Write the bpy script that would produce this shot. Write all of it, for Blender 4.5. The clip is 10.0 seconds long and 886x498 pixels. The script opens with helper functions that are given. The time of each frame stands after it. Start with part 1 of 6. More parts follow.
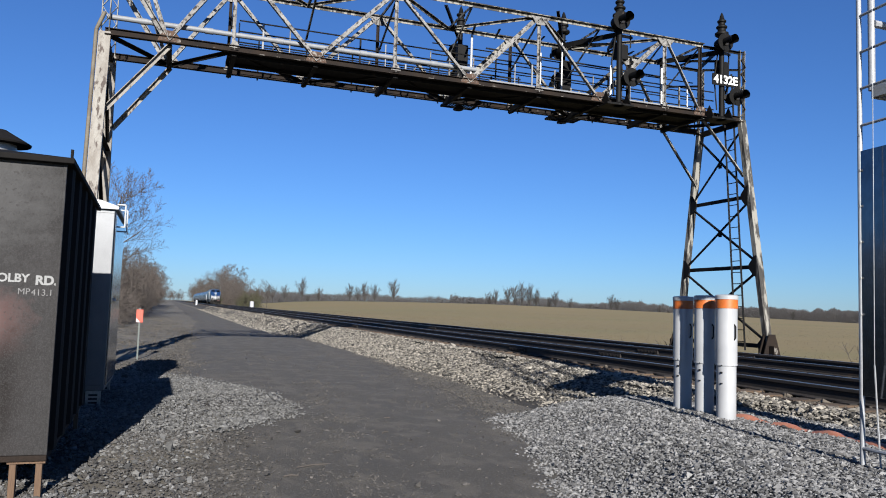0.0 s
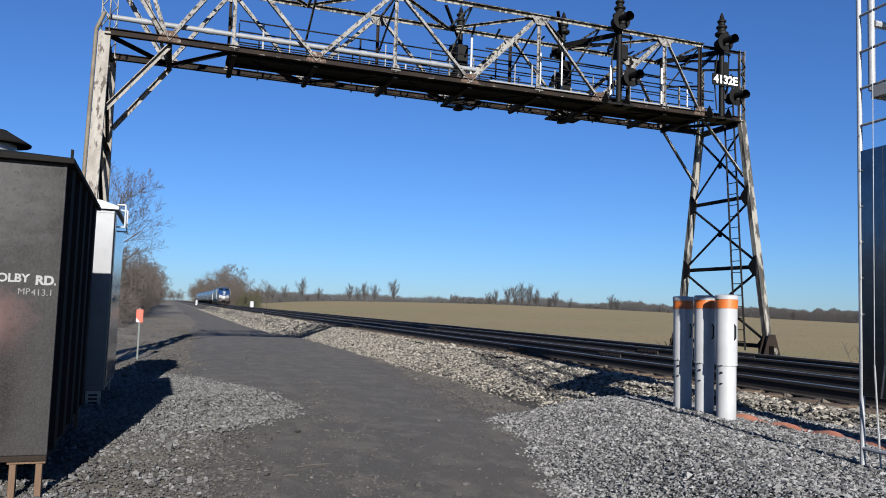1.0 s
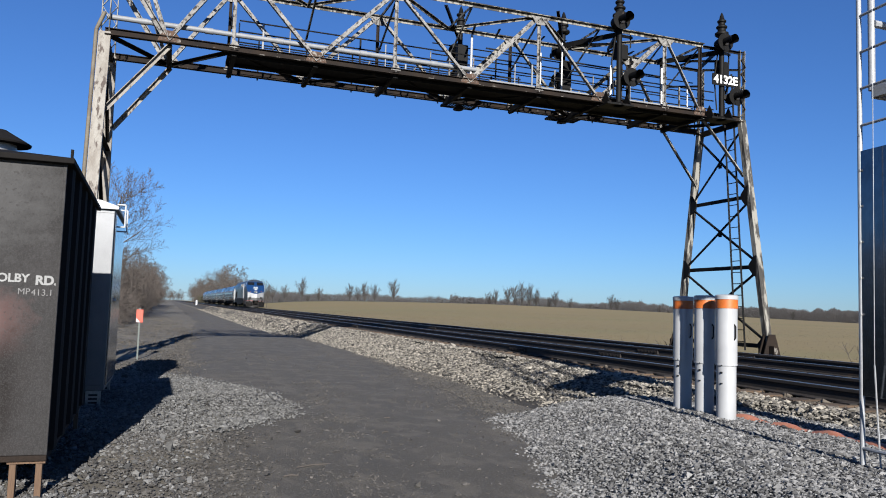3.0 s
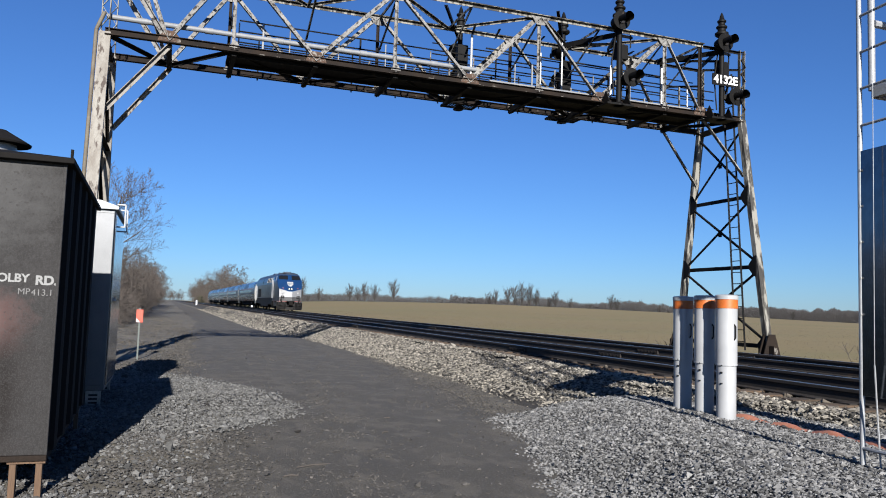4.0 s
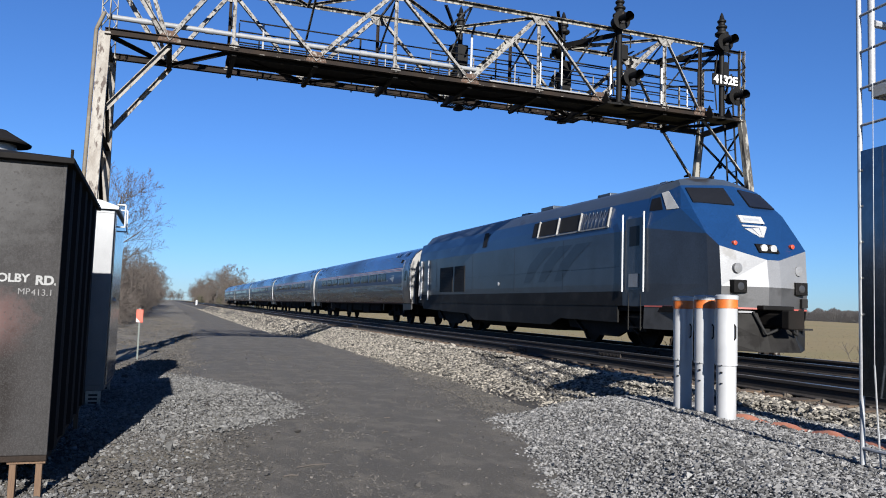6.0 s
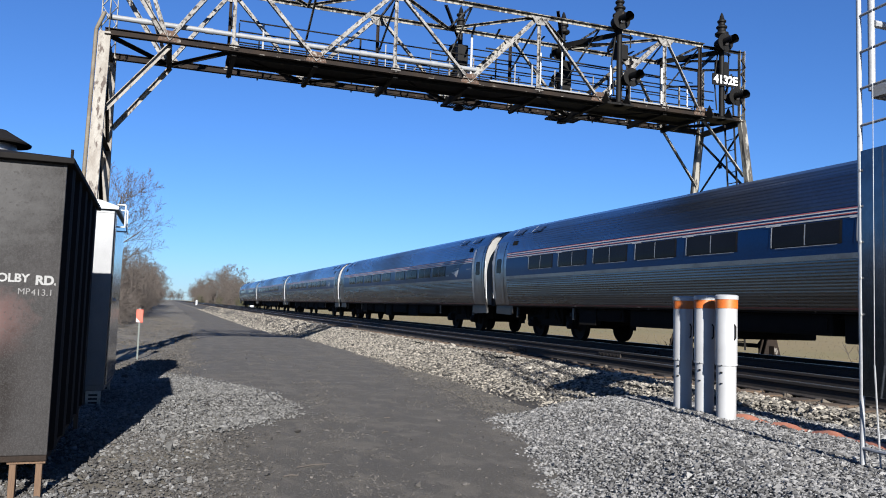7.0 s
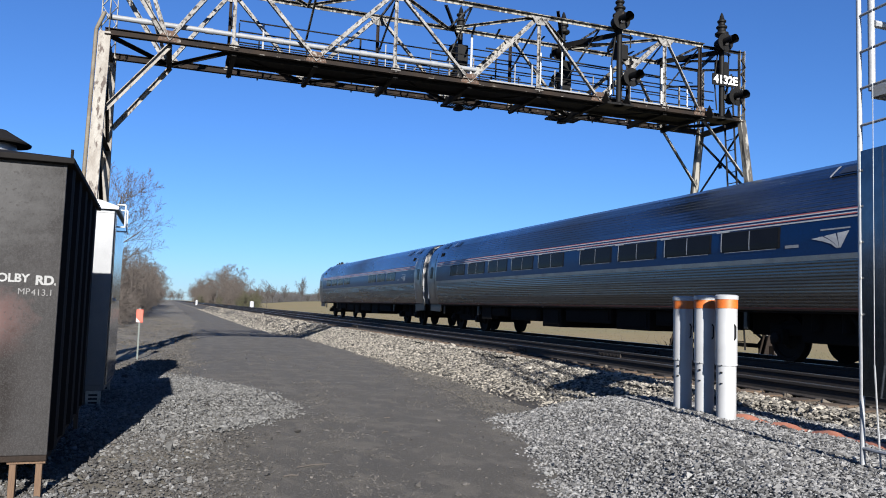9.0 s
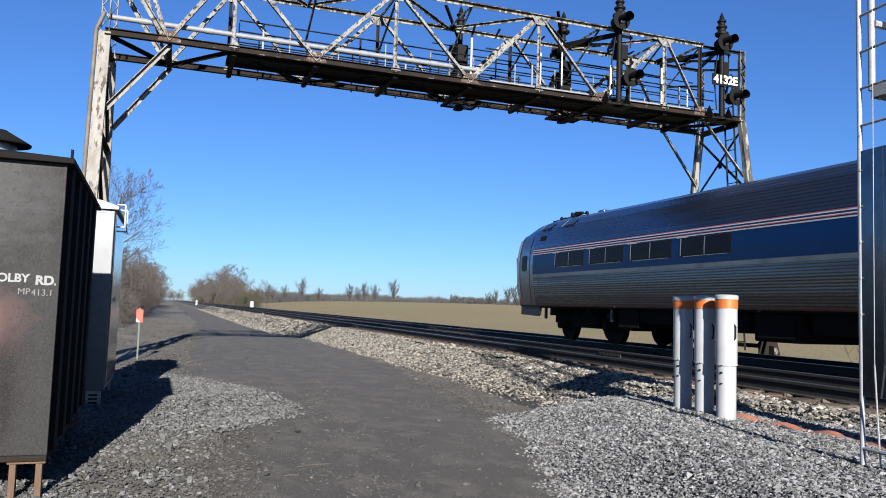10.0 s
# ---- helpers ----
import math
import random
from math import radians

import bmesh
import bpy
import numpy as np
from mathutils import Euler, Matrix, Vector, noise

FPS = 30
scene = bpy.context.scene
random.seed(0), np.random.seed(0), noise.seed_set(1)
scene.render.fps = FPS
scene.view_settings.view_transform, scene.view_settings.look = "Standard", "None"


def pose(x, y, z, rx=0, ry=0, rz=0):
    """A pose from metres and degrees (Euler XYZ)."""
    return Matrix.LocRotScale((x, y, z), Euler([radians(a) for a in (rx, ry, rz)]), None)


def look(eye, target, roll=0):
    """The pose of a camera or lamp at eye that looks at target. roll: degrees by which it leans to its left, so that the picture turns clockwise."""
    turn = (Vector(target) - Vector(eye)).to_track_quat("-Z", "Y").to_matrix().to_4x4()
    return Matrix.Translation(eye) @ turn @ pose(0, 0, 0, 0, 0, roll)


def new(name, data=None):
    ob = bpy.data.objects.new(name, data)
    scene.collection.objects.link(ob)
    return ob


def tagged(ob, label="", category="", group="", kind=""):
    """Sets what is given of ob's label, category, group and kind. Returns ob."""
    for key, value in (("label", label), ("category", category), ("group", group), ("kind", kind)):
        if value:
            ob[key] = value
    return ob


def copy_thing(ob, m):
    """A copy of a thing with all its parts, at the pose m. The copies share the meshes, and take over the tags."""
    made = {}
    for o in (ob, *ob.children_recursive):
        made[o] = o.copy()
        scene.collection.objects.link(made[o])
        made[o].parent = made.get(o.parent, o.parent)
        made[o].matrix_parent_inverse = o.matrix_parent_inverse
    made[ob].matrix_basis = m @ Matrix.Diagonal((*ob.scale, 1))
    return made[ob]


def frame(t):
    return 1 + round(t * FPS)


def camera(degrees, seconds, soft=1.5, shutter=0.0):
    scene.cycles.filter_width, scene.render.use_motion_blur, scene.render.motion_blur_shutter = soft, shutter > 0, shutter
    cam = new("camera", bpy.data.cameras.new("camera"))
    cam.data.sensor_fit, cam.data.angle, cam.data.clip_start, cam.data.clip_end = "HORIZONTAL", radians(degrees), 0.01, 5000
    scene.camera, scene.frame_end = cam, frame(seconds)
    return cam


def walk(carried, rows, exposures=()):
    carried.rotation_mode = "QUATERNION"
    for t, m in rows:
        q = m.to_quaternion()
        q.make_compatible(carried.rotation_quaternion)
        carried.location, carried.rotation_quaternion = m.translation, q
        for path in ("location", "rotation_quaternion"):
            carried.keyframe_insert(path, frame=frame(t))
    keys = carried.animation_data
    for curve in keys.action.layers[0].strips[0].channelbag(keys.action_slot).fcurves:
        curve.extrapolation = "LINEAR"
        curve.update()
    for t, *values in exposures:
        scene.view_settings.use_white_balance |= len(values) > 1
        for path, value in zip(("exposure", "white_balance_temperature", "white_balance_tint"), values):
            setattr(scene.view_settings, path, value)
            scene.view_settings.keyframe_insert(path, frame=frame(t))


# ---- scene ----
# ---- camera ----
EYE = Vector((0.0, 0.0, 0.829))
cam = camera(60.12, 10.0, soft=1.0, shutter=0.0)
VIEW = look(EYE, EYE + Vector((0.33369, 0.93950, 0.07742)), 1.878)
walk(cam, [(0.0, VIEW), (10.0, VIEW)], exposures=[(0.0, 1.24), (4.5, 1.25), (5.5, 1.36), (6.5, 1.46), (7.5, 1.53), (10.0, 1.51)])

# ---- light ----
SUN_ELEV, SHADOW_AZ = radians(22.5), radians(8.6)
to_sun = Vector((-math.sin(SHADOW_AZ) * math.cos(SUN_ELEV), -math.cos(SHADOW_AZ) * math.cos(SUN_ELEV), math.sin(SUN_ELEV)))
sun = new("sun", bpy.data.lights.new("sun", "SUN"))
sun.data.energy, sun.data.angle, sun.data.color = 5.0, radians(0.55), (1.0, 0.97, 0.93)
sun.matrix_basis = look((0, 0, 60), Vector((0, 0, 60)) - to_sun)
world = bpy.data.worlds.new("sky")
scene.world = world
world.use_nodes = True
wn = world.node_tree
sky = wn.nodes.new("ShaderNodeTexSky")
sky.sky_type, sky.sun_disc = "NISHITA", False
sky.sun_elevation, sky.sun_rotation = SUN_ELEV, math.atan2(to_sun.x, to_sun.y)
sky.air_density, sky.dust_density, sky.ozone_density = 1.0, 0.12, 6.5
tint = wn.nodes.new("ShaderNodeMix")          # the clear cold air of early spring: a deeper blue
tint.data_type, tint.blend_type = "RGBA", "MULTIPLY"
tint.inputs[0].default_value, tint.inputs[7].default_value = 1.0, (0.80, 1.05, 1.43, 1)
wn.links.new(sky.outputs[0], tint.inputs[6])
wn.links.new(tint.outputs[2], wn.nodes["Background"].inputs[0])
wn.nodes["Background"].inputs[1].default_value = 0.0345


# ---- materials ----
def mat(name, c1, c2=None, scale=4.0, rough=0.6, metal=0.0, bump=0.15, fine=40.0, c3=None, spots=0.62, spot_scale=2.0,
        rough2=None, random_by="", spread=0.0, stretch=(1, 1, 1), coat=0.0, soft_edge=0.07):
    """Two-scale procedural surface: a broad drift from c1 to c2, patches of c3, fine grain and relief."""
    m = bpy.data.materials.new(name)
    m.use_nodes = True
    nt = m.node_tree
    b = nt.nodes["Principled BSDF"]
    b.inputs["Roughness"].default_value, b.inputs["Metallic"].default_value = rough, metal
    b.inputs["Coat Weight"].default_value = coat
    co = nt.nodes.new("ShaderNodeTexCoord")
    mp = nt.nodes.new("ShaderNodeMapping")
    mp.inputs["Scale"].default_value = stretch
    nt.links.new(co.outputs["Object"], mp.inputs["Vector"])

    def noise_node(s, detail=5.0):
        n = nt.nodes.new("ShaderNodeTexNoise")
        n.inputs["Scale"].default_value, n.inputs["Detail"].default_value = s, detail
        n.inputs["Roughness"].default_value = 0.62
        nt.links.new(mp.outputs[0], n.inputs["Vector"])
        return n

    def ramp(src, lo, hi):
        r = nt.nodes.new("ShaderNodeMapRange")
        r.inputs["From Min"].default_value, r.inputs["From Max"].default_value = lo, hi
        nt.links.new(src, r.inputs["Value"])
        return r.outputs[0]

    def mix(fac, a, c, mode="MIX"):
        x = nt.nodes.new("ShaderNodeMix")
        x.data_type, x.blend_type = "RGBA", mode
        if isinstance(fac, float):
            x.inputs[0].default_value = fac
        else:
            nt.links.new(fac, x.inputs[0])
        for sock, v in ((x.inputs[6], a), (x.inputs[7], c)):
            if isinstance(v, tuple):
                sock.default_value = (*v, 1)
            else:
                nt.links.new(v, sock)
        return x.outputs[2]

    broad, grain = noise_node(scale), noise_node(fine, 3.0)
    col = mix(ramp(broad.outputs["Fac"], 0.35, 0.65), c1, c2 or tuple(v * 0.8 for v in c1))
    col = mix(ramp(grain.outputs["Fac"], 0.3, 0.7), col, mix(0.25, col, (0.0, 0.0, 0.0)))
    if c3:
        sp = noise_node(spot_scale, 8.0)
        col = mix(ramp(sp.outputs["Fac"], spots, spots + soft_edge), col, c3)
        if rough2 is not None:
            rr = nt.nodes.new("ShaderNodeMapRange")
            rr.inputs["From Min"].default_value, rr.inputs["From Max"].default_value = spots, spots + soft_edge
            rr.inputs["To Min"].default_value, rr.inputs["To Max"].default_value = rough, rough2
            nt.links.new(sp.outputs["Fac"], rr.inputs["Value"])
            nt.links.new(rr.outputs[0], b.inputs["Roughness"])
    if random_by:
        if random_by == "island":
            g = nt.nodes.new("ShaderNodeNewGeometry")
            rnd = g.outputs["Random Per Island"]
        else:
            g = nt.nodes.new("ShaderNodeObjectInfo")
            rnd = g.outputs["Random"]
        hs = nt.nodes.new("ShaderNodeHueSaturation")
        r2 = nt.nodes.new("ShaderNodeMapRange")
        r2.inputs["To Min"].default_value, r2.inputs["To Max"].default_value = 1 - spread, 1 + spread
        nt.links.new(rnd, r2.inputs["Value"])
        nt.links.new(r2.outputs[0], hs.inputs["Value"])
        nt.links.new(col, hs.inputs["Color"])
        col = hs.outputs[0]
    nt.links.new(col, b.inputs["Base Color"])
    if bump:
        bp = nt.nodes.new("ShaderNodeBump")
        bp.inputs["Strength"].default_value, bp.inputs["Distance"].default_value = bump, 0.02
        nt.links.new(grain.outputs["Fac"], bp.inputs["Height"])
        nt.links.new(bp.outputs[0], b.inputs["Normal"])
    return m


M = dict(
    dirt=mat("dirt", (0.09348, 0.0823, 0.06285), (0.05237, 0.04564, 0.03517), 0.6, 0.95, bump=0.6, fine=25, c3=(0.1235, 0.1062, 0.07482), spots=0.50, spot_scale=1.6, soft_edge=0.15),
    field=mat("field", (0.172, 0.124, 0.043), (0.148, 0.110, 0.038), 0.02, 1.0, bump=0.8, fine=4, c3=(0.118, 0.099, 0.031), spots=0.47, spot_scale=0.05, stretch=(0.2, 1, 1), soft_edge=0.18),
    road=mat("road", (0.05746, 0.04931, 0.038), (0.0371, 0.03212, 0.02534), 0.7, 0.95, bump=0.8, fine=60, c3=(0.06561, 0.057, 0.04479), spots=0.50, spot_scale=2.6, stretch=(1, 0.6, 1)),
    # bed sheet kept near black: paints the shade in gaps between ballast stones
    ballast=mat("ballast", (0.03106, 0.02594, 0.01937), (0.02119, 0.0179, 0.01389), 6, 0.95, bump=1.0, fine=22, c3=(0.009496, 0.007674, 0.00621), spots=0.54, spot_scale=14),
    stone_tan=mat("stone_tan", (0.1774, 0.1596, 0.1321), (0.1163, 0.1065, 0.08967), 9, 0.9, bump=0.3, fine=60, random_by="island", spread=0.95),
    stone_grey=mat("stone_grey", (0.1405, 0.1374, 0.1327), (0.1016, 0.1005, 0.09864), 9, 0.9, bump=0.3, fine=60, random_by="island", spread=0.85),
    stone_brown=mat("oily_brown_stone", (0.07395, 0.0609, 0.04524), (0.04785, 0.04002, 0.03132), 9, 0.9, bump=0.3, fine=60, random_by="island", spread=0.6),
    heap_stone=mat("dusty_grey_stone", (0.1142, 0.1114, 0.106), (0.08221, 0.0813, 0.07856), 9, 0.9, bump=0.3, fine=60, random_by="island", spread=0.6),
    # pad sheet, darkened to stand for shade between its stones
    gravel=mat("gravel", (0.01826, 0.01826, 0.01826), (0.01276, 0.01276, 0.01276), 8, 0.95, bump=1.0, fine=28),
    rail=mat("rail", (0.02192, 0.01644, 0.0134), (0.01462, 0.01157, 0.01035), 3, 0.8, 0.2, bump=0.3, fine=60, c3=(0.03654, 0.02192, 0.0134), spots=0.62, spot_scale=5),
    rail_head=mat("rail_head", (0.42, 0.41, 0.40), (0.30, 0.28, 0.27), 4, 0.32, 1.0, bump=0.05, fine=50, stretch=(1, 0.1, 1)),
    tie=mat("tie", (0.0743, 0.04628, 0.02619), (0.04385, 0.02862, 0.01766), 5, 0.9, bump=0.7, fine=50, stretch=(0.2, 1, 1), random_by="object", spread=0.4),
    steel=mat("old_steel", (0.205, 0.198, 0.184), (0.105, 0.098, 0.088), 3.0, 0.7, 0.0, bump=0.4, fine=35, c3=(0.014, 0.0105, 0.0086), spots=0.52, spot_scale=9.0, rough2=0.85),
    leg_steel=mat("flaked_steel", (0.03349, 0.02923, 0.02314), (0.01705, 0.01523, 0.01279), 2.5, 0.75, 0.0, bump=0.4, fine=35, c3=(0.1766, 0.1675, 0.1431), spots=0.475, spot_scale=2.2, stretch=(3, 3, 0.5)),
    pale_leg=mat("peeling_silver", (0.2192, 0.204, 0.1766), (0.1401, 0.1218, 0.1005), 2.0, 0.7, 0.0, bump=0.4, fine=35, c3=(0.03654, 0.02314, 0.01583), spots=0.545, spot_scale=5.0, stretch=(2, 2, 0.6)),
    rust=mat("rust", (0.07308, 0.03898, 0.02192), (0.03654, 0.02192, 0.01462), 6, 0.9, 0.0, bump=0.4, fine=40, c3=(0.1644, 0.1492, 0.1309), spots=0.55, spot_scale=9),
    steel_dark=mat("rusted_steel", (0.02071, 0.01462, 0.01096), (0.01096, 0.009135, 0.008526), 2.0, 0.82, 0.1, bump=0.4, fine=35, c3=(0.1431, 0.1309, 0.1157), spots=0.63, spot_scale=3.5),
    # near black: shade under and inside the bridge is put into this colour
    steel_black=mat("shaded_steel", (0.005481, 0.005481, 0.005481), (0.008526, 0.007917, 0.007308), 3, 0.7, 0.1, bump=0.3, fine=40, c3=(0.0274, 0.01949, 0.0134), spots=0.63, spot_scale=4),
    galv=mat("galvanised", (0.2643, 0.2686, 0.2728), (0.2132, 0.2174, 0.2217), 7, 0.42, 0.85, bump=0.05, fine=70),
    downpipe=mat("tan_pipe", (0.1218, 0.1035, 0.07308), (0.07917, 0.06395, 0.04568), 4, 0.8, 0.0, bump=0.2, c3=(0.03045, 0.02436, 0.01949), spots=0.58, spot_scale=3),
    conduit=mat("conduit", (0.1827, 0.1888, 0.1949), (0.1462, 0.1522, 0.1583), 5, 0.6, 0.0, bump=0.05),
    shield=mat("shield", (0.15, 0.165, 0.185), (0.11, 0.12, 0.14), 1.5, 0.16, 1.0, bump=0.02, fine=12, c3=(0.07, 0.075, 0.08), spots=0.60, spot_scale=2.2, rough2=0.35),
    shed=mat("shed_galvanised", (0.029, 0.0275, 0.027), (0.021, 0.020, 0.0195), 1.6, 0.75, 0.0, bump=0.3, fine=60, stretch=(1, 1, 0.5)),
    # shade of the side walls is painted in; roof and back share it
    shed_side=mat("shed_shaded", (0.007917, 0.007004, 0.006395), (0.005481, 0.004872, 0.004568), 2, 0.85, 0.0, bump=0.1),
    wood=mat("raw_timber", (0.09648, 0.0556, 0.02881), (0.07235, 0.03852, 0.01943), 5, 0.8, bump=0.3, fine=40, stretch=(3, 3, 0.3)),
    alu=mat("cabinet_aluminium", (0.1387, 0.1417, 0.1455), (0.1162, 0.1192, 0.123), 2, 0.50, 0.8, bump=0.03, fine=80),
    alu_gloss=mat("glossy_aluminium", (0.42, 0.44, 0.46), (0.36, 0.38, 0.40), 1.2, 0.16, 1.0, bump=0.05, fine=6),
    paint=mat("white_paint", (0.1842, 0.1842, 0.1792), (0.162, 0.162, 0.1547), 8, 0.6, bump=0.05),
    sign_white=mat("sign_white", (0.6264, 0.6264, 0.6177), (0.5742, 0.5742, 0.5655), 8, 0.5, bump=0.02),
    faint=mat("faint_paint", (0.1462, 0.1431, 0.1401), (0.09744, 0.09439, 0.09135), 30, 0.7, bump=0.05),
    pvc=mat("white_pipe", (0.3135, 0.3171, 0.3207), (0.2915, 0.2952, 0.2988), 2.5, 0.35, bump=0.02, fine=1.5),
    orange=mat("orange_band", (0.4245, 0.1035, 0.01279), (0.3624, 0.08282, 0.01035), 9, 0.5, bump=0.03),
    orange_duct=mat("orange_duct", (0.341, 0.1431, 0.09135), (0.2801, 0.1035, 0.0609), 6, 0.55, bump=0.08, c3=(0.3654, 0.2192, 0.1705), spots=0.56, spot_scale=3),
    cap=mat("grey_cap", (0.2412, 0.2497, 0.2631), (0.1973, 0.2058, 0.2192), 5, 0.45, bump=0.03),
    black=mat("black_rubber", (0.01096, 0.01096, 0.01096), (0.01583, 0.01523, 0.01462), 3, 0.7, bump=0.1),
    red=mat("reflector_red", (0.4038, 0.05176, 0.02071), (0.3416, 0.04141, 0.01523), 12, 0.4, bump=0.02),
    post_green=mat("marker_post", (0.07369, 0.09048, 0.08039), (0.05694, 0.06699, 0.06029), 8, 0.6, bump=0.1),
    signal=mat("signal_black", (0.006395, 0.00609, 0.005785), (0.004263, 0.003959, 0.003654), 4, 0.6, 0.1, bump=0.1, c3=(0.02132, 0.01674, 0.01431), spots=0.62, spot_scale=7),
    lens=mat("lens_glass", (0.03, 0.03, 0.035), None, 4, 0.08, bump=0.0, coat=1.0),
    # brownish patches paint in the dark ground that the sides reflect
    stainless=mat("stainless", (0.2115, 0.216, 0.2205), (0.1395, 0.1422, 0.144), 0.6, 0.23, 1.0, bump=0.04, fine=30, c3=(0.0765, 0.0702, 0.063), spots=0.45, spot_scale=0.7, rough2=0.45, stretch=(1, 0.18, 3), soft_edge=0.3),
    stainless_door=mat("stainless_door", (0.37, 0.38, 0.39), (0.29, 0.30, 0.31), 0.9, 0.30, 1.0, bump=0.03, fine=30, c3=(0.17, 0.16, 0.15), spots=0.50, spot_scale=1.5, rough2=0.42, soft_edge=0.3),
    # blue of the base colour is a painted sky reflection; dark patches are soot
    roof_sky_steel=mat("roof_stainless_sky", (0.28, 0.345, 0.41), (0.185, 0.22, 0.255), 0.3, 0.24, 1.0, bump=0.03, fine=30, c3=(0.115, 0.112, 0.108), spots=0.46, spot_scale=0.32, rough2=0.42, stretch=(1, 0.4, 1), soft_edge=0.3),
    skirt=mat("dull_stainless", (0.0509, 0.0509, 0.0509), (0.03328, 0.0325, 0.03132), 0.9, 0.45, 0.6, bump=0.04, fine=30, c3=(0.01762, 0.01566, 0.0137), spots=0.56, spot_scale=1.2),
    sill_red=mat("sill_red", (0.087, 0.01914, 0.01392), (0.0522, 0.01566, 0.01218), 1.5, 0.5, bump=0.02, c3=(0.0174, 0.01218, 0.01044), spots=0.52, spot_scale=1.1, soft_edge=0.2),
    bright=mat("bright_steel", (0.3776, 0.3776, 0.3654), (0.3045, 0.3045, 0.2984), 2, 0.4, 0.2, bump=0.05),
    blue=mat("blue_paint", (0.0022, 0.020, 0.078), (0.002, 0.017, 0.066), 0.8, 0.30, 0.0, bump=0.02, fine=20),
    nose_blue=mat("nose_blue_paint", (0.005376, 0.02822, 0.08872), (0.004928, 0.02464, 0.07661), 0.8, 0.3, 0.0, bump=0.02, fine=20, coat=0.3),
    end_paint=mat("end_paint", (0.2071, 0.204, 0.1949), (0.1644, 0.1614, 0.1522), 2, 0.5, 0.1, bump=0.05, c3=(0.09744, 0.09135, 0.08526), spots=0.58, spot_scale=2.5),
    white_stripe=mat("white_stripe", (0.3885, 0.3934, 0.399), (0.3255, 0.3311, 0.336), 3, 0.45, bump=0.02),
    red_stripe=mat("red_stripe", (0.315, 0.0735, 0.0525), (0.2625, 0.0525, 0.042), 3, 0.45, bump=0.02),
    loco_grey=mat("locomotive_grey", (0.05612, 0.06466, 0.08052), (0.04148, 0.0488, 0.06222), 0.7, 0.30, 0.6, bump=0.03, fine=25, c3=(0.02806, 0.0305, 0.0366), spots=0.46, spot_scale=0.8, soft_edge=0.3),
    shoulder_blue=mat("shoulder_blue_paint", (0.013, 0.038, 0.092), (0.010, 0.029, 0.070), 0.7, 0.32, 0.1, bump=0.03, c3=(0.012, 0.017, 0.026), spots=0.55, spot_scale=0.8, soft_edge=0.3),
    apron=mat("lower_nose_grey", (0.060, 0.060, 0.061), (0.044, 0.044, 0.045), 0.9, 0.45, 0.2, bump=0.03, c3=(0.018, 0.017, 0.016), spots=0.50, spot_scale=2.2, soft_edge=0.25),
    cheek=mat("nose_cheek_grey", (0.03965, 0.04017, 0.04176), (0.02907, 0.0296, 0.03118), 0.9, 0.35, 0.3, bump=0.02, c3=(0.0185, 0.01797, 0.01744), spots=0.58, spot_scale=1.2),
    zinc=mat("dull_zinc", (0.3262, 0.3328, 0.3393), (0.261, 0.2675, 0.2741), 6, 0.45, 0.25, bump=0.05, fine=60),
    loco_roof=mat("locomotive_roof", (0.04095, 0.05642, 0.08008), (0.03185, 0.04368, 0.0637), 0.7, 0.45, 0.2, bump=0.05, c3=(0.02002, 0.01911, 0.0182), spots=0.6, spot_scale=0.8),
    nose_silver=mat("nose_silver", (0.1809, 0.1831, 0.1855), (0.1538, 0.156, 0.1584), 1.0, 0.4, 0.2, bump=0.02, c3=(0.1085, 0.1062, 0.1018), spots=0.60, spot_scale=1.4),
    decal=mat("decal_blue_grey", (0.022, 0.0275, 0.0396), (0.0187, 0.02365, 0.0341), 3, 0.32, 0.5, bump=0.02),
    road_chip=mat("road_chips", (0.05939, 0.05368, 0.04752), (0.0396, 0.03651, 0.03344), 9, 0.9, bump=0.2, fine=60, random_by="island", spread=0.5),
    soot=mat("sooty_paint", (0.014, 0.0133, 0.0126), (0.0084, 0.00805, 0.0077), 0.9, 0.6, 0.2, bump=0.05, c3=(0.0224, 0.0217, 0.021), spots=0.50, spot_scale=1.4, soft_edge=0.2),
    plow=mat("plow_grey", (0.01491, 0.01401, 0.01282), (0.00895, 0.008345, 0.007754), 3, 0.65, 0.2, bump=0.1, c3=(0.004771, 0.004175, 0.003578), spots=0.54, spot_scale=2.5),
    under=mat("underframe", (0.00609, 0.005481, 0.004872), (0.009744, 0.007917, 0.006699), 2, 0.9, 0.0, bump=0.3),
    wheel=mat("wheel_steel", (0.01188, 0.01005, 0.009135), (0.007308, 0.006395, 0.005481), 4, 0.75, 0.1, bump=0.1),
    glass=mat("dark_glass", (0.010, 0.011, 0.014), None, 1, 0.10, 0.0, bump=0.0),
    bark=mat("bark", (0.06577, 0.05481, 0.04628), (0.04385, 0.03715, 0.03045), 2, 0.95, bump=0.4, fine=12, stretch=(1, 1, 0.3)),
    twig=mat("twigs", (0.08039, 0.06455, 0.05359), (0.05359, 0.04507, 0.03776), 0.6, 0.95, bump=0.0, random_by="island", spread=0.3),
    # paler and greyer than the near twigs: distance haze painted in
    twig_hazed=mat("hazed_twigs", (0.100, 0.092, 0.088), (0.080, 0.074, 0.071), 0.05, 1.0, bump=0.0, random_by="island", spread=0.12),
    twig_lone=mat("dark_twigs", (0.052, 0.046, 0.042), (0.040, 0.036, 0.033), 0.1, 1.0, bump=0.0, random_by="island", spread=0.15),
    scrub=mat("green_scrub", (0.04385, 0.04628, 0.02192), (0.05725, 0.05055, 0.02619), 0.6, 0.95, bump=0.0, random_by="island", spread=0.3),
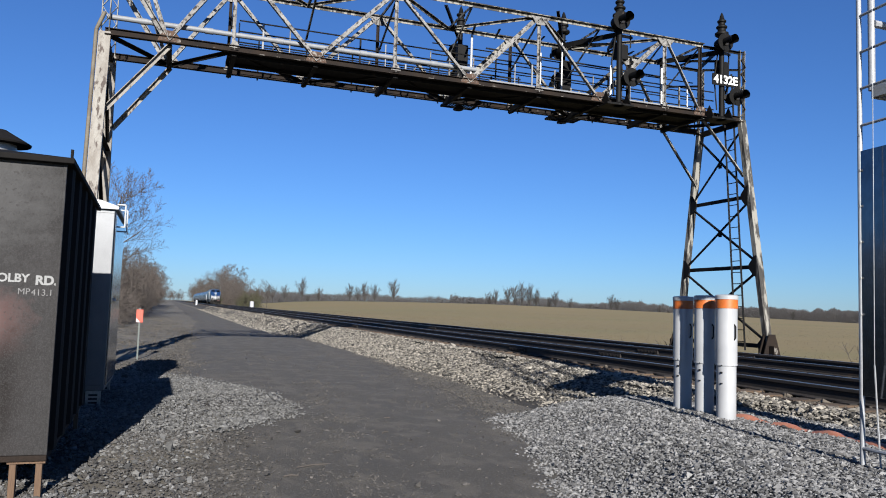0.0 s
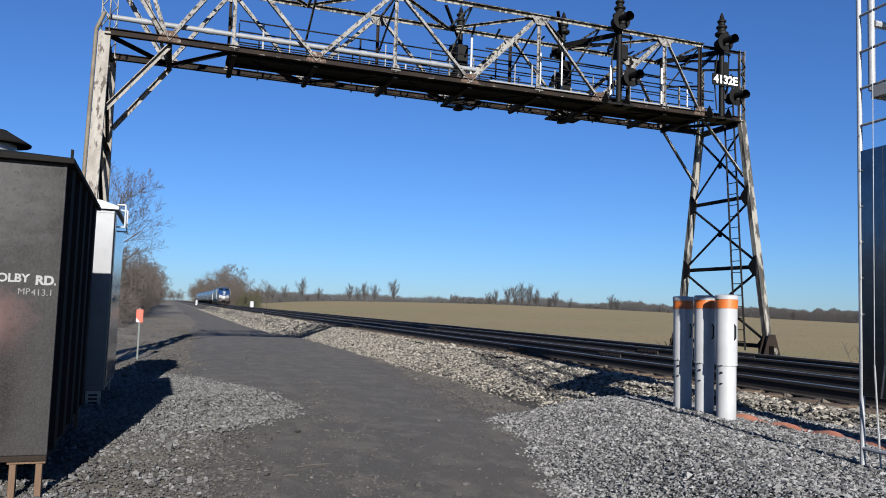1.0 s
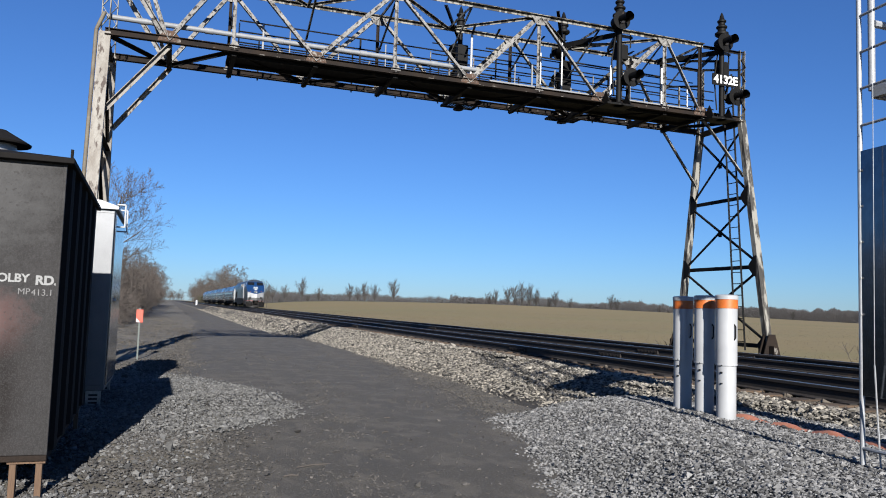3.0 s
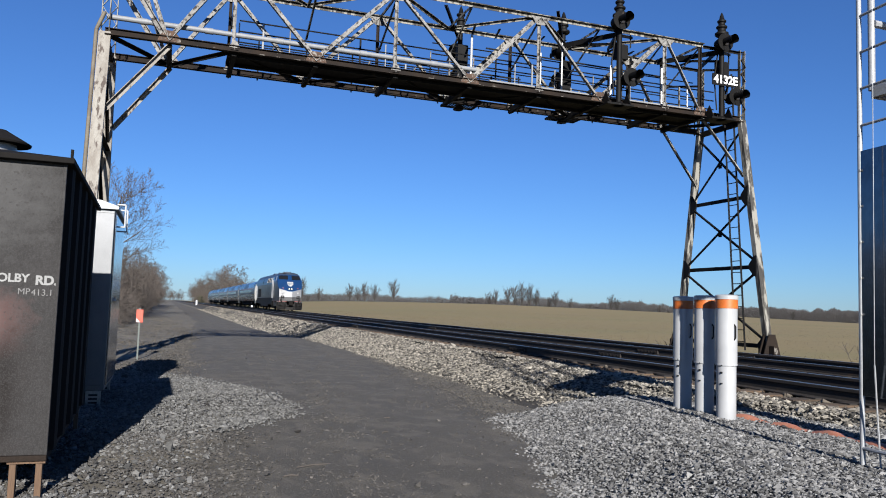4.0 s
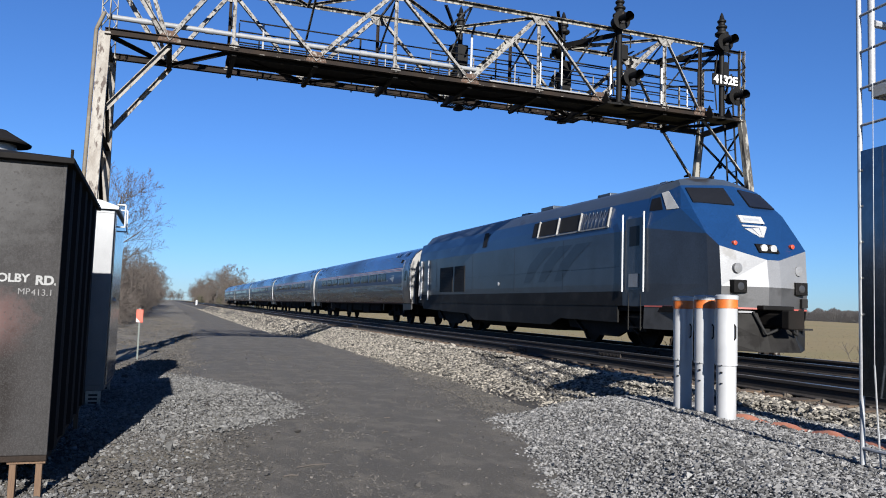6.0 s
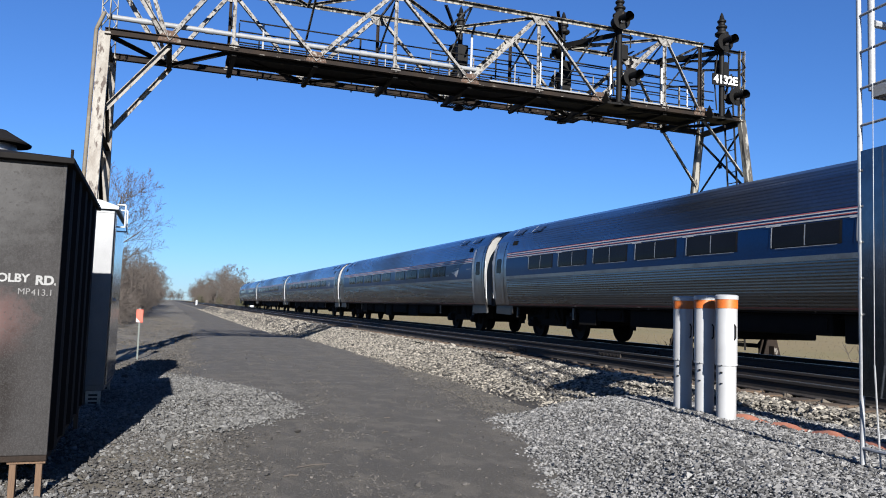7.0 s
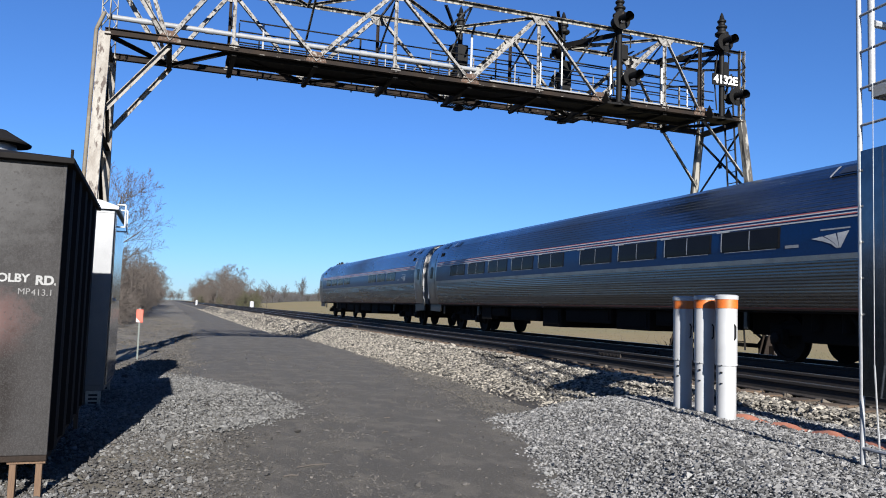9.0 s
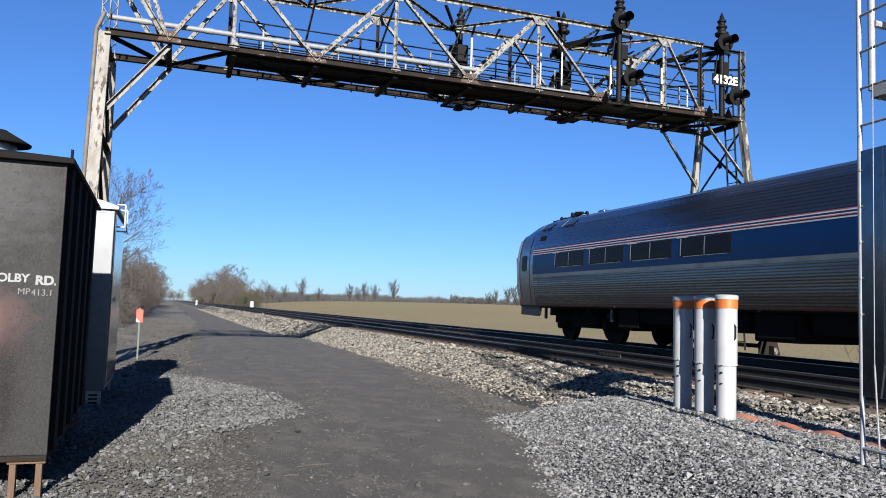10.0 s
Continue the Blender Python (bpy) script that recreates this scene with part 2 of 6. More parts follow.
    straw=mat("dead_grass", (0.1009, 0.08024, 0.04762), (0.07506, 0.05901, 0.0352), 0.8, 0.95, bump=0.0, random_by="island", spread=0.35),
)

M["blue"].node_tree.nodes["Principled BSDF"].inputs["Specular IOR Level"].default_value = 0.18
M["glass"].node_tree.nodes["Principled BSDF"].inputs["IOR"].default_value = 1.15
for key in ("under", "wheel", "black", "steel_black", "shed_side", "shed", "signal", "plow", "soot", "steel_dark"):       # sooty, greasy and shade-dark surfaces with hardly any sheen
    M[key].node_tree.nodes["Principled BSDF"].inputs["Specular IOR Level"].default_value = 0.12


def stain_or_light(m, centre, radius, colour, strength, squash=1.0):
    """A faded bloom of another colour on a surface, broken up by noise."""
    nt = m.node_tree
    base = nt.nodes["Principled BSDF"].inputs["Base Color"]
    old = base.links[0].from_socket
    co = nt.nodes.new("ShaderNodeTexCoord")
    mp = nt.nodes.new("ShaderNodeMapping")
    mp.vector_type = "POINT"
    mp.inputs["Location"].default_value = [-c * s for c, s in zip(centre, (1, 1, squash))]
    mp.inputs["Scale"].default_value = (1, 1, squash)
    ln = nt.nodes.new("ShaderNodeVectorMath")
    ln.operation = "LENGTH"
    ns = nt.nodes.new("ShaderNodeTexNoise")
    ns.inputs["Scale"].default_value, ns.inputs["Detail"].default_value = 11.0, 6.0
    add = nt.nodes.new("ShaderNodeMath")
    add.operation, add.inputs[2].default_value = "MULTIPLY_ADD", 0.0
    nt.links.new(co.outputs["Object"], mp.inputs["Vector"])
    nt.links.new(co.outputs["Object"], ns.inputs["Vector"])
    nt.links.new(mp.outputs[0], ln.inputs[0])
    nt.links.new(ns.outputs["Fac"], add.inputs[0])
    add.inputs[1].default_value = radius * 1.2
    nt.links.new(ln.outputs["Value"], add.inputs[2])
    r = nt.nodes.new("ShaderNodeMapRange")
    r.inputs["From Min"].default_value, r.inputs["From Max"].default_value = radius * 1.75, radius * 0.7
    r.inputs["To Max"].default_value = strength
    nt.links.new(add.outputs[0], r.inputs["Value"])
    x = nt.nodes.new("ShaderNodeMix")
    x.data_type = "RGBA"
    x.inputs[7].default_value = (*colour, 1)
    nt.links.new(r.outputs[0], x.inputs[0])
    nt.links.new(old, x.inputs[6])
    nt.links.new(x.outputs[2], base)


# first bloom paints brighter light onto the wall's top; the others are stains
stain_or_light(M["shed"], (-1.50, 6.86, 1.95), 0.70, (0.068, 0.067, 0.066), 0.75, 0.8)
stain_or_light(M["shed"], (-1.32, 6.86, 0.60), 0.29, (0.1044, 0.05742, 0.0522), 0.85)
stain_or_light(M["shed"], (-1.19, 6.86, 0.12), 0.13, (0.01044, 0.0087, 0.00783), 0.95, 0.22)
stain_or_light(M["shed"], (-1.06, 6.86, 0.30), 0.09, (0.01827, 0.01653, 0.01566), 0.7, 0.2)
stain_or_light(M["shed"], (-1.15, 6.86, -0.36), 0.16, (0.02088, 0.01827, 0.0174), 0.7, 2.0)


def grit(m, scale, level, colour, strength):
    """Small specks of another colour pressed into a surface."""
    nt = m.node_tree
    base = nt.nodes["Principled BSDF"].inputs["Base Color"]
    old = base.links[0].from_socket
    co = nt.nodes.new("ShaderNodeTexCoord")
    ns = nt.nodes.new("ShaderNodeTexNoise")
    ns.inputs["Scale"].default_value, ns.inputs["Detail"].default_value = scale, 2.0
    nt.links.new(co.outputs["Object"], ns.inputs["Vector"])
    r = nt.nodes.new("ShaderNodeMapRange")
    r.inputs["From Min"].default_value, r.inputs["From Max"].default_value, r.inputs["To Max"].default_value = level, level + 0.10, strength
    nt.links.new(ns.outputs["Fac"], r.inputs["Value"])
    x = nt.nodes.new("ShaderNodeMix")
    x.data_type = "RGBA"
    x.inputs[7].default_value = (*colour, 1)
    nt.links.new(r.outputs[0], x.inputs[0])
    nt.links.new(old, x.inputs[6])
    nt.links.new(x.outputs[2], base)


grit(M["road"], 55.0, 0.55, (0.1001, 0.09135, 0.0783), 0.7)
grit(M["road"], 38.0, 0.62, (0.01914, 0.01653, 0.01392), 0.8)
grit(M["road"], 3.5, 0.56, (0.0348, 0.03045, 0.02523), 0.35)
grit(M["dirt"], 45.0, 0.56, (0.1305, 0.1175, 0.0957), 0.7)
grit(M["dirt"], 30.0, 0.60, (0.0174, 0.01479, 0.01131), 0.8)
grit(M["shed"], 140.0, 0.50, (0.04785, 0.04611, 0.04524), 0.35)
grit(M["shed"], 38.0, 0.60, (0.01914, 0.0174, 0.01653), 0.5)


# ---- mesh tools ----
class Build:
    """Collects corners and faces of one mesh."""

    def __init__(self):
        self.v, self.f = [], []

    def add(self, verts, faces):
        n = len(self.v)
        self.v += [tuple(v) for v in verts]
        self.f += [tuple(i + n for i in f) for f in faces]
        return self

    def box(self, c, s, turn=None):
        x, y, z = s[0] / 2, s[1] / 2, s[2] / 2
        pts = [Vector(p) for p in ((-x, -y, -z), (x, -y, -z), (x, y, -z), (-x, y, -z), (-x, -y, z), (x, -y, z), (x, y, z), (-x, y, z))]
        if turn is not None:
            pts = [turn @ p for p in pts]
        return self.add([p + Vector(c) for p in pts], [(3, 2, 1, 0), (4, 5, 6, 7), (0, 1, 5, 4), (1, 2, 6, 5), (2, 3, 7, 6), (3, 0, 4, 7)])

    def span(self, a, b):
        """A box between two opposite corners."""
        return self.box([(p + q) / 2 for p, q in zip(a, b)], [abs(q - p) for p, q in zip(a, b)])

    def beam(self, p, q, w, h, up=(0, 0, 1)):
        """A bar of w by h from p to q."""
        p, q = Vector(p), Vector(q)
        d = q - p
        u = Vector(up)
        if abs(d.normalized().dot(u)) > 0.98:
            u = Vector((0, 1, 0))
        s = d.cross(u).normalized()
        u = s.cross(d).normalized()
        return self.box((p + q) / 2, (w, d.length, h), Matrix((s, d.normalized(), u)).transposed())

    def angle(self, p, q, w, t=0.014, up=(0, 0, 1), flip=1):
        """A rolled angle section: two thin legs at right angles, from p to q."""
        p, q = Vector(p), Vector(q)
        d = (q - p).normalized()
        u = Vector(up)
        if abs(d.dot(u)) > 0.98:
            u = Vector((0, 1, 0))
        s = d.cross(u).normalized()
        u = s.cross(d).normalized()
        o = u * (w / 2 * flip)
        self.beam(p, q, t, w, u)
        return self.beam(p + s * (w / 2) + o, q + s * (w / 2) + o, w, t, u)

    def tube(self, p, q, r0, r1=None, n=12, caps=True):
        p, q = Vector(p), Vector(q)
        r1 = r0 if r1 is None else r1
        d = (q - p).normalized()
        a = d.orthogonal().normalized()
        b = d.cross(a)
        ring = [a * math.cos(2 * math.pi * i / n) + b * math.sin(2 * math.pi * i / n) for i in range(n)]
        fs = [(i, (i + 1) % n, n + (i + 1) % n, n + i) for i in range(n)]
        if caps:
            fs += [tuple(reversed(range(n))), tuple(range(n, 2 * n))]
        return self.add([p + k * r0 for k in ring] + [q + k * r1 for k in ring], fs)

    def lathe(self, o, profile, n=20, axis="z"):
        """Turned about an axis through o: profile rows of (radius, height)."""
        vs, fs = [], []
        for r, h in profile:
            for i in range(n):
                c, s = r * math.cos(2 * math.pi * i / n), r * math.sin(2 * math.pi * i / n)
                p = {"z": (c, s, h), "y": (c, h, -s), "x": (h, c, s)}[axis]
                vs.append(Vector(o) + Vector(p))
        for k in range(len(profile) - 1):
            fs += [(k * n + i, k * n + (i + 1) % n, (k + 1) * n + (i + 1) % n, (k + 1) * n + i) for i in range(n)]
        fs += [tuple(reversed(range(n))), tuple((len(profile) - 1) * n + i for i in range(n))]
        return self.add(vs, fs)

    def loft(self, rows, closed=False, caps=False):
        """Skins rows of equally many points."""
        n = len(rows[0])
        fs = []
        for k in range(len(rows) - 1):
            for i in range(n if closed else n - 1):
                j = (i + 1) % n
                fs.append((k * n + i, k * n + j, (k + 1) * n + j, (k + 1) * n + i))
        if caps:
            fs += [tuple(reversed(range(n))), tuple((len(rows) - 1) * n + i for i in range(n))]
        return self.add([p for r in rows for p in r], fs)

    def prism(self, pts, axis, a, b):
        """A flat outline pushed from a to b along an axis ('x': points are y, z; 'y': x, z; 'z': x, y)."""
        def at(p, h):
            return {"x": (h, p[0], p[1]), "y": (p[0], h, p[1]), "z": (p[0], p[1], h)}[axis]
        return self.loft([[at(p, a) for p in pts], [at(p, b) for p in pts]], True, True)

    def mesh(self, name, material, smooth=False):
        me = bpy.data.meshes.new(name)
        me.from_pydata(self.v, [], self.f)
        me.materials.append(material)
        if smooth:
            me.polygons.foreach_set("use_smooth", [True] * len(me.polygons))
            me.set_sharp_from_angle(angle=radians(38))
        b = bmesh.new()
        b.from_mesh(me)
        bmesh.ops.recalc_face_normals(b, faces=b.faces)
        b.to_mesh(me)
        b.free()
        return me


def part(name, build, material, parent=None, label="", smooth=False, bevel=0.0):
    """Links a build as one mesh object under a thing or part."""
    me = build if isinstance(build, bpy.types.Mesh) else build.mesh(name, M[material], smooth)
    ob = new(name, me)
    if parent is not None:
        ob.parent = parent
    if label:
        ob["label"] = label
    if bevel:
        bv = ob.modifiers.new("edge", "BEVEL")
        bv.width, bv.segments, bv.limit_method = bevel, 2, "ANGLE"
    return ob


def thing(name, label, category, group="", at=None, kind=""):
    ob = new(name)
    ob.empty_display_size = 0.1
    if at is not None:
        ob.matrix_basis = at
    return tagged(ob, label, category, group, kind)


def lettering(name, text, size, m, material, parent=None, thick=0.004, bold=0.0, align="CENTER"):
    """Raised letters in the built-in font, as a mesh."""
    cu = bpy.data.curves.new(name, "FONT")
    cu.body, cu.size, cu.extrude, cu.align_x, cu.align_y, cu.offset = text, size, thick, align, "CENTER", bold
    tmp = new(name, cu)
    me = bpy.data.meshes.new_from_object(tmp.evaluated_get(bpy.context.evaluated_depsgraph_get()))
    bpy.data.objects.remove(tmp)
    bpy.data.curves.remove(cu)
    me.materials.clear()
    me.materials.append(M[material])
    ob = new(name, me)
    ob.matrix_basis = m
    if parent is not None:
        ob.parent = parent
    return ob


def sheet(name, xs, ys, height, material, smooth=True, keep=None):
    """A ground sheet over the grid xs, ys with height(x, y)."""
    vs = [(x, y, height(x, y)) for y in ys for x in xs]
    n = len(xs)
    fs = []
    for j in range(len(ys) - 1):
        for i in range(n - 1):
            if keep is None or keep((xs[i] + xs[i + 1]) / 2, (ys[j] + ys[j + 1]) / 2):
                fs.append((j * n + i, j * n + i + 1, (j + 1) * n + i + 1, (j + 1) * n + i))
    me = bpy.data.meshes.new(name)
    me.from_pydata(vs, [], fs)
    me.materials.append(M[material])
    if smooth:
        me.polygons.foreach_set("use_smooth", [True] * len(me.polygons))
    return new(name, me)


def many(name, protos, places, material):
    """One mesh of many small pieces: protos are (verts, faces) arrays with triangles, places rows of x, y, z, sx, sy, sz, turn, proto."""
    vs, fs, n = [], [], 0
    places = np.asarray(places)
    for k, (pv, pf) in enumerate(protos):
        rows = places[places[:, 7].astype(int) == k]
        if not len(rows):
            continue
        c, s = np.cos(rows[:, 6])[:, None], np.sin(rows[:, 6])[:, None]
        q = pv[None] * rows[:, None, 3:6]
        v = np.stack([q[..., 0] * c - q[..., 1] * s, q[..., 0] * s + q[..., 1] * c, q[..., 2]], -1) + rows[:, None, :3]
        f = pf[None] + (np.arange(len(rows)) * len(pv))[:, None, None] + n
        vs.append(v.reshape(-1, 3)), fs.append(f.reshape(-1, pf.shape[1]))
        n += len(rows) * len(pv)
    vs, fs = np.concatenate(vs), np.concatenate(fs)
    me = bpy.data.meshes.new(name)
    w = fs.shape[1]
    me.vertices.add(len(vs)), me.loops.add(fs.size), me.polygons.add(len(fs))
    me.vertices.foreach_set("co", vs.ravel())
    me.loops.foreach_set("vertex_index", fs.ravel().astype(np.int32))
    me.polygons.foreach_set("loop_start", np.arange(len(fs), dtype=np.int32) * w)
    me.update(calc_edges=True)
    me.shade_flat()
    me.materials.append(M[material])
    return new(name, me)


def smooth01(t):
    t = min(1.0, max(0.0, t))
    return t * t * (3 - 2 * t)


def wob(x, y, s=1.0):
    return noise.noise(Vector((x * s, y * s, 3.7)))


# ---- ground ----
ROAD_Z = -0.72
NEAR_C, FAR_C, GAUGE = 8.77, 12.46, 1.435     # track centre lines


def stretch(a, b, step, far_lo, far_hi, grow=1.22):
    """Grid lines, even from a to b, then ever wider out to the far ends."""
    xs, d = list(np.arange(a, b + step / 2, step)), step
    lo, hi, d2 = [], [], step
    while (xs[0] if not lo else lo[-1]) > far_lo:
        d *= grow
        lo.append((xs[0] if not lo else lo[-1]) - d)
    while (xs[-1] if not hi else hi[-1]) < far_hi:
        d2 *= grow
        hi.append((xs[-1] if not hi else hi[-1]) + d2)
    return lo[::-1] + xs + hi


def ground_z(x, y):
    z = -0.78 + 0.035 * wob(x, y, 0.7)
    if x > 16:
        z += 0.12 * smooth01((x - 16) / 20)
    r2 = ((x - 118) / 120) ** 2 + ((y - 285) / 130) ** 2
    z += 3.7 * math.exp(-r2) * smooth01((x - 16) / 40)
    z -= 1.6 * smooth01((x - 180) / 120) * smooth01((420 - y) / 200)
    if x < 0.3:
        z += 0.10 * wob(x, y, 0.25) + 0.12 * smooth01((0.0 - x) / 3) * smooth01((y - 20) / 12)
    return z


gx = stretch(-8, 22, 0.5, -1800, 2200)
gy = stretch(-4, 60, 0.6, -300, 2600)
tagged(sheet("ground", gx, gy, ground_z, "dirt", keep=lambda x, y: x < 16.2), "packed grey-brown dirt with dead grass beside the line", "ground", kind="structure")
tagged(sheet("field", gx, gy, ground_z, "field", keep=lambda x, y: x > 16.2), "wide dormant tan-green farm field beyond the tracks", "field", kind="structure")


def road_edge_l(y):
    return 0.35 + 0.012 * min(y, 60) + 0.6 * smooth01((y - 17) / 18) + 0.7 * smooth01((y - 34) / 30) + 0.28 * wob(0, y, 0.45) + 0.14 * wob(5, y, 1.7) + 0.9 * math.exp(-((y - 10.8) / 1.7) ** 2) + 0.5 * math.exp(-((y - 14.5) / 2.2) ** 2)


def road_edge_r(y):
    return 4.3 + 1.9 * smooth01((y - 7) / 22) - 1.7 * smooth01((y - 27) / 26) - 1.2 * smooth01((7 - y) / 5) + 0.22 * wob(9, y, 0.5) + 0.12 * wob(2, y, 1.9)


def road_z(x, y):
    """Low crown, two shallow wheel ruts and a soft roughness."""
    u = (x - 3.2)
    rut = math.exp(-((u - 0.9) / 0.4) ** 2) + math.exp(-((u + 0.9) / 0.4) ** 2)
    return ROAD_Z - 0.006 * u * u - 0.014 * rut + 0.018 * wob(x, y, 0.8) + 0.006 * wob(x, y, 4.0)


road_rows = []
for y in stretch(-6, 40, 0.25, -60, 900, 1.12):
    a, b = road_edge_l(y) - 0.9, road_edge_r(y) + 0.9
    row = []
    for i in range(37):
        x = a + (b - a) * i / 36
        e = min(x - (a), (b) - x)
        row.append((x, y, road_z(x, y) - 0.10 * (1 - smooth01(e / 0.9))))
    road_rows.append(row)
road_me = Build().loft(road_rows).mesh("road", M["road"])
road_me.polygons.foreach_set("use_smooth", [True] * len(road_me.polygons))
tagged(new("road", road_me), "dark grey cinder service road with worn wheel tracks", "road", kind="structure")


def bed_z(x, y):
    """The ballast bed: flat under both tracks, shoulders down to the ground."""
    z = -0.215 + 0.012 * wob(x, y, 6)
    edge = 7.25 - 0.55 * math.exp(-((y - 9.8) / 2.4) ** 2)
    if x < edge - 0.05:
        z -= 0.58 * min(1.2, (edge - x + 0.16 * wob(x, y, 0.8) + 0.07 * wob(x, y, 2.6)) / 1.25)
    if x > 14.1:
        z -= 0.60 * min(1.2, (x - 14.1) / 1.3)
    return z + (0.03 * wob(x, y, 2.2) if x < 7.3 else 0)


bed_xs = [5.7, 5.9, 6.1, 6.3, 6.5, 6.7, 6.9, 7.1, 7.25, 7.4, 8.0, 8.5, 9.0, 9.5, 10.2, 10.7, 11.2, 12.0, 13.0, 14.1, 14.7, 15.6]
tagged(sheet("ballast_bed", bed_xs, stretch(-10, 45, 0.3, -160, 1500, 1.1), bed_z, "ballast"), "dark bed of crushed-stone ballast under two tracks, gap shade painted in", "ballast", kind="structure")


def pad_in(x, y):
    """Distance inside the edge of the new gravel pad."""
    return min(x - (1.31 + 0.312 * y + 0.18 * wob(x, y, 0.9)), 10.9 - y + 0.25 * wob(x, 0, 0.8) - 0.12 * (x - 5))


def pad_z(x, y):
    return ROAD_Z - 0.10 + 0.52 * smooth01((pad_in(x, y) + 0.35) / 2.1) + 0.03 * wob(x, y, 1.6) + 0.012 * wob(x, y, 7)


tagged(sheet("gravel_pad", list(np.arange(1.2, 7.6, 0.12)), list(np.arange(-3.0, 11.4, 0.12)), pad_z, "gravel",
             keep=lambda x, y: pad_in(x, y) > -0.5), "raised pad under fresh crushed stone, gap shade painted in", "gravel pad", kind="structure")


def heap_z(x, y):
    e = x - road_edge_l(y) + 0.9
    bed = max(ground_z(x, y), road_z(x, y) - 0.10 * (1 - smooth01(e / 0.9)) if e > 0 else -9.0)
    return max(bed, ROAD_Z - 0.05 + 0.07 * wob(x, y, 0.8)) + 0.05 * math.exp(-((x - 0.6) / 1.6) ** 2 - ((y - 13.2) / 2.6) ** 2)


# loose stones, joined by patch
def stone_protos(seed, flat=0.75):
    rng = np.random.RandomState(seed)
    base = np.array([(1, 0, 0), (-1, 0, 0), (0, 1, 0), (0, -1, 0), (0, 0, 1), (0, 0, -1)]) * 0.62
    f = np.array([(0, 2, 4), (2, 1, 4), (1, 3, 4), (3, 0, 4), (2, 0, 5), (1, 2, 5), (3, 1, 5), (0, 3, 5)])
    out = []
    for _ in range(16):
        v = (base + rng.uniform(-0.26, 0.26, base.shape)) * [1.15, rng.uniform(0.5, 0.9), rng.uniform(0.45, flat)]
        t = rng.uniform(-1.2, 1.2)
        v = v @ np.array([[1, 0, 0], [0, math.cos(t), -math.sin(t)], [0, math.sin(t), math.cos(t)]])
        out.append((v, f))
    return out


def scatter(name, label, n, area, height, size, material, seed, accept=None, big=0.0):
    rng = np.random.RandomState(seed)
    rows = []
    while len(rows) < n:
        x, y = rng.uniform(area[0], area[1]), rng.uniform(area[2], area[3])
        if accept is not None and rng.rand() > accept(x, y):
            continue
        s = size * math.exp(rng.normal(0, 0.32)) * (2.2 if rng.rand() < big else 1.0)
        rows.append((x, y, height(x, y) + s * rng.uniform(0.0, 0.45), s * rng.uniform(0.8, 1.3), s, s, rng.uniform(0, 6.283), rng.randint(16)))
    return tagged(many(name, stone_protos(seed), rows, material), label, "stones", kind="stuff")


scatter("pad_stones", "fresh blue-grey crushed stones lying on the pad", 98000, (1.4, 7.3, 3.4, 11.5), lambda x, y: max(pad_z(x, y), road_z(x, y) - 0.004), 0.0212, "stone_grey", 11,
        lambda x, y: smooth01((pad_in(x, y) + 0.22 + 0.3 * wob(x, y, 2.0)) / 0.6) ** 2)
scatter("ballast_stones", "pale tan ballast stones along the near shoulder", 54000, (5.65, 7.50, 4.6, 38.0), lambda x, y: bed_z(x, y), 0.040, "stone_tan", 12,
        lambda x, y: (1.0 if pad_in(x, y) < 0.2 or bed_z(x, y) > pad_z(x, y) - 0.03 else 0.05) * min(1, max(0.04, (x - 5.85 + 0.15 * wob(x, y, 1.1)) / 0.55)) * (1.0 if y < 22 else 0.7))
scatter("ballast_stones", "coarser pale ballast stones beyond the bridge shadow", 26000, (5.7, 7.5, 17.0, 40.0), bed_z, 0.037, "stone_tan", 21,
        lambda x, y: smooth01((x - 5.75 + 0.25 * wob(x, y, 1.3)) / 0.6) * smooth01((y - 16) / 6))
scatter("ballast_stones", "pale tan ballast stones further down the shoulder", 16000, (4.9, 7.6, 38.0, 150.0), lambda x, y: max(bed_z(x, y), ground_z(x, y)) if x > 5.7 else ground_z(x, y), 0.064, "stone_tan", 13,
        lambda x, y: math.exp(-(y - 38) / 50))


scatter("ballast_stones", "dark oily ballast stones between the ties", 12000, (7.42, 10.15, 5.0, 34.0), bed_z, 0.040, "stone_brown", 22, lambda x, y: math.exp(-(y - 5) / 18))


def heap_in(x, y):
    """Distance inside the edge of the spread of grey stone, which tongues out over the road."""
    return min(float(np.interp(y, (9.0, 9.75, 10.35, 10.9, 12.0, 14.1, 16.7, 18.2), (0.3, 0.9, 1.6, 2.05, 2.05, 1.72, 0.8, 0.0))) - x, 0.6 * (y - 9.1), 0.6 * (18.2 - y)) + 0.12 * wob(x, y, 2.0)


scatter("heap_stones", "grey crushed stones spread beside the cabinets", 36000, (-2.6, 2.3, 9.0, 18.2), heap_z, 0.0225, "heap_stone", 14,
        lambda x, y: smooth01((heap_in(x, y) + 0.16 + 0.22 * wob(x, y, 3.1)) / 0.62) ** 1.6)
scatter("edge_stones", "dusty mixed stones at the edge of the road", 5200, (-1.8, 1.2, 4.6, 9.7), heap_z, 0.023, "heap_stone", 15,
        lambda x, y: smooth01((0.85 - x + 0.6 * wob(x, y, 0.9)) / 0.8) * (0.25 + 0.75 * smooth01(0.5 + 1.5 * wob(x, y, 1.7))), big=0.03)
scatter("edge_stones", "dark dusty chips between the lighter stones", 9000, (-1.8, 1.5, 4.6, 9.8), heap_z, 0.022, "road_chip", 20,
        lambda x, y: smooth01((1.25 - x + 0.4 * wob(x, y, 0.9)) / 0.7))
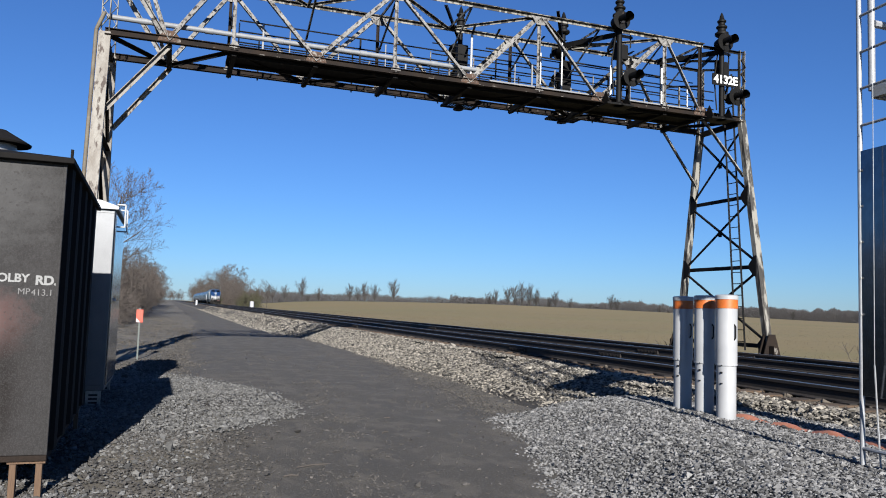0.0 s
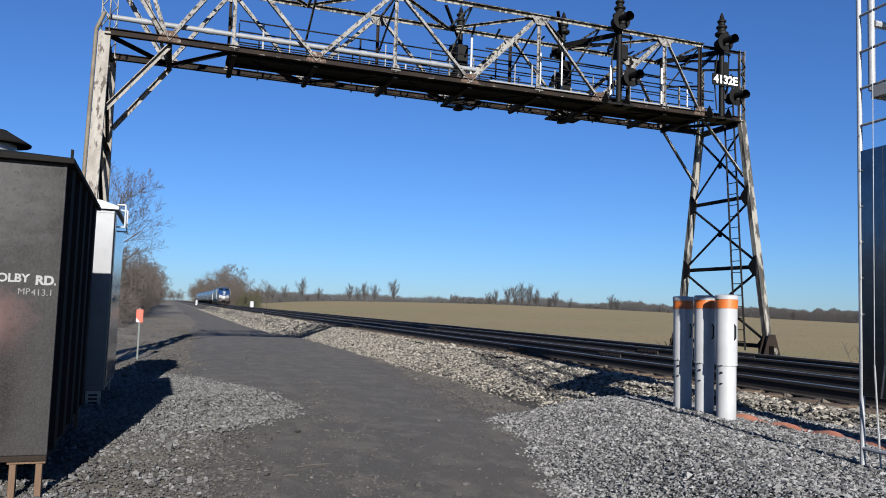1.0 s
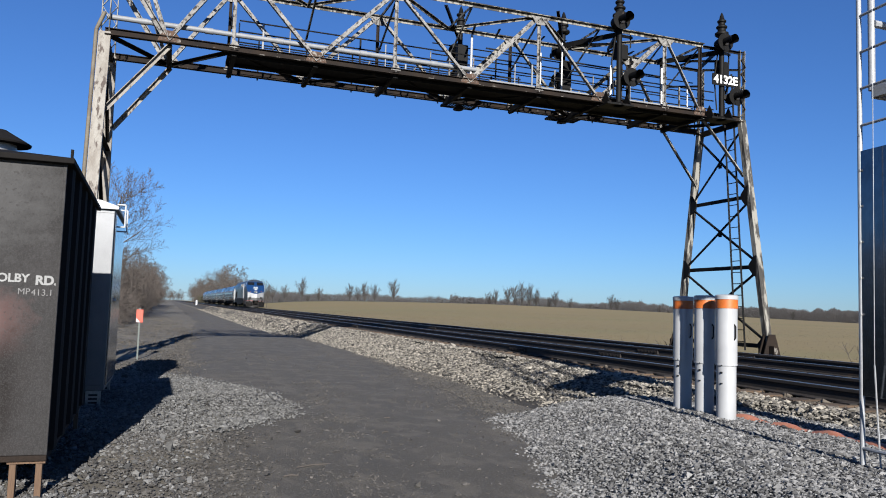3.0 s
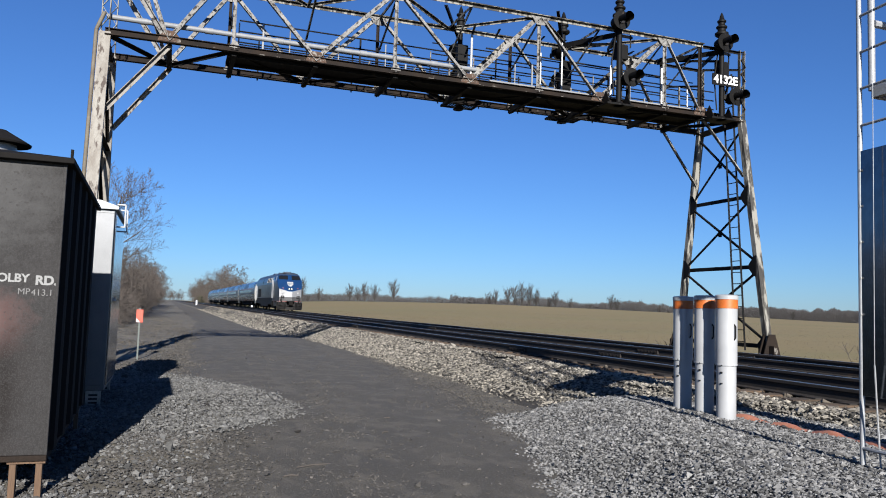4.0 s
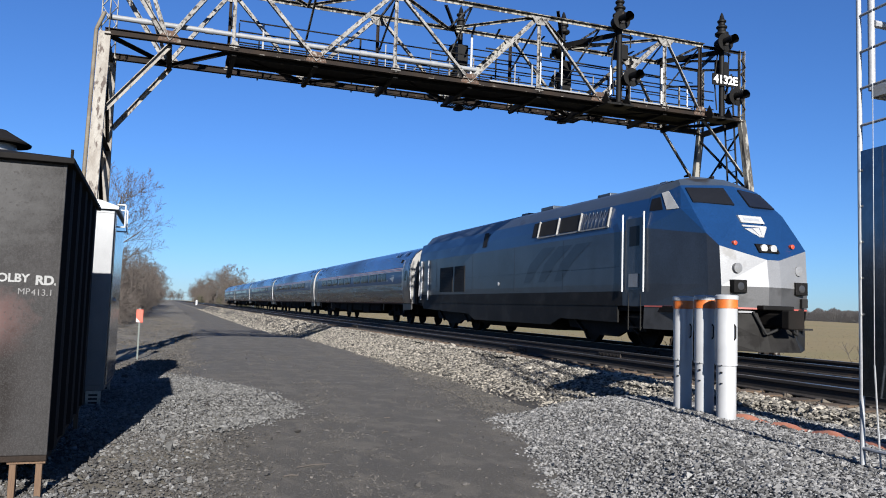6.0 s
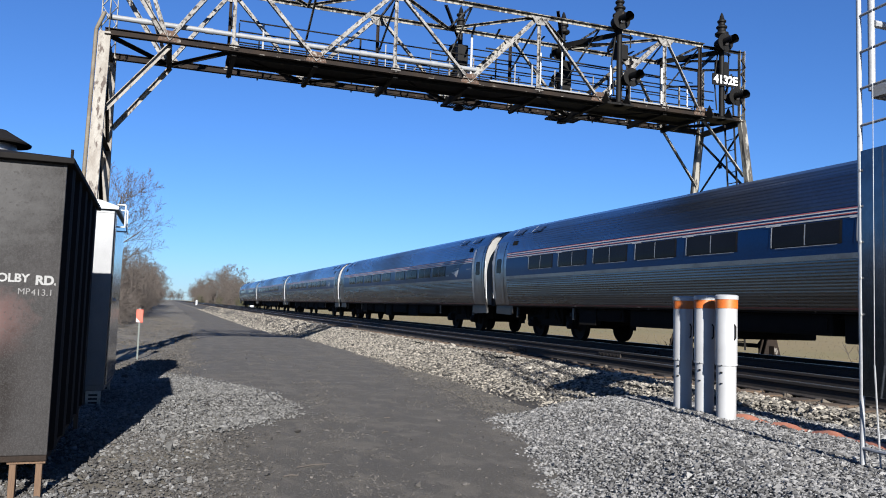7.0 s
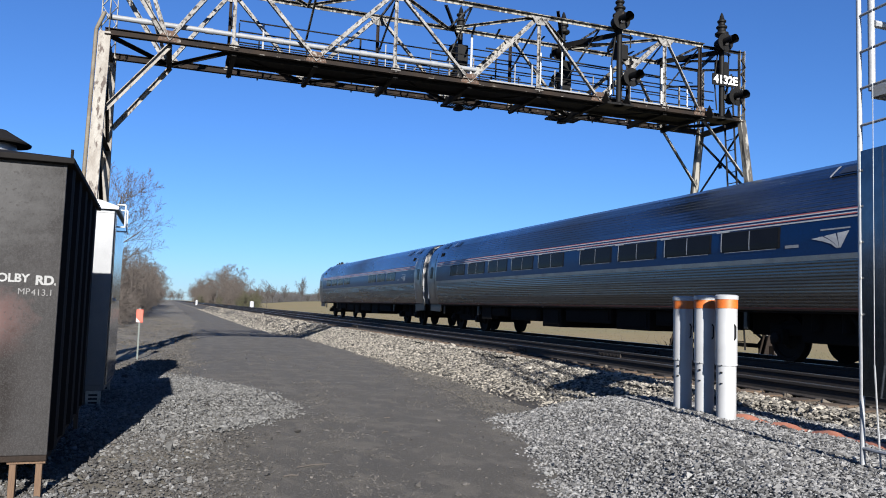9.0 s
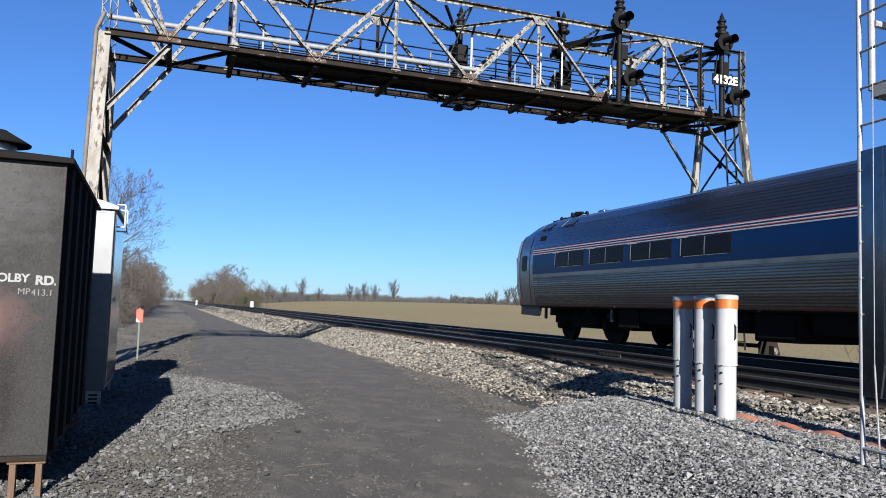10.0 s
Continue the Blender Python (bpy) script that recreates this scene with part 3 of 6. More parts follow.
scatter("road_stones", "scattered small stones pressed into the road", 8000, (0.2, 6.2, 4.5, 26.0), lambda x, y: road_z(x, y) - 0.003, 0.014, "road_chip", 16,
        lambda x, y: 0.25 + 0.75 * smooth01((wob(x, y, 0.9) + 0.1) * 3), big=0.03)

scatter("road_stones", "fine grey gravel where road and ballast meet", 9000, (3.6, 6.6, 7.5, 34.0), lambda x, y: max(road_z(x, y), bed_z(x, y)) - 0.004, 0.017, "road_chip", 17,
        lambda x, y: math.exp(-((x - road_edge_r(y) - 0.5) / 0.7) ** 2) * (0.55 + 0.45 * wob(x, y, 1.2)) * (1 if y < 18 else 0.6))
scatter("road_stones", "dusty chips along the crown of the road", 2600, (0.8, 4.4, 4.6, 16.0), lambda x, y: road_z(x, y) - 0.002, 0.014, "road_chip", 19,
        lambda x, y: math.exp(-((x - 1.75 - 0.10 * (y - 6) + 0.4 * wob(0, y, 0.5)) / 0.38) ** 2) * smooth01(wob(x, y, 1.3) * 2 + 0.55))
scatter("verge_stones", "dusty stones on the verge by the road", 14000, (-7.0, 1.0, 17.0, 60.0), lambda x, y: ground_z(x, y), 0.034, "road_chip", 18,
        lambda x, y: smooth01(wob(x, y, 0.5) * 2 + 0.6) * math.exp(-(y - 17) / 22))

scatter("verge_stones", "dusty chips strewn along the ragged road edge", 9000, (-1.6, 2.2, 17.5, 46.0), lambda x, y: max(ground_z(x, y), road_z(x, y) - 0.06), 0.026, "road_chip", 23,
        lambda x, y: math.exp(-((x - road_edge_l(y) + 0.5 + 0.5 * wob(x, y, 0.7)) / 0.55) ** 2) * math.exp(-(y - 17) / 20))

# ---- tracks ----
RAIL = [(-0.070, -0.172), (0.070, -0.172), (0.070, -0.160), (0.012, -0.145), (0.010, -0.048), (0.036, -0.038), (0.036, -0.006), (0.030, 0.0),
        (-0.030, 0.0), (-0.036, -0.006), (-0.036, -0.038), (-0.010, -0.048), (-0.012, -0.145), (-0.070, -0.160)]


def railway_track(xc, label, y0, y1, near_ties):
    t = thing("railway_track", label, "railway track", "running tracks", pose(xc, 0, 0))
    for sx in (-1, 1):
        x = sx * (GAUGE / 2 + 0.036)
        r = part("rail", Build().prism([(x + a, b) for a, b in RAIL], "y", y0, y1), "rail", t)
        part("running_surface", Build().span((x - 0.030, y0, 0.0005), (x + 0.030, y1, 0.004)), "rail_head", r, "polished steel running surface")
        for y in ((16.9, 34.0) if sx < 0 else (15.2, 45.0)):
            j = part("joint_bar", Build().span((x - 0.045, y - 0.45, -0.135), (x + 0.045, y + 0.45, -0.055)), "rail", r)
            bolts = Build()
            for k in range(6):
                bolts.tube((x - 0.075, y - 0.36 + 0.144 * k, -0.095), (x + 0.075, y - 0.36 + 0.144 * k, -0.095), 0.018, n=6)
            tagged(part("bolts", bolts, "under", j, "dark bolt heads"), kind="stuff")
    tie_me = Build().span((-1.30, -0.115, -0.36), (1.30, 0.115, -0.174)).mesh("tie", M["tie"])
    plate_me = Build().span((-0.18, -0.10, -0.174), (0.18, 0.10, -0.155)).mesh("tie_plate", M["rail"])
    rng = random.Random(int(xc * 10))
    rest = Build()
    y, k = y0 + 1.0, 0
    while y < 420:
        if 3.0 <= y <= 3.0 + near_ties * 0.52:
            o = part("tie", tie_me, "tie", t)
            o.location, o.rotation_euler = (rng.uniform(-0.05, 0.05), y + rng.uniform(-0.04, 0.04), rng.uniform(-0.008, 0.0)), (0, 0, rng.uniform(-0.02, 0.02))
            for sx in (-1, 1):
                q = part("tie_plate", plate_me, "rail", o)
                q.location = (sx * (GAUGE / 2 + 0.036), 0, 0)
        else:
            rest.span((-1.30, y - 0.115, -0.36), (1.30, y + 0.115, -0.176))
        y += 0.52
    tagged(part("far_ties", rest, "tie", t), kind="stuff")
    return t


railway_track(NEAR_C, "near track with dark worn rails on brown wooden ties", -40, 1400, 90)
railway_track(FAR_C, "far track with dark rails polished on top by trains", -60, 1400, 40)


# ---- signal bridge ----
def signal_bridge():
    t = thing("signal_bridge", "old riveted steel signal bridge with peeling silver paint over the tracks", "signal bridge")
    yn, yf, zb, zt = 18.5, 20.4, 6.80, 8.90
    xl, xr = -1.69, 16.02
    bot = [-0.32, 3.09, 7.17, 11.08, 14.53]
    top = [1.14, 5.13, 9.20, 13.28]
    mids = [1.14, 5.13, 9.20, 13.28]
    for y, s in ((yn, 1), (yf, -1)):
        mm = "steel_dark"
        part("bottom_chord", Build().angle((xl, y, zb), (xr, y, zb), 0.135, 0.018, flip=-1), mm, t, "rust-stained bottom chord")
        part("cover_plate", Build().span((xl, y - 0.06, zb + 0.087), (xr, y + 0.06, zb + 0.100)), mm, t)
        part("top_chord", Build().angle((xl, y, zt), (14.6, y, zt), 0.09, 0.014), "leg_steel", t)
        part("cover_plate", Build().span((xl, y - 0.06, zt + 0.062), (14.6, y + 0.06, zt + 0.074)), "steel_dark", t)
        nodes = [(bot[0], zb), (top[0], zt), (bot[1], zb), (top[1], zt), (bot[2], zb), (top[2], zt), (bot[3], zb), (top[3], zt), (bot[4], zb)]
        for (x0, z0), (x1, z1) in zip(nodes, nodes[1:]):
            part("diagonal", Build().angle((x0, y, z0), (x1, y, z1), 0.105, 0.016, (0, 1, 0)), "leg_steel" if s < 0 and x0 > 6 else "steel", t)
        part("diagonal", Build().angle((bot[0], y, zb), (xl, y, zt), 0.10, 0.016, (0, 1, 0)), "steel", t)
        part("diagonal", Build().angle((bot[0], y, zb), (bot[0] - 0.75, y, zt), 0.08, 0.014, (0, 1, 0)), "steel", t)
        for x in mids + [14.53]:
            part("vertical", Build().angle((x, y, zb), (x, y, zt), 0.07, 0.012, (0, 1, 0)), "steel_dark" if x > 14 or s < 0 else "steel", t)
        part("end_tie", Build().angle((14.6, y, zt - 0.04), (xr, y, zt - 0.04), 0.07, 0.012), "steel_black", t)
        part("end_tie", Build().angle((14.6, y, zt - 0.75), (xr, y, zt - 0.55), 0.05, 0.010), "steel_black", t)
        for x in bot:
            part("gusset", Build().prism([(x - 0.26, zb - 0.02), (x + 0.26, zb - 0.02), (x + 0.22, zb + 0.10), (x + 0.10, zb + 0.24), (x - 0.10, zb + 0.24), (x - 0.22, zb + 0.10)], "y", y - 0.025, y - 0.010), "rust" if s == 1 else "steel", t, bevel=0.003)
        for x in top:
            part("gusset", Build().prism([(x - 0.32, zt + 0.04), (x + 0.32, zt + 0.04), (x + 0.12, zt - 0.22), (x - 0.12, zt - 0.22)], "y", y - 0.025, y - 0.010), "steel", t, bevel=0.003)
        riv = Build()
        for x, z in [(x, zb + 0.03) for x in bot] + [(x, zt - 0.03) for x in top]:
            for dx in (-0.17, -0.09, 0, 0.09, 0.17):
                riv.lathe((x + dx, y - 0.035, z), [(0.014, 0.012), (0.010, 0.002), (0.003, 0.0)], 6, "y")
        part("rivets", riv, "steel", t)
        for x in mids:
            part("small_gusset", Build().prism([(x - 0.13, zb + 0.05), (x + 0.13, zb + 0.05), (x + 0.05, zb + 0.22), (x - 0.05, zb + 0.22)], "y", y - 0.022, y - 0.010), "steel", t)
        # knee braces down to the legs
        lx, rx = xl + 0.08, xr - 0.05
        part("knee_brace", Build().angle((bot[0], y, zb - 0.05), (lx, y + s * -0.15, zb - 1.75), 0.10, 0.016, (0, 1, 0)), "pale_leg", t)
        part("knee_brace", Build().angle((bot[4], y, zb - 0.05), (rx, y + s * -0.15, zb - 1.75), 0.10, 0.016, (0, 1, 0)), "leg_steel", t)
    # lateral bracing top and bottom, cross frames
    xs = [xl, -0.32, 1.14, 3.09, 5.13, 7.17, 9.20, 11.08, 13.28, 14.53, xr]
    for i in range(len(xs) - 1):
        a, b = (yn, yf) if i % 2 == 0 else (yf, yn)
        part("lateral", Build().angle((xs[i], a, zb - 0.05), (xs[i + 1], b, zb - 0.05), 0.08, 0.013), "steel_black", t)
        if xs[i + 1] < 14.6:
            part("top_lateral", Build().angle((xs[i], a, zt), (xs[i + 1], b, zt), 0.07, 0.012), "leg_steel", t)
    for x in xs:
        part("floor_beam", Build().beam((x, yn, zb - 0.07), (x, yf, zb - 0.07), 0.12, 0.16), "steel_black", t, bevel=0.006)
        if x < 14.6:
            part("top_strut", Build().angle((x, yn, zt), (x, yf, zt), 0.07, 0.012), "leg_steel", t)
        if x not in (xl, xr, -0.32):
            part("sway_brace", Build().angle((x, yn, zt), (x, yf, zb + 1.15), 0.055, 0.010), "leg_steel", t)
        if x not in (xl, xr):
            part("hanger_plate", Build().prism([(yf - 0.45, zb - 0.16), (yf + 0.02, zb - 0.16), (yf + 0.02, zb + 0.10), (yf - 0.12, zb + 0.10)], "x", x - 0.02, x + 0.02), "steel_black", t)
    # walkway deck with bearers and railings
    part("walkway", Build().span((1.0, yn + 0.12, zb - 0.06), (14.6, yn + 0.98, zb - 0.02)), "steel_black", t, "open-grate walkway, its underside shade painted black")
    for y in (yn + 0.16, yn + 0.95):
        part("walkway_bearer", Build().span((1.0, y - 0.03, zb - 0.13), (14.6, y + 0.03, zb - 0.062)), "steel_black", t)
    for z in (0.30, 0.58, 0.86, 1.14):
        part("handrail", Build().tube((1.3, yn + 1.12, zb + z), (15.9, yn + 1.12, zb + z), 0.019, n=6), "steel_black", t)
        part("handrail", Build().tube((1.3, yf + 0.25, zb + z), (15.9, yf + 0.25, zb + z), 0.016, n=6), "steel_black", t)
    x = 1.3
    k = 0
    while x < 16:
        part("rail_post", Build().tube((x, yn + 1.12, zb - 0.05), (x, yn + 1.12, zb + 1.08), 0.019, n=6), "steel" if k % 3 else "conduit", t)
        part("rail_post", Build().tube((x + 0.6, yf + 0.25, zb - 0.05), (x + 0.6, yf + 0.25, zb + 1.08), 0.019, n=6), "steel_black", t)
        x += 1.28
        k += 1
    for k in range(11):
        x = 1.9 + 1.27 * k
        part("rail_post", Build().span((x - 0.022, yn + 1.10, zb - 0.02), (x + 0.022, yn + 1.14, zb + (0.62 if k % 2 else 1.14))), ("conduit", "steel", "steel_black")[k % 3], t)
        part("toe_bracket", Build().angle((x, yn + 0.95, zb), (x + 0.28, yn + 1.12, zb + 0.55), 0.04, 0.01), "steel", t)
    for z, x0, x1 in ((0.45, 6.3, 15.2), (0.72, 2.4, 9.2), (1.45, 8.1, 14.2)):
        part("signal_cable", Build().tube((x0, yn + 1.20, zb + z), (x1, yn + 1.20, zb + z - 0.04), 0.024, n=6), "black", t, "black cable run")
    # upright conduits, stub posts and outrigger arms on the rear railing
    for k, (x, h) in enumerate(((7.6, 1.7), (8.35, 1.25), (9.75, 1.5), (10.45, 1.9), (12.1, 1.45), (12.75, 1.2), (13.9, 1.65), (14.85, 1.3))):
        part("upright_conduit", Build().tube((x, yn + 1.05, zb), (x, yn + 1.05, zb + h), 0.024 if k % 2 else 0.034, n=8), "bright" if k % 4 != 1 else "steel_black", t, "upright cable conduit", True)
        part("outrigger", Build().angle((x, yn + 0.9, zt - 0.18), (x + 0.55, yf + 0.6, zt + 0.18), 0.06, 0.012), "steel_black", t, "black outrigger arm")
        part("knee_plate", Build().prism([(x - 0.16, zb), (x + 0.16, zb), (x + 0.03, zb + 0.34), (x - 0.03, zb + 0.34)], "y", yn + 0.93, yn + 0.95), "steel_black", t)
    for z in (1.40, 1.72):
        part("handrail", Build().tube((6.8, yf + 0.25, zb + z), (15.9, yf + 0.25, zb + z), 0.018, n=6), "steel_black", t)
    # conduits along the near truss
    part("conduit", Build().tube((xl, yn + 0.16, zb + 0.42), (7.4, yn + 0.16, zb + 0.42), 0.062, n=10), "conduit", t, "pale grey cable conduit", True)
    part("conduit", Build().tube((7.8, yn + 0.2, zb + 0.18), (14.3, yn + 0.2, zb + 0.18), 0.045, n=10), "conduit", t, "pale grey cable conduit", True)
    for x in (-0.9, 0.55, 2.2, 4.3, 6.2):
        part("conduit_coupling", Build().tube((x - 0.09, yn + 0.16, zb + 0.42), (x + 0.09, yn + 0.16, zb + 0.42), 0.074, n=10), "conduit", t, "", True)
    # towers
    for x, tower in ((xl, 0), (xr, 1)):
        feet = {}
        for y, dy in ((yn, -1.15), (yf, 1.05)):
            z1, y1 = (8.95 if tower else 9.1), y
            zf = -0.22 if tower else -0.74
            p0, p1 = Vector((x, y + dy, zf)), Vector((x, y, zb))
            wide = 0.085 if tower else 0.115
            channel = [(-wide - 0.01, -0.083), (wide + 0.01, -0.083), (wide + 0.01, 0.085), (wide - 0.01, 0.085), (wide - 0.01, -0.067), (0.01 - wide, -0.067), (0.01 - wide, 0.085), (-wide - 0.01, 0.085)]
            leg = Build().loft([[(q.x + a, q.y + b, q.z) for a, b in channel] for q in (p0, p1)], True, True)
            part("leg", leg, "leg_steel" if tower else "pale_leg", t, "tapering riveted leg with flaking paint")
            up = Build()
            for sx in (-0.085, 0.085):
                up.beam((x + sx, y, zb), (x + sx, y, z1), 0.02, 0.11, (0, 1, 0))
            for i in range(9):
                za, zc = zb + 0.1 + i * (z1 - zb - 0.2) / 9, zb + 0.1 + (i + 1) * (z1 - zb - 0.2) / 9
                up.beam((x + (0.08 if i % 2 else -0.08), y - 0.08, za), (x + (-0.08 if i % 2 else 0.08), y - 0.08, zc), 0.012, 0.05, (0, 1, 0))
            part("upper_post", up, "leg_steel", t, "laced upper post")
            part("foot", Build().prism([(x - 0.34, zf - 0.10), (x + 0.34, zf - 0.10), (x + 0.11, zf + 0.62), (x - 0.11, zf + 0.62)], "y", y + dy - 0.11, y + dy - 0.08)
                 .prism([(x - 0.34, zf - 0.10), (x + 0.34, zf - 0.10), (x + 0.11, zf + 0.62), (x - 0.11, zf + 0.62)], "y", y + dy + 0.08, y + dy + 0.11)
                 .span((x - 0.12, y + dy - 0.30, zf - 0.10), (x - 0.10, y + dy + 0.30, zf + 0.30)).span((x - 0.36, y + dy - 0.36, zf - 0.14), (x + 0.36, y + dy + 0.36, zf - 0.08)), "steel_dark", t, "rusty flared footing")
        def leg_y(z, near):
            f = (zb - z) / (zb - (-0.22))
            return yn - 1.15 * f if near else yf + 1.05 * f
        levels = [zb - 0.15, 4.43, 2.33, 0.05]
        for i, z in enumerate(levels):
            if i:
                for near, q in ((1, 1), (0, -1)):
                    yy = leg_y(z, near)
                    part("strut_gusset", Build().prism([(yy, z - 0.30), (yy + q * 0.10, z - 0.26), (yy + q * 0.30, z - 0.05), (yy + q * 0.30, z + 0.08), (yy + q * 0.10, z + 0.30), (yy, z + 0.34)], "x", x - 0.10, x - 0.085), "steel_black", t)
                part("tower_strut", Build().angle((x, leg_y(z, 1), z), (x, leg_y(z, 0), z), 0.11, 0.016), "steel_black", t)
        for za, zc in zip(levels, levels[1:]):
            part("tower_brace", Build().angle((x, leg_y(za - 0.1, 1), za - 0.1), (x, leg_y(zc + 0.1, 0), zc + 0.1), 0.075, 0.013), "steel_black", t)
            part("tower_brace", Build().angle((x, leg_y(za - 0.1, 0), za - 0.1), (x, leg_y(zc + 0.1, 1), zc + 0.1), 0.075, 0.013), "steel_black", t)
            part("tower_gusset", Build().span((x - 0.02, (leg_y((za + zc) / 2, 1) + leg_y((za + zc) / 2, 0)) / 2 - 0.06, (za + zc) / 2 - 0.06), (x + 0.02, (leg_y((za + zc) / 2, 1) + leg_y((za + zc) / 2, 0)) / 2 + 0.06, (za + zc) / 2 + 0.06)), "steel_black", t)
    # ladder on the far tower
    lad = (xr - 0.1, 18.8, 19.2)
    for y in lad[1:]:
        part("ladder_rail", Build().beam((lad[0] - 0.02, y - 0.62, -0.1), (lad[0] - 0.02, y, 8.3), 0.015, 0.06, (1, 0, 0)), "steel_black", t)
    z = 0.15
    while z < 8.2:
        dy = -0.62 * (1 - (z + 0.1) / 8.4)
        part("ladder_rung", Build().tube((lad[0], lad[1] + dy, z), (lad[0], lad[2] + dy, z), 0.013, n=6), "steel_black", t)
        z += 0.34
    # pipe down the near side of the road tower
    part("downpipe", Build().tube((xl - 0.17, yn - 1.2, -0.7), (xl - 0.17, yn - 0.12, zb + 0.0), 0.043, n=10).tube((xl - 0.17, yn - 0.12, zb), (xl - 0.02, yn - 0.12, zb + 0.42), 0.043, n=10), "downpipe", t, "weathered tan cable pipe", True)
    return t


signal_bridge()


def signal_mast(x, y, z0, z1, heads, name_label, back=False):
    """A searchlight signal: a mast with a finial and disc heads under hoods."""
    s = -1 if not back else 1
    t = thing("signal_mast", name_label, "railway signal", "bridge signals", pose(x, y, z0))
    h = z1 - z0
    part("mast", Build().tube((0, 0, 0), (0, 0, h), 0.075, n=12).lathe((0, 0, 0), [(0.15, 0.0), (0.15, 0.03), (0.09, 0.10)], 12), "signal", t, "", True)
    part("finial", Build().lathe((0, 0, h), [(0.16, -0.16), (0.20, -0.12), (0.20, -0.07), (0.12, -0.02), (0.12, 0.06), (0.16, 0.09), (0.16, 0.13), (0.10, 0.18), (0.095, 0.24), (0.13, 0.27), (0.13, 0.31), (0.08, 0.35), (0.05, 0.47), (0.012, 0.56)], 14), "signal", t, "pointed cast finial", True)
    for dx, z in heads:
        z -= z0
        hd = part("signal_head", Build().lathe((dx, s * 0.20, z), [(0.16, 0.28), (0.18, 0.16), (0.18, 0.02), (0.10, 0.0)] if s < 0 else [(0.10, 0.0), (0.18, -0.02), (0.18, -0.2), (0.12, -0.3)], 18, "y"), "signal", t, "", True)
        part("backplate", Build().lathe((dx, s * 0.26, z), [(0.265, 0.0), (0.265, 0.02)], 28, "y"), "signal", hd)
        hood = []
        for a in np.linspace(-0.25 * math.pi, 1.25 * math.pi, 15):
            hood.append((math.cos(a), math.sin(a)))
        part("hood", Build().loft([[(dx + c * 0.125, s * 0.26, z + q * 0.125) for c, q in hood], [(dx + c * 0.13, s * 0.66, z + q * 0.13 - 0.02) for c, q in hood]]), "signal", hd, "", True)
        part("lens", Build().lathe((dx, s * 0.285, z), [(0.11, 0.0), (0.09, -0.02 if s < 0 else 0.02), (0.03, -0.03 if s < 0 else 0.03)], 18, "y"), "lens", hd, "dark unlit lens", True)
        part("bracket", Build().beam((0, 0, z), (dx, s * 0.1, z), 0.09, 0.12), "signal", hd)
    if not back:
        for dx, zz in ((-0.35, h - 0.62), (0.30, h - 0.50)):
            part("mast_arm", Build().angle((0, 0.05, zz), (dx * 2.6, 1.9, zz + 0.1), 0.14, 0.025), "signal", t, "black stay back to the truss")
        part("top_collar", Build().lathe((0, 0, h - 0.34), [(0.10, 0), (0.13, 0.03), (0.13, 0.09), (0.10, 0.12)], 12), "signal", t)
        for dx in (0.30, 0.55):
            part("wire_stub", Build().beam((dx * 0.2, 0.1, h - 0.62), (dx + 0.25, 0.6, h - 0.42), 0.05, 0.07), "signal", t, "short black bracket arm")
        part("wire_stub", Build().tube((0.72, 0.55, h - 0.75), (0.72, 0.55, h - 0.28), 0.022, n=6), "signal", t)
        part("junction_box", Build().span((-0.02, 0.1, h * 0.52), (0.36, 0.3, h * 0.52 + 0.42)), "signal", t, "weathered grey junction box", bevel=0.01)
        part("cable_loop", Build().tube((0.09, 0.02, h * 0.5), (0.22, -0.05, h * 0.42), 0.018, n=6).tube((0.22, -0.05, h * 0.42), (0.15, 0.0, h * 0.2), 0.018, n=6), "signal", t)
        part("mast_brace", Build().angle((0, 0.05, 0.45), (0.75, 0.5, 1.5), 0.06, 0.012), "signal", t)
        part("mast_brace", Build().angle((0, 0.05, h - 0.9), (-0.8, 1.9, h - 0.45), 0.07, 0.012), "signal", t)
        for dx, za, zc in ((-0.12, 0.3, h - 0.5), (0.12, 0.2, h * 0.62)):
            part("cable", Build().tube((dx, 0.06, za), (dx * 1.5, 0.10, (za + zc) / 2), 0.022, n=6).tube((dx * 1.5, 0.10, (za + zc) / 2), (dx * 0.6, 0.05, zc), 0.022, n=6), "signal", t, "drooping black cable")
        part("foot_plate", Build().span((-0.42, -0.12, 0.0), (0.42, 0.42, 0.05)), "signal", t)
        for dx in (-0.34, 0.34):
            part("foot_gusset", Build().prism([(-0.1, 0.05), (0.38, 0.05), (0.1, 0.42)], "x", dx - 0.015, dx + 0.015), "signal", t)
    else:
        part("relay_case", Build().span((-0.16, -0.28, 0.5), (0.16, -0.05, 1.9)), "signal", t, "black relay case", bevel=0.012)
        part("mast_arm", Build().angle((0, 0, h - 0.5), (-1.0, -1.6, h - 0.2), 0.09, 0.016), "signal", t)
    return t


signal_mast(11.50, 18.16, 6.62, 9.30, [(-0.09, 8.98), (0.26, 7.40)], "blackened searchlight signal mast standing on the bridge")
signal_mast(15.00, 18.16, 6.62, 9.30, [(-0.06, 8.88), (0.34, 7.30)], "blackened searchlight signal mast with number plate beside it")
signal_mast(7.75, 20.9, 6.7, 9.3, [(0.0, 8.55), (0.05, 7.75)], "rear-facing signal mast on a small basket", True)
signal_mast(11.2, 20.9, 6.7, 9.7, [(0.0, 9.05), (0.0, 8.1)], "rear-facing signal mast with black case", True)


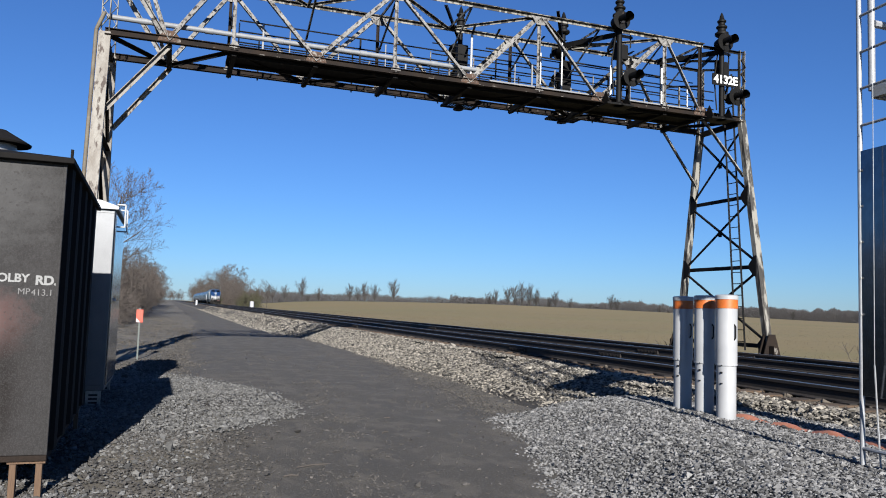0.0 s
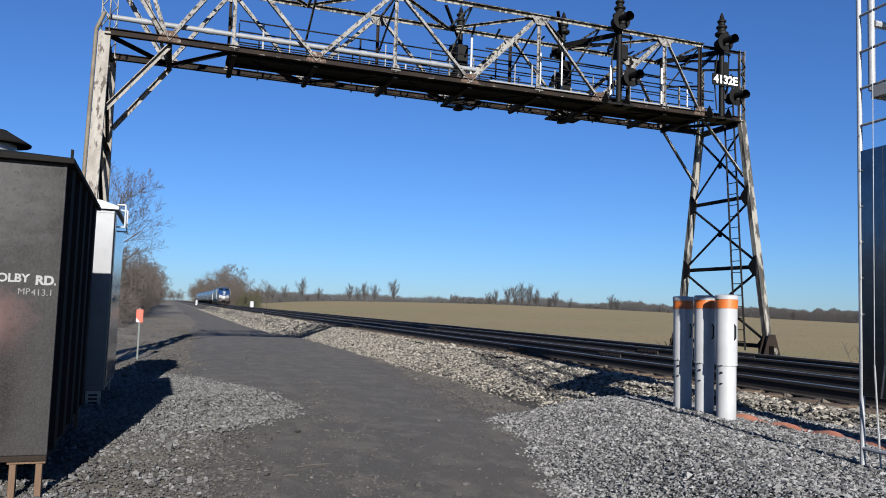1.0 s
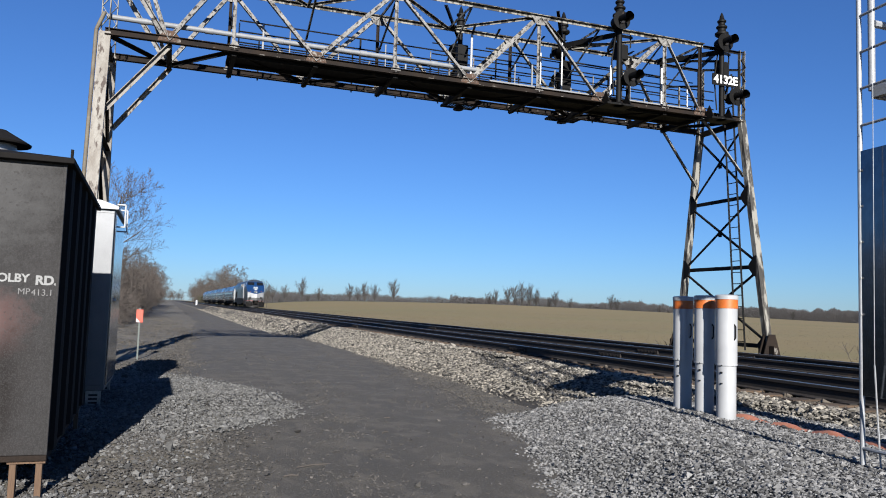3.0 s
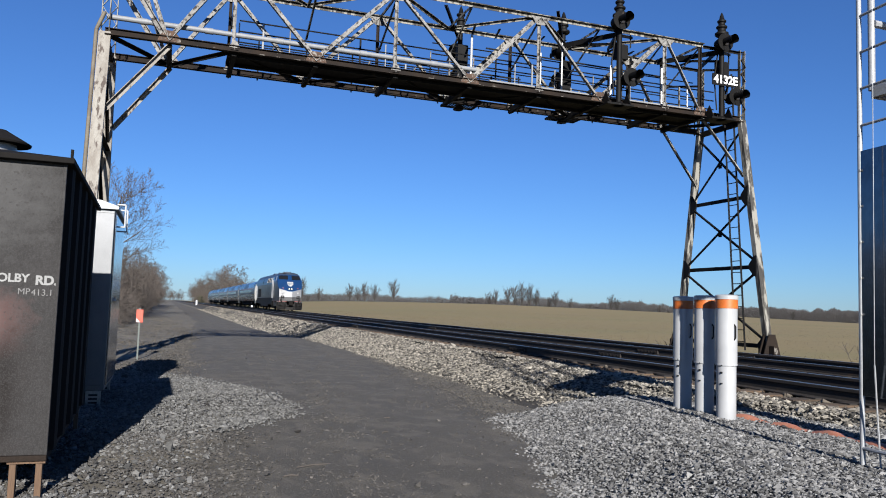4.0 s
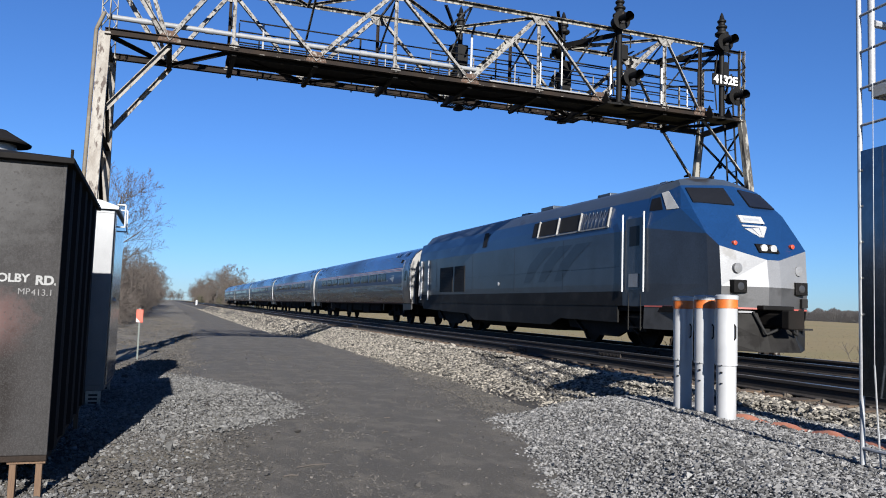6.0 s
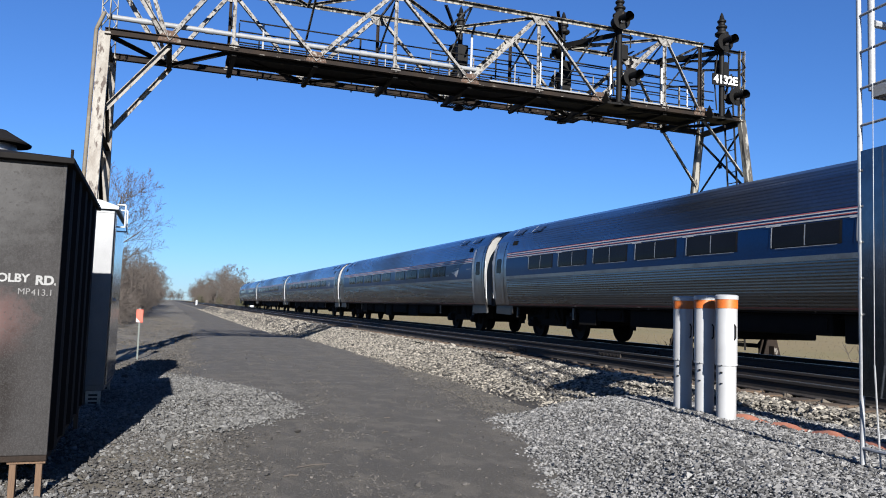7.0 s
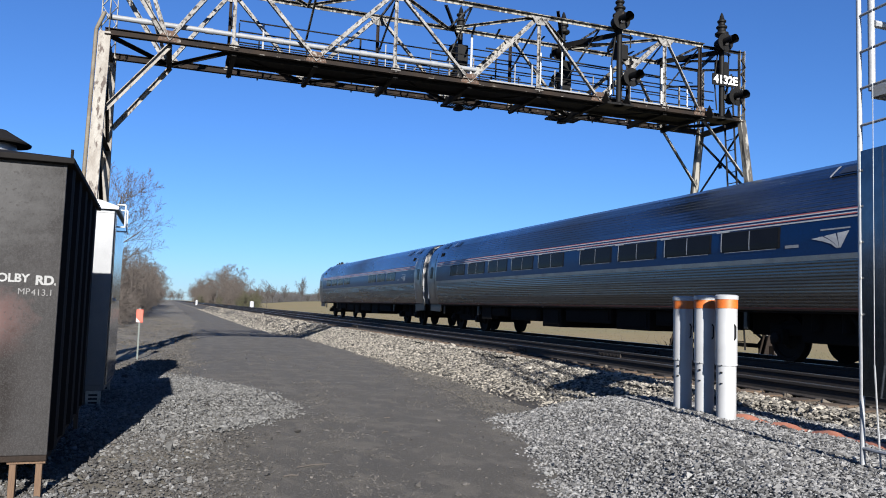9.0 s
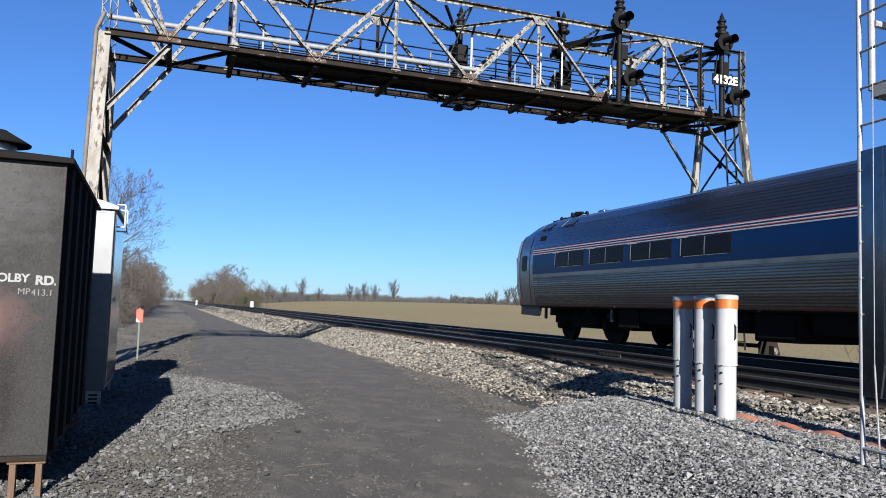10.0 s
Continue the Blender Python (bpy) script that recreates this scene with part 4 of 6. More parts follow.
def basket(x, y, z):
    t = thing("service_basket", "small black grated service basket under the bridge", "platform", "service baskets", pose(x, y, z))
    for i in range(12):
        part("slat", Build().span((-0.45 + i * 0.08, -0.3, 0), (-0.42 + i * 0.08, 0.3, 0.03)), "steel_black", t)
    part("frame", Build().span((-0.5, -0.32, -0.02), (0.5, -0.29, 0.04)).span((-0.5, 0.29, -0.02), (0.5, 0.32, 0.04)).span((-0.5, -0.32, -0.02), (-0.47, 0.32, 0.04)).span((0.47, -0.32, -0.02), (0.5, 0.32, 0.04))
         .beam((-0.3, -0.3, 0), (-0.3, -0.45, 0.35), 0.03, 0.05).beam((0.3, -0.3, 0), (0.3, -0.45, 0.35), 0.03, 0.05).lathe((0, 0, -0.07), [(0.12, 0), (0.12, 0.05)], 12), "steel_black", t)


basket(7.75, 20.75, 6.80)
basket(11.2, 20.75, 6.80)


def number_sign():
    t = thing("number_sign", "bold white milepost numbers on a black board of the bridge", "sign", at=pose(15.05, 18.03, 7.78, 90, 0, 0))
    part("board", Build().span((-0.47, -0.17, -0.03), (0.47, 0.17, -0.006)), "signal", t, "black board")
    lettering("numbers", "4132E", 0.34, pose(0, 0.0, 0.0), "sign_white", t, 0.004, 0.011)


number_sign()
# ---- trackside things ----
def mirror(side):
    """A half outline of (x, z) from the foot to the ridge, made whole."""
    return [(-x, z) for x, z in side] + [(x, z) for x, z in reversed(side) if x > 1e-6]


def relay_shed():
    t = thing("relay_shed", "weathered dark galvanised relay shed with faded painted letters on timber feet", "shed", at=pose(-0.85, 6.86, 0, 0, 0, 1.2) @ pose(0.865, -6.86, 0))
    x0, x1, y0, y1, z0, z1 = -2.55, -0.865, 6.86, 10.30, -0.43, 1.90
    part("front_wall", Build().span((x0, y0, z0), (x1, y0 + 0.05, z1)), "shed", t, "dull grey sheet front with drips", bevel=0.006)
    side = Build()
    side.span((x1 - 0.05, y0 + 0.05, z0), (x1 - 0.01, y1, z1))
    part("side_wall", side, "shed_side", t, "ribbed side with its shade painted in")
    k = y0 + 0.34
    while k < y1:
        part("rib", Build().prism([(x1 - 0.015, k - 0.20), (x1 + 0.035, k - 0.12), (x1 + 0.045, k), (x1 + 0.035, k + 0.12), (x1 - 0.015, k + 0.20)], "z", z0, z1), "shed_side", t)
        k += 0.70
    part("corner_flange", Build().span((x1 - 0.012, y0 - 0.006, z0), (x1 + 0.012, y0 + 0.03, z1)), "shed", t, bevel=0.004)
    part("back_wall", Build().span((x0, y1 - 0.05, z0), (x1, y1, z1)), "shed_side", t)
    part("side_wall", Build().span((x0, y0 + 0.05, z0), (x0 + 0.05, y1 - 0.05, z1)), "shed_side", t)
    part("floor_frame", Build().span((x0 - 0.02, y0 - 0.02, z0 - 0.045), (x1 + 0.012, y1, z0)), "steel_dark", t, "rusty floor frame", bevel=0.006)
    roof = Build().loft([[(x0 - 0.06, y0 - 0.07, z1), (x1 + 0.07, y0 - 0.07, z1), (x1 + 0.07, y1 + 0.06, z1), (x0 - 0.06, y1 + 0.06, z1)],
                         [(x0 - 0.06, y0 - 0.07, z1 + 0.045), (x1 + 0.07, y0 - 0.07, z1 + 0.045), (x1 + 0.07, y1 + 0.06, z1 + 0.045), (x0 - 0.06, y1 + 0.06, z1 + 0.045)],
                         [(x0 + 0.75, y0 + 0.65, z1 + 0.19), (x1 - 0.75, y0 + 0.65, z1 + 0.19), (x1 - 0.75, y1 - 0.65, z1 + 0.19), (x0 + 0.75, y1 - 0.65, z1 + 0.19)]], True, True)
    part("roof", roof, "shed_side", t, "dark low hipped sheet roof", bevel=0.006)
    part("lifting_eye", Build().tube((x1 + 0.045, y0 - 0.03, z1 + 0.04), (x1 + 0.045, y0 - 0.03, z1 + 0.12), 0.012, n=8), "steel_black", t)
    v = part("roof_vent", Build().lathe((-1.48, 7.55, 2.03), [(0.15, 0.0), (0.15, 0.10)], 18), "galv", t, "", True)
    part("vent_cap", Build().lathe((-1.48, 7.55, 2.13), [(0.26, 0.0), (0.265, 0.015), (0.06, 0.13), (0.01, 0.14)], 20), "shed_side", v, "dark conical cap", True)
    for x in (-2.35, -1.74, -1.09, -0.905):
        for y in (y0 + 0.04, y1 - 0.12):
            part("foot", Build().span((x - 0.024, y - 0.03, -0.80), (x + 0.024, y + 0.06, z0 - 0.045)), "wood", t, "reddish timber foot", bevel=0.005)
    part("foot_rail", Build().span((-1.13, y0 + 0.0, z0 - 0.065), (-0.86, y0 + 0.08, z0 - 0.046)), "wood", t)
    # hand-painted lettering
    for text, x, z, size, paint, bold in (("COLBY", -1.068, 0.958, 0.092, "paint", 0.0028), ("RD.", -0.868, 0.945, 0.100, "paint", 0.0042), ("MP", -1.055, 0.853, 0.070, "faint", 0.0), ("413.1", -0.890, 0.848, 0.072, "faint", 0.0)):
        lettering("word", text, size, pose(x, y0 - 0.001, z, 90, 0, 0), paint, t, 0.0012, bold, "RIGHT")


def instrument_cabinet():
    t = thing("instrument_cabinet", "tall bare aluminium signal cabinet on a slotted base", "cabinet")
    x0, x1, y0, y1, z0, z1 = -1.70, -0.81, 12.2, 14.3, -0.52, 2.12
    part("body", Build().span((x0, y0, z0), (x1, y1, z1)), "alu", t, bevel=0.012)
    part("door", Build().span((x0 + 0.05, y0 - 0.025, z0 + 0.08), (x1 - 0.002, y0, z1 - 0.05)), "alu", t, "plain flush door", bevel=0.008)
    part("side_door", Build().span((x1, y0 + 0.06, z0 + 0.08), (x1 + 0.022, y1 - 0.06, z1 - 0.06)), "alu_gloss", t, "glossy side door", bevel=0.008)
    part("top", Build().prism([(x0 - 0.05, z1), (x1 + 0.05, z1), (x1 + 0.05, z1 + 0.05), (x1 - 0.2, z1 + 0.13), (x0 + 0.2, z1 + 0.13), (x0 - 0.05, z1 + 0.05)], "y", y0 - 0.06, y1 + 0.05), "zinc", t, "pale sloped top", bevel=0.008)
    for x in (x0 + 0.12, x1 - 0.14):
        for y in (y0 + 0.06, y1 - 0.1):
            lg = part("base_leg", Build().span((x - 0.10, y - 0.04, -0.80), (x + 0.10, y + 0.04, z0)), "galv", t)
            for k in range(4):
                part("slot", Build().span((x - 0.06, y - 0.045, -0.76 + k * 0.055), (x + 0.06, y - 0.041, -0.735 + k * 0.055)), "black", lg)
    for k, y in enumerate((y0 + 0.35, y0 + 0.95)):
        b = Build()
        x, z = x1 + 0.06, z1 - 0.02 - 0.02 * k
        b.tube((x1, y, z + 0.14), (x + 0.06, y, z + 0.14), 0.012, n=6).tube((x + 0.06, y, z + 0.14), (x + 0.06, y, z - 0.20), 0.012, n=6).tube((x + 0.06, y, z - 0.20), (x1, y, z - 0.20), 0.012, n=6)
        part("grab_handle", b, "white_stripe", t, "bent tube handle")
    part("latch", Build().span((x1 + 0.02, y0 + 0.5, 0.78), (x1 + 0.05, y0 + 0.62, 0.83)), "bright", t)


def marker_post():
    t = thing("marker_post", "orange-red reflector board on a thin grey-green post", "marker post", at=pose(-0.69, 21.8, -0.74))
    part("post", Build().prism([(-0.021, -0.012), (0.021, -0.012), (0.021, 0.012), (0.014, 0.012), (0.010, -0.002), (-0.010, -0.002), (-0.014, 0.012), (-0.021, 0.012)], "z", -0.2, 1.32), "post_green", t)
    part("board", Build().span((-0.085, -0.03, 0.94), (0.085, -0.014, 1.28)), "red", t, "orange-red reflective board", bevel=0.004)
    part("white_corner", Build().prism([(-0.08, 0.945), (0.02, 0.945), (-0.08, 1.06)], "y", -0.036, -0.031), "white_stripe", t)
    part("clamp", Build().tube((0.03, -0.02, 1.33), (0.10, -0.02, 1.36), 0.02, n=8), "signal", t)


def cable_pipe(x, y, z, h, label, r=0.107):
    t = thing("cable_pipe", label, "pipe", "white cable pipes", pose(x, y, z))
    part("lower_pipe", Build().lathe((0, 0, 0), [(r, -0.35), (r, h * 0.62)], 40), "pvc", t, "", True)
    part("upper_pipe", Build().lathe((0, 0, 0), [(r + 0.010, h * 0.43), (r + 0.010, h - 0.14), (r + 0.002, h - 0.14)], 40), "pvc", t, "", True)
    part("band", Build().lathe((0, 0, 0), [(r + 0.015, h - 0.155), (r + 0.015, h - 0.055)], 40), "orange", t, "bright orange band", True)
    part("lid", Build().lathe((0, 0, 0), [(r + 0.02, h - 0.055), (r + 0.02, h - 0.015), (r + 0.005, h - 0.004), (r * 0.5, h)], 40), "pvc", t, "domed lid", True)
    part("handle", Build().tube((0.01, -r, h - 0.33), (0.012, -r - 0.03, h - 0.36), 0.008, n=6).tube((0.012, -r - 0.03, h - 0.36), (0.012, -r - 0.03, h - 0.48), 0.008, n=6).tube((0.012, -r - 0.03, h - 0.48), (0.01, -r, h - 0.51), 0.008, n=6), "black", t, "small black pull handle")
    for dz, s in ((0.40, 0.014), (0.52, 0.02), (0.60, 0.012)):
        part("latch", Build().box((-r * 0.97, -0.045, dz), (0.016, 0.018, s)), "black", t)
    part("seam", Build().lathe((0, 0, 0), [(r + 0.0125, h * 0.43), (r + 0.0125, h * 0.43 + 0.02)], 40), "pvc", t, "", True)
    return t


relay_shed()
instrument_cabinet()
marker_post()
cable_pipe(5.934, 7.082, -0.30, 1.390, "sunlit white plastic cable pipe with orange band in gravel")
cable_pipe(5.945, 7.467, -0.304, 1.388, "white plastic cable pipe with orange band between two others")
cable_pipe(5.980, 7.915, -0.291, 1.367, "white plastic cable pipe with orange band, half shaded by its neighbours")


def orange_duct():
    t = thing("cable_duct", "flexible orange cable duct half buried in gravel", "duct")
    pts = [Vector((6.15, 7.15, pad_z(6.15, 7.15))) + Vector((0, 0, -0.02))]
    for k in range(1, 22):
        f = k / 21
        x, y = 6.15 + 0.12 * f + 0.06 * math.sin(5 * f), 7.15 - 2.9 * f
        pts.append(Vector((x, y, pad_z(x, y) - 0.022 + 0.022 * math.sin(34 * f))))
    b = Build()
    rows = []
    for i, p in enumerate(pts):
        for q in (0.0, 0.5):
            if i == len(pts) - 1 and q:
                continue
            c = p.lerp(pts[min(i + 1, len(pts) - 1)], q)
            r = 0.056 if q == 0 else 0.063
            rows.append([(c.x + r * math.cos(a), c.y, c.z + r * math.sin(a)) for a in np.linspace(0, 2 * math.pi, 11)[:-1]])
    b.loft(rows, True, True)
    part("duct", b, "orange_duct", t, "", True)


orange_duct()


def signal_ladder():
    """A ladder up a new mast: rails, rungs, a climbing shield and a landing."""
    t = thing("signal_ladder", "galvanised mast ladder with dark climbing shield and landing", "ladder")
    a = Vector((5.215, 4.65, -0.34))
    d = Vector((-0.10, -0.995, 0)).normalized()          # from rail to rail
    n = Vector((d.y, -d.x, 0))
    b = a + d * 0.62
    for p in (a, b):
        part("rail", Build().tube((p.x, p.y, -0.42), (p.x, p.y, 5.2), 0.020, n=12), "zinc", t, "", True)
    z = 0.285
    while z < 5.1:
        if not 0.2 < z < 2.15:
            part("rung", Build().tube(a + Vector((0, 0, z + 0.34)), b + Vector((0, 0, z + 0.34)), 0.012, n=8), "zinc", t)
        z += 0.305
    s0, s1 = a + d * 0.012 + n * 0.004, b + d * 0.05 + n * 0.004
    part("shield", Build().beam((s0.x, s0.y, 1.23), (s1.x, s1.y, 1.23), 0.012, 1.96), "shield", t, "dark glossy sheet climbing shield", False, 0.003)
    for k in range(6):
        zz = 0.55 + k * 0.29
        part("bolt", Build().lathe((a.x - 0.014, a.y - 0.012, zz + 0.34), [(0.011, 0.0), (0.011, -0.014)], 8, "x"), "bright", t)
    c = a + d * 0.17 + n * 0.06
    part("cable", Build().tube((c.x, c.y - 0.02, 0.5), (c.x + 0.01, c.y - 0.03, 5.2), 0.003, n=6).tube((c.x, c.y - 0.02, 0.5), (c.x + 0.05, c.y, 0.05), 0.007, n=6).tube((c.x + 0.05, c.y, 0.05), (c.x + 0.08, c.y, -0.35), 0.008, n=6), "zinc", t, "thin steel cable with chain end")
    part("landing_frame", Build().beam((a.x + 0.09, a.y - 0.06, 2.70), (a.x + 0.09, a.y - 1.1, 2.70), 0.05, 0.10).beam((a.x + 1.15, a.y, 2.70), (a.x + 1.15, a.y - 1.1, 2.70), 0.05, 0.11)
         .beam((a.x + 0.09, a.y - 0.06, 2.70), (a.x + 1.15, a.y - 0.06, 2.70), 0.05, 0.10).beam((a.x, a.y - 1.1, 2.70), (a.x + 1.15, a.y - 1.1, 2.70), 0.05, 0.11), "zinc", t, "landing frame")
    for k in range(15):
        part("landing_slat", Build().span((a.x + 0.08, a.y - 0.05 - 0.073 * k, 2.74), (a.x + 1.15, a.y - 0.085 - 0.073 * k, 2.76)), "zinc", t)
    part("landing_post", Build().tube((a.x + 0.16, a.y + 0.02, 2.74), (a.x + 0.16, a.y + 0.02, 5.2), 0.028, n=10), "zinc", t, "", True)
    for k, (dx, dy) in enumerate(((0.5, 0.0), (0.85, 0.0), (1.15, 0.0), (1.15, -0.6), (1.15, -1.08), (0.1, -1.08))):
        part("guard_post", Build().tube((a.x + dx, a.y + dy, 2.74), (a.x + dx, a.y + dy, 3.85), 0.032, n=8), "zinc", t)
    for z in (3.3, 3.85):
        part("guard_rail", Build().tube((a.x + 0.16, a.y, z), (a.x + 1.15, a.y, z), 0.032, n=8).tube((a.x + 1.15, a.y, z), (a.x + 1.15, a.y - 1.08, z), 0.032, n=8), "zinc", t)
    part("mast", Build().tube((a.x + 0.95, a.y - 0.45, -0.5), (a.x + 0.95, a.y - 0.45, 6.2), 0.15, n=16), "zinc", t, "round galvanised mast", True)
    part("lower_tie", Build().tube(a + Vector((0, 0, 0.18)), b + Vector((0, 0, 0.18)), 0.016, n=8), "zinc", t)
    return t


signal_ladder()


def dry_stick(x, y, length, turn):
    """A dry stick lying on the road."""
    t = thing("stick", "thin dark dry stick lying on the road", "stick", "sticks on the road", pose(x, y, road_z(x, y) + 0.006, 0, 0, turn))
    part("stem", Build().tube((-length / 2, 0, 0), (0, 0.015, 0.006), 0.006, 0.008, 6).tube((0, 0.015, 0.006), (length / 2, 0, 0), 0.008, 0.004, 6), "bark", t)


for row in ((1.42, 7.55, 0.36, 18), (2.62, 9.30, 0.12, 40), (2.95, 10.4, 0.10, 10), (1.0, 6.9, 0.10, 70), (1.15, 7.2, 0.14, 5)):
    dry_stick(*row)


def white_post(x, y, z, h, r, label):
    t = thing("white_post", label, "post", "white line posts", pose(x, y, z))
    part("post", Build().lathe((0, 0, 0), [(r, -0.3), (r, h - 0.1), (r * 0.8, h)], 12), "pvc", t, "", True)
    part("foot", Build().lathe((0, 0, 0), [(r * 1.3, -0.3), (r * 1.3, 0.05)], 12), "signal", t)


def weed(x, y, h, seed):
    """A few dry weed stalks at the field's edge."""
    r = random.Random(seed)
    t = thing("dry_weed", "thin dry weed stalks at the edge of the field", "weed", "dry weeds", pose(x, y, ground_z(x, y)))
    for k in range(4):
        lean, a = r.uniform(0.1, 0.45), r.uniform(0, 6.28)
        tip = Vector((lean * math.cos(a), lean * math.sin(a), r.uniform(0.6, 1.0))) * h
        b = Build().tube((0, 0, -0.05), tip, 0.012, 0.006, 5)
        for q in range(4):
            s = tip * r.uniform(0.4, 0.9)
            b.tube(s, s + Vector((r.uniform(-0.2, 0.2), r.uniform(-0.2, 0.2), r.uniform(0.1, 0.3))) * h, 0.007, 0.004, 4)
        part("stalk", b, "bark", t)


for k, (x, y, h) in enumerate(((19.6, 17.6, 1.1), (20.2, 18.0, 0.8), (15.9, 22.2, 0.75), (16.3, 25.2, 0.6), (16.0, 20.4, 0.5))):
    weed(x, y, h, k)

white_post(15.6, 156.0, -0.75, 1.75, 0.40, "stout white post beside the far track")
white_post(7.0, 212.0, -0.6, 1.5, 0.28, "slim white post beside the near track")
# ---- train ----
SIDE = [(1.44, 1.02), (1.505, 1.30), (1.56, 1.65), (1.59, 2.00), (1.60, 2.30), (1.58, 2.65), (1.53, 2.92), (1.44, 3.20), (1.28, 3.45), (1.03, 3.66), (0.68, 3.80), (0.32, 3.85), (0.0, 3.86)]


def side_x(z):
    for (x0, z0), (x1, z1) in zip(SIDE, SIDE[1:]):
        if z <= z1:
            return x0 + (x1 - x0) * (z - z0) / (z1 - z0)
    return 0.0


def fluted(z0, z1, pitch, depth):
    """A ribbed run of the side between two heights, as (x, z) points."""
    out, n = [], max(1, round((z1 - z0) / pitch))
    for i in range(n):
        for f, d in ((0.0, 0.0), (0.10, depth), (0.35, depth), (0.78, 0.0)):
            z = z0 + (z1 - z0) * (i + f) / n
            out.append((side_x(z) + d, z))
    out.append((side_x(z1), z1))
    return out


def band(z0, z1, proud, n=3):
    return [(side_x(z0 + (z1 - z0) * i / n) + proud, z0 + (z1 - z0) * i / n) for i in range(n + 1)]


def skin(points, y0, y1, sides=(-1, 1), cuts=1):
    b = Build()
    for s in sides:
        b.loft([[(s * x, y0 + (y1 - y0) * k / cuts, z) for x, z in points] for k in range(cuts + 1)])
    return b


def rounded(ya, yb, za, zb, r, proud, side):
    """A patch of the coach side with rounded corners."""
    pts = []
    for yc, zc, a0 in ((yb - r, zb - r, 0), (ya + r, zb - r, 90), (ya + r, za + r, 180), (yb - r, za + r, 270)):
        for k in range(5):
            a = radians(a0 + 22.5 * k)
            pts.append((yc + r * math.cos(a), zc + r * math.sin(a)))
    n = len(pts)
    mid = ((ya + yb) / 2, (za + zb) / 2)
    return Build().add([(side * (side_x(z) + proud), y, z) for y, z in pts + [mid]], [(k, (k + 1) % n, n) for k in range(n)])


def wheelset(y, r, parent, gauge=GAUGE):
    w = part("wheelset", Build().tube((-gauge / 2 - 0.1, y, r), (gauge / 2 + 0.1, y, r), 0.085, n=12), "wheel", parent)
    for s in (-1, 1):
        x = s * (gauge / 2 + 0.036)
        part("wheel", Build().lathe((x, y, r), [(r + 0.028, -0.075 * s), (r + 0.028, -0.045 * s), (r, -0.035 * s), (r - 0.005, 0.07 * s), (r - 0.07, 0.07 * s), (r - 0.09, 0.03 * s), (0.20, 0.02 * s), (0.14, 0.08 * s)], 32, "x"), "wheel", w, "", True)
    return w


def bogie(y, parent, base=2.6, r=0.457):
    b = part("bogie", Build().span((-0.95, y - base / 2 - 0.35, 0.52), (-0.78, y + base / 2 + 0.35, 0.74)).span((0.78, y - base / 2 - 0.35, 0.52), (0.95, y + base / 2 + 0.35, 0.74))
             .span((-1.02, y - 0.75, 0.40), (1.02, y + 0.75, 0.97)), "under", parent, "black bogie frame", bevel=0.02)
    for dy in (-base / 2, base / 2):
        wheelset(y + dy, r, b)
        for s in (-1, 1):
            part("axle_box", Build().span((s * 0.93, y + dy - 0.16, 0.34), (s * 1.12, y + dy + 0.16, 0.64)), "under", b, bevel=0.02)
    for s in (-1, 1):
        for dy in (-0.35, 0.35):
            part("spring", Build().tube((s * 1.02, y + dy, 0.62), (s * 1.02, y + dy, 0.98), 0.12, n=12), "under", b)
        part("damper", Build().tube((s * 1.18, y - 0.9, 0.5), (s * 1.22, y - 0.55, 1.0), 0.045, n=8), "under", b, "greasy damper")
        part("brake_disc", Build().lathe((s * 1.10, y + base / 2, r), [(0.10, 0), (0.10, 0.05 * s)], 14, "x"), "plow", b)
    return b


LEN = 26.0


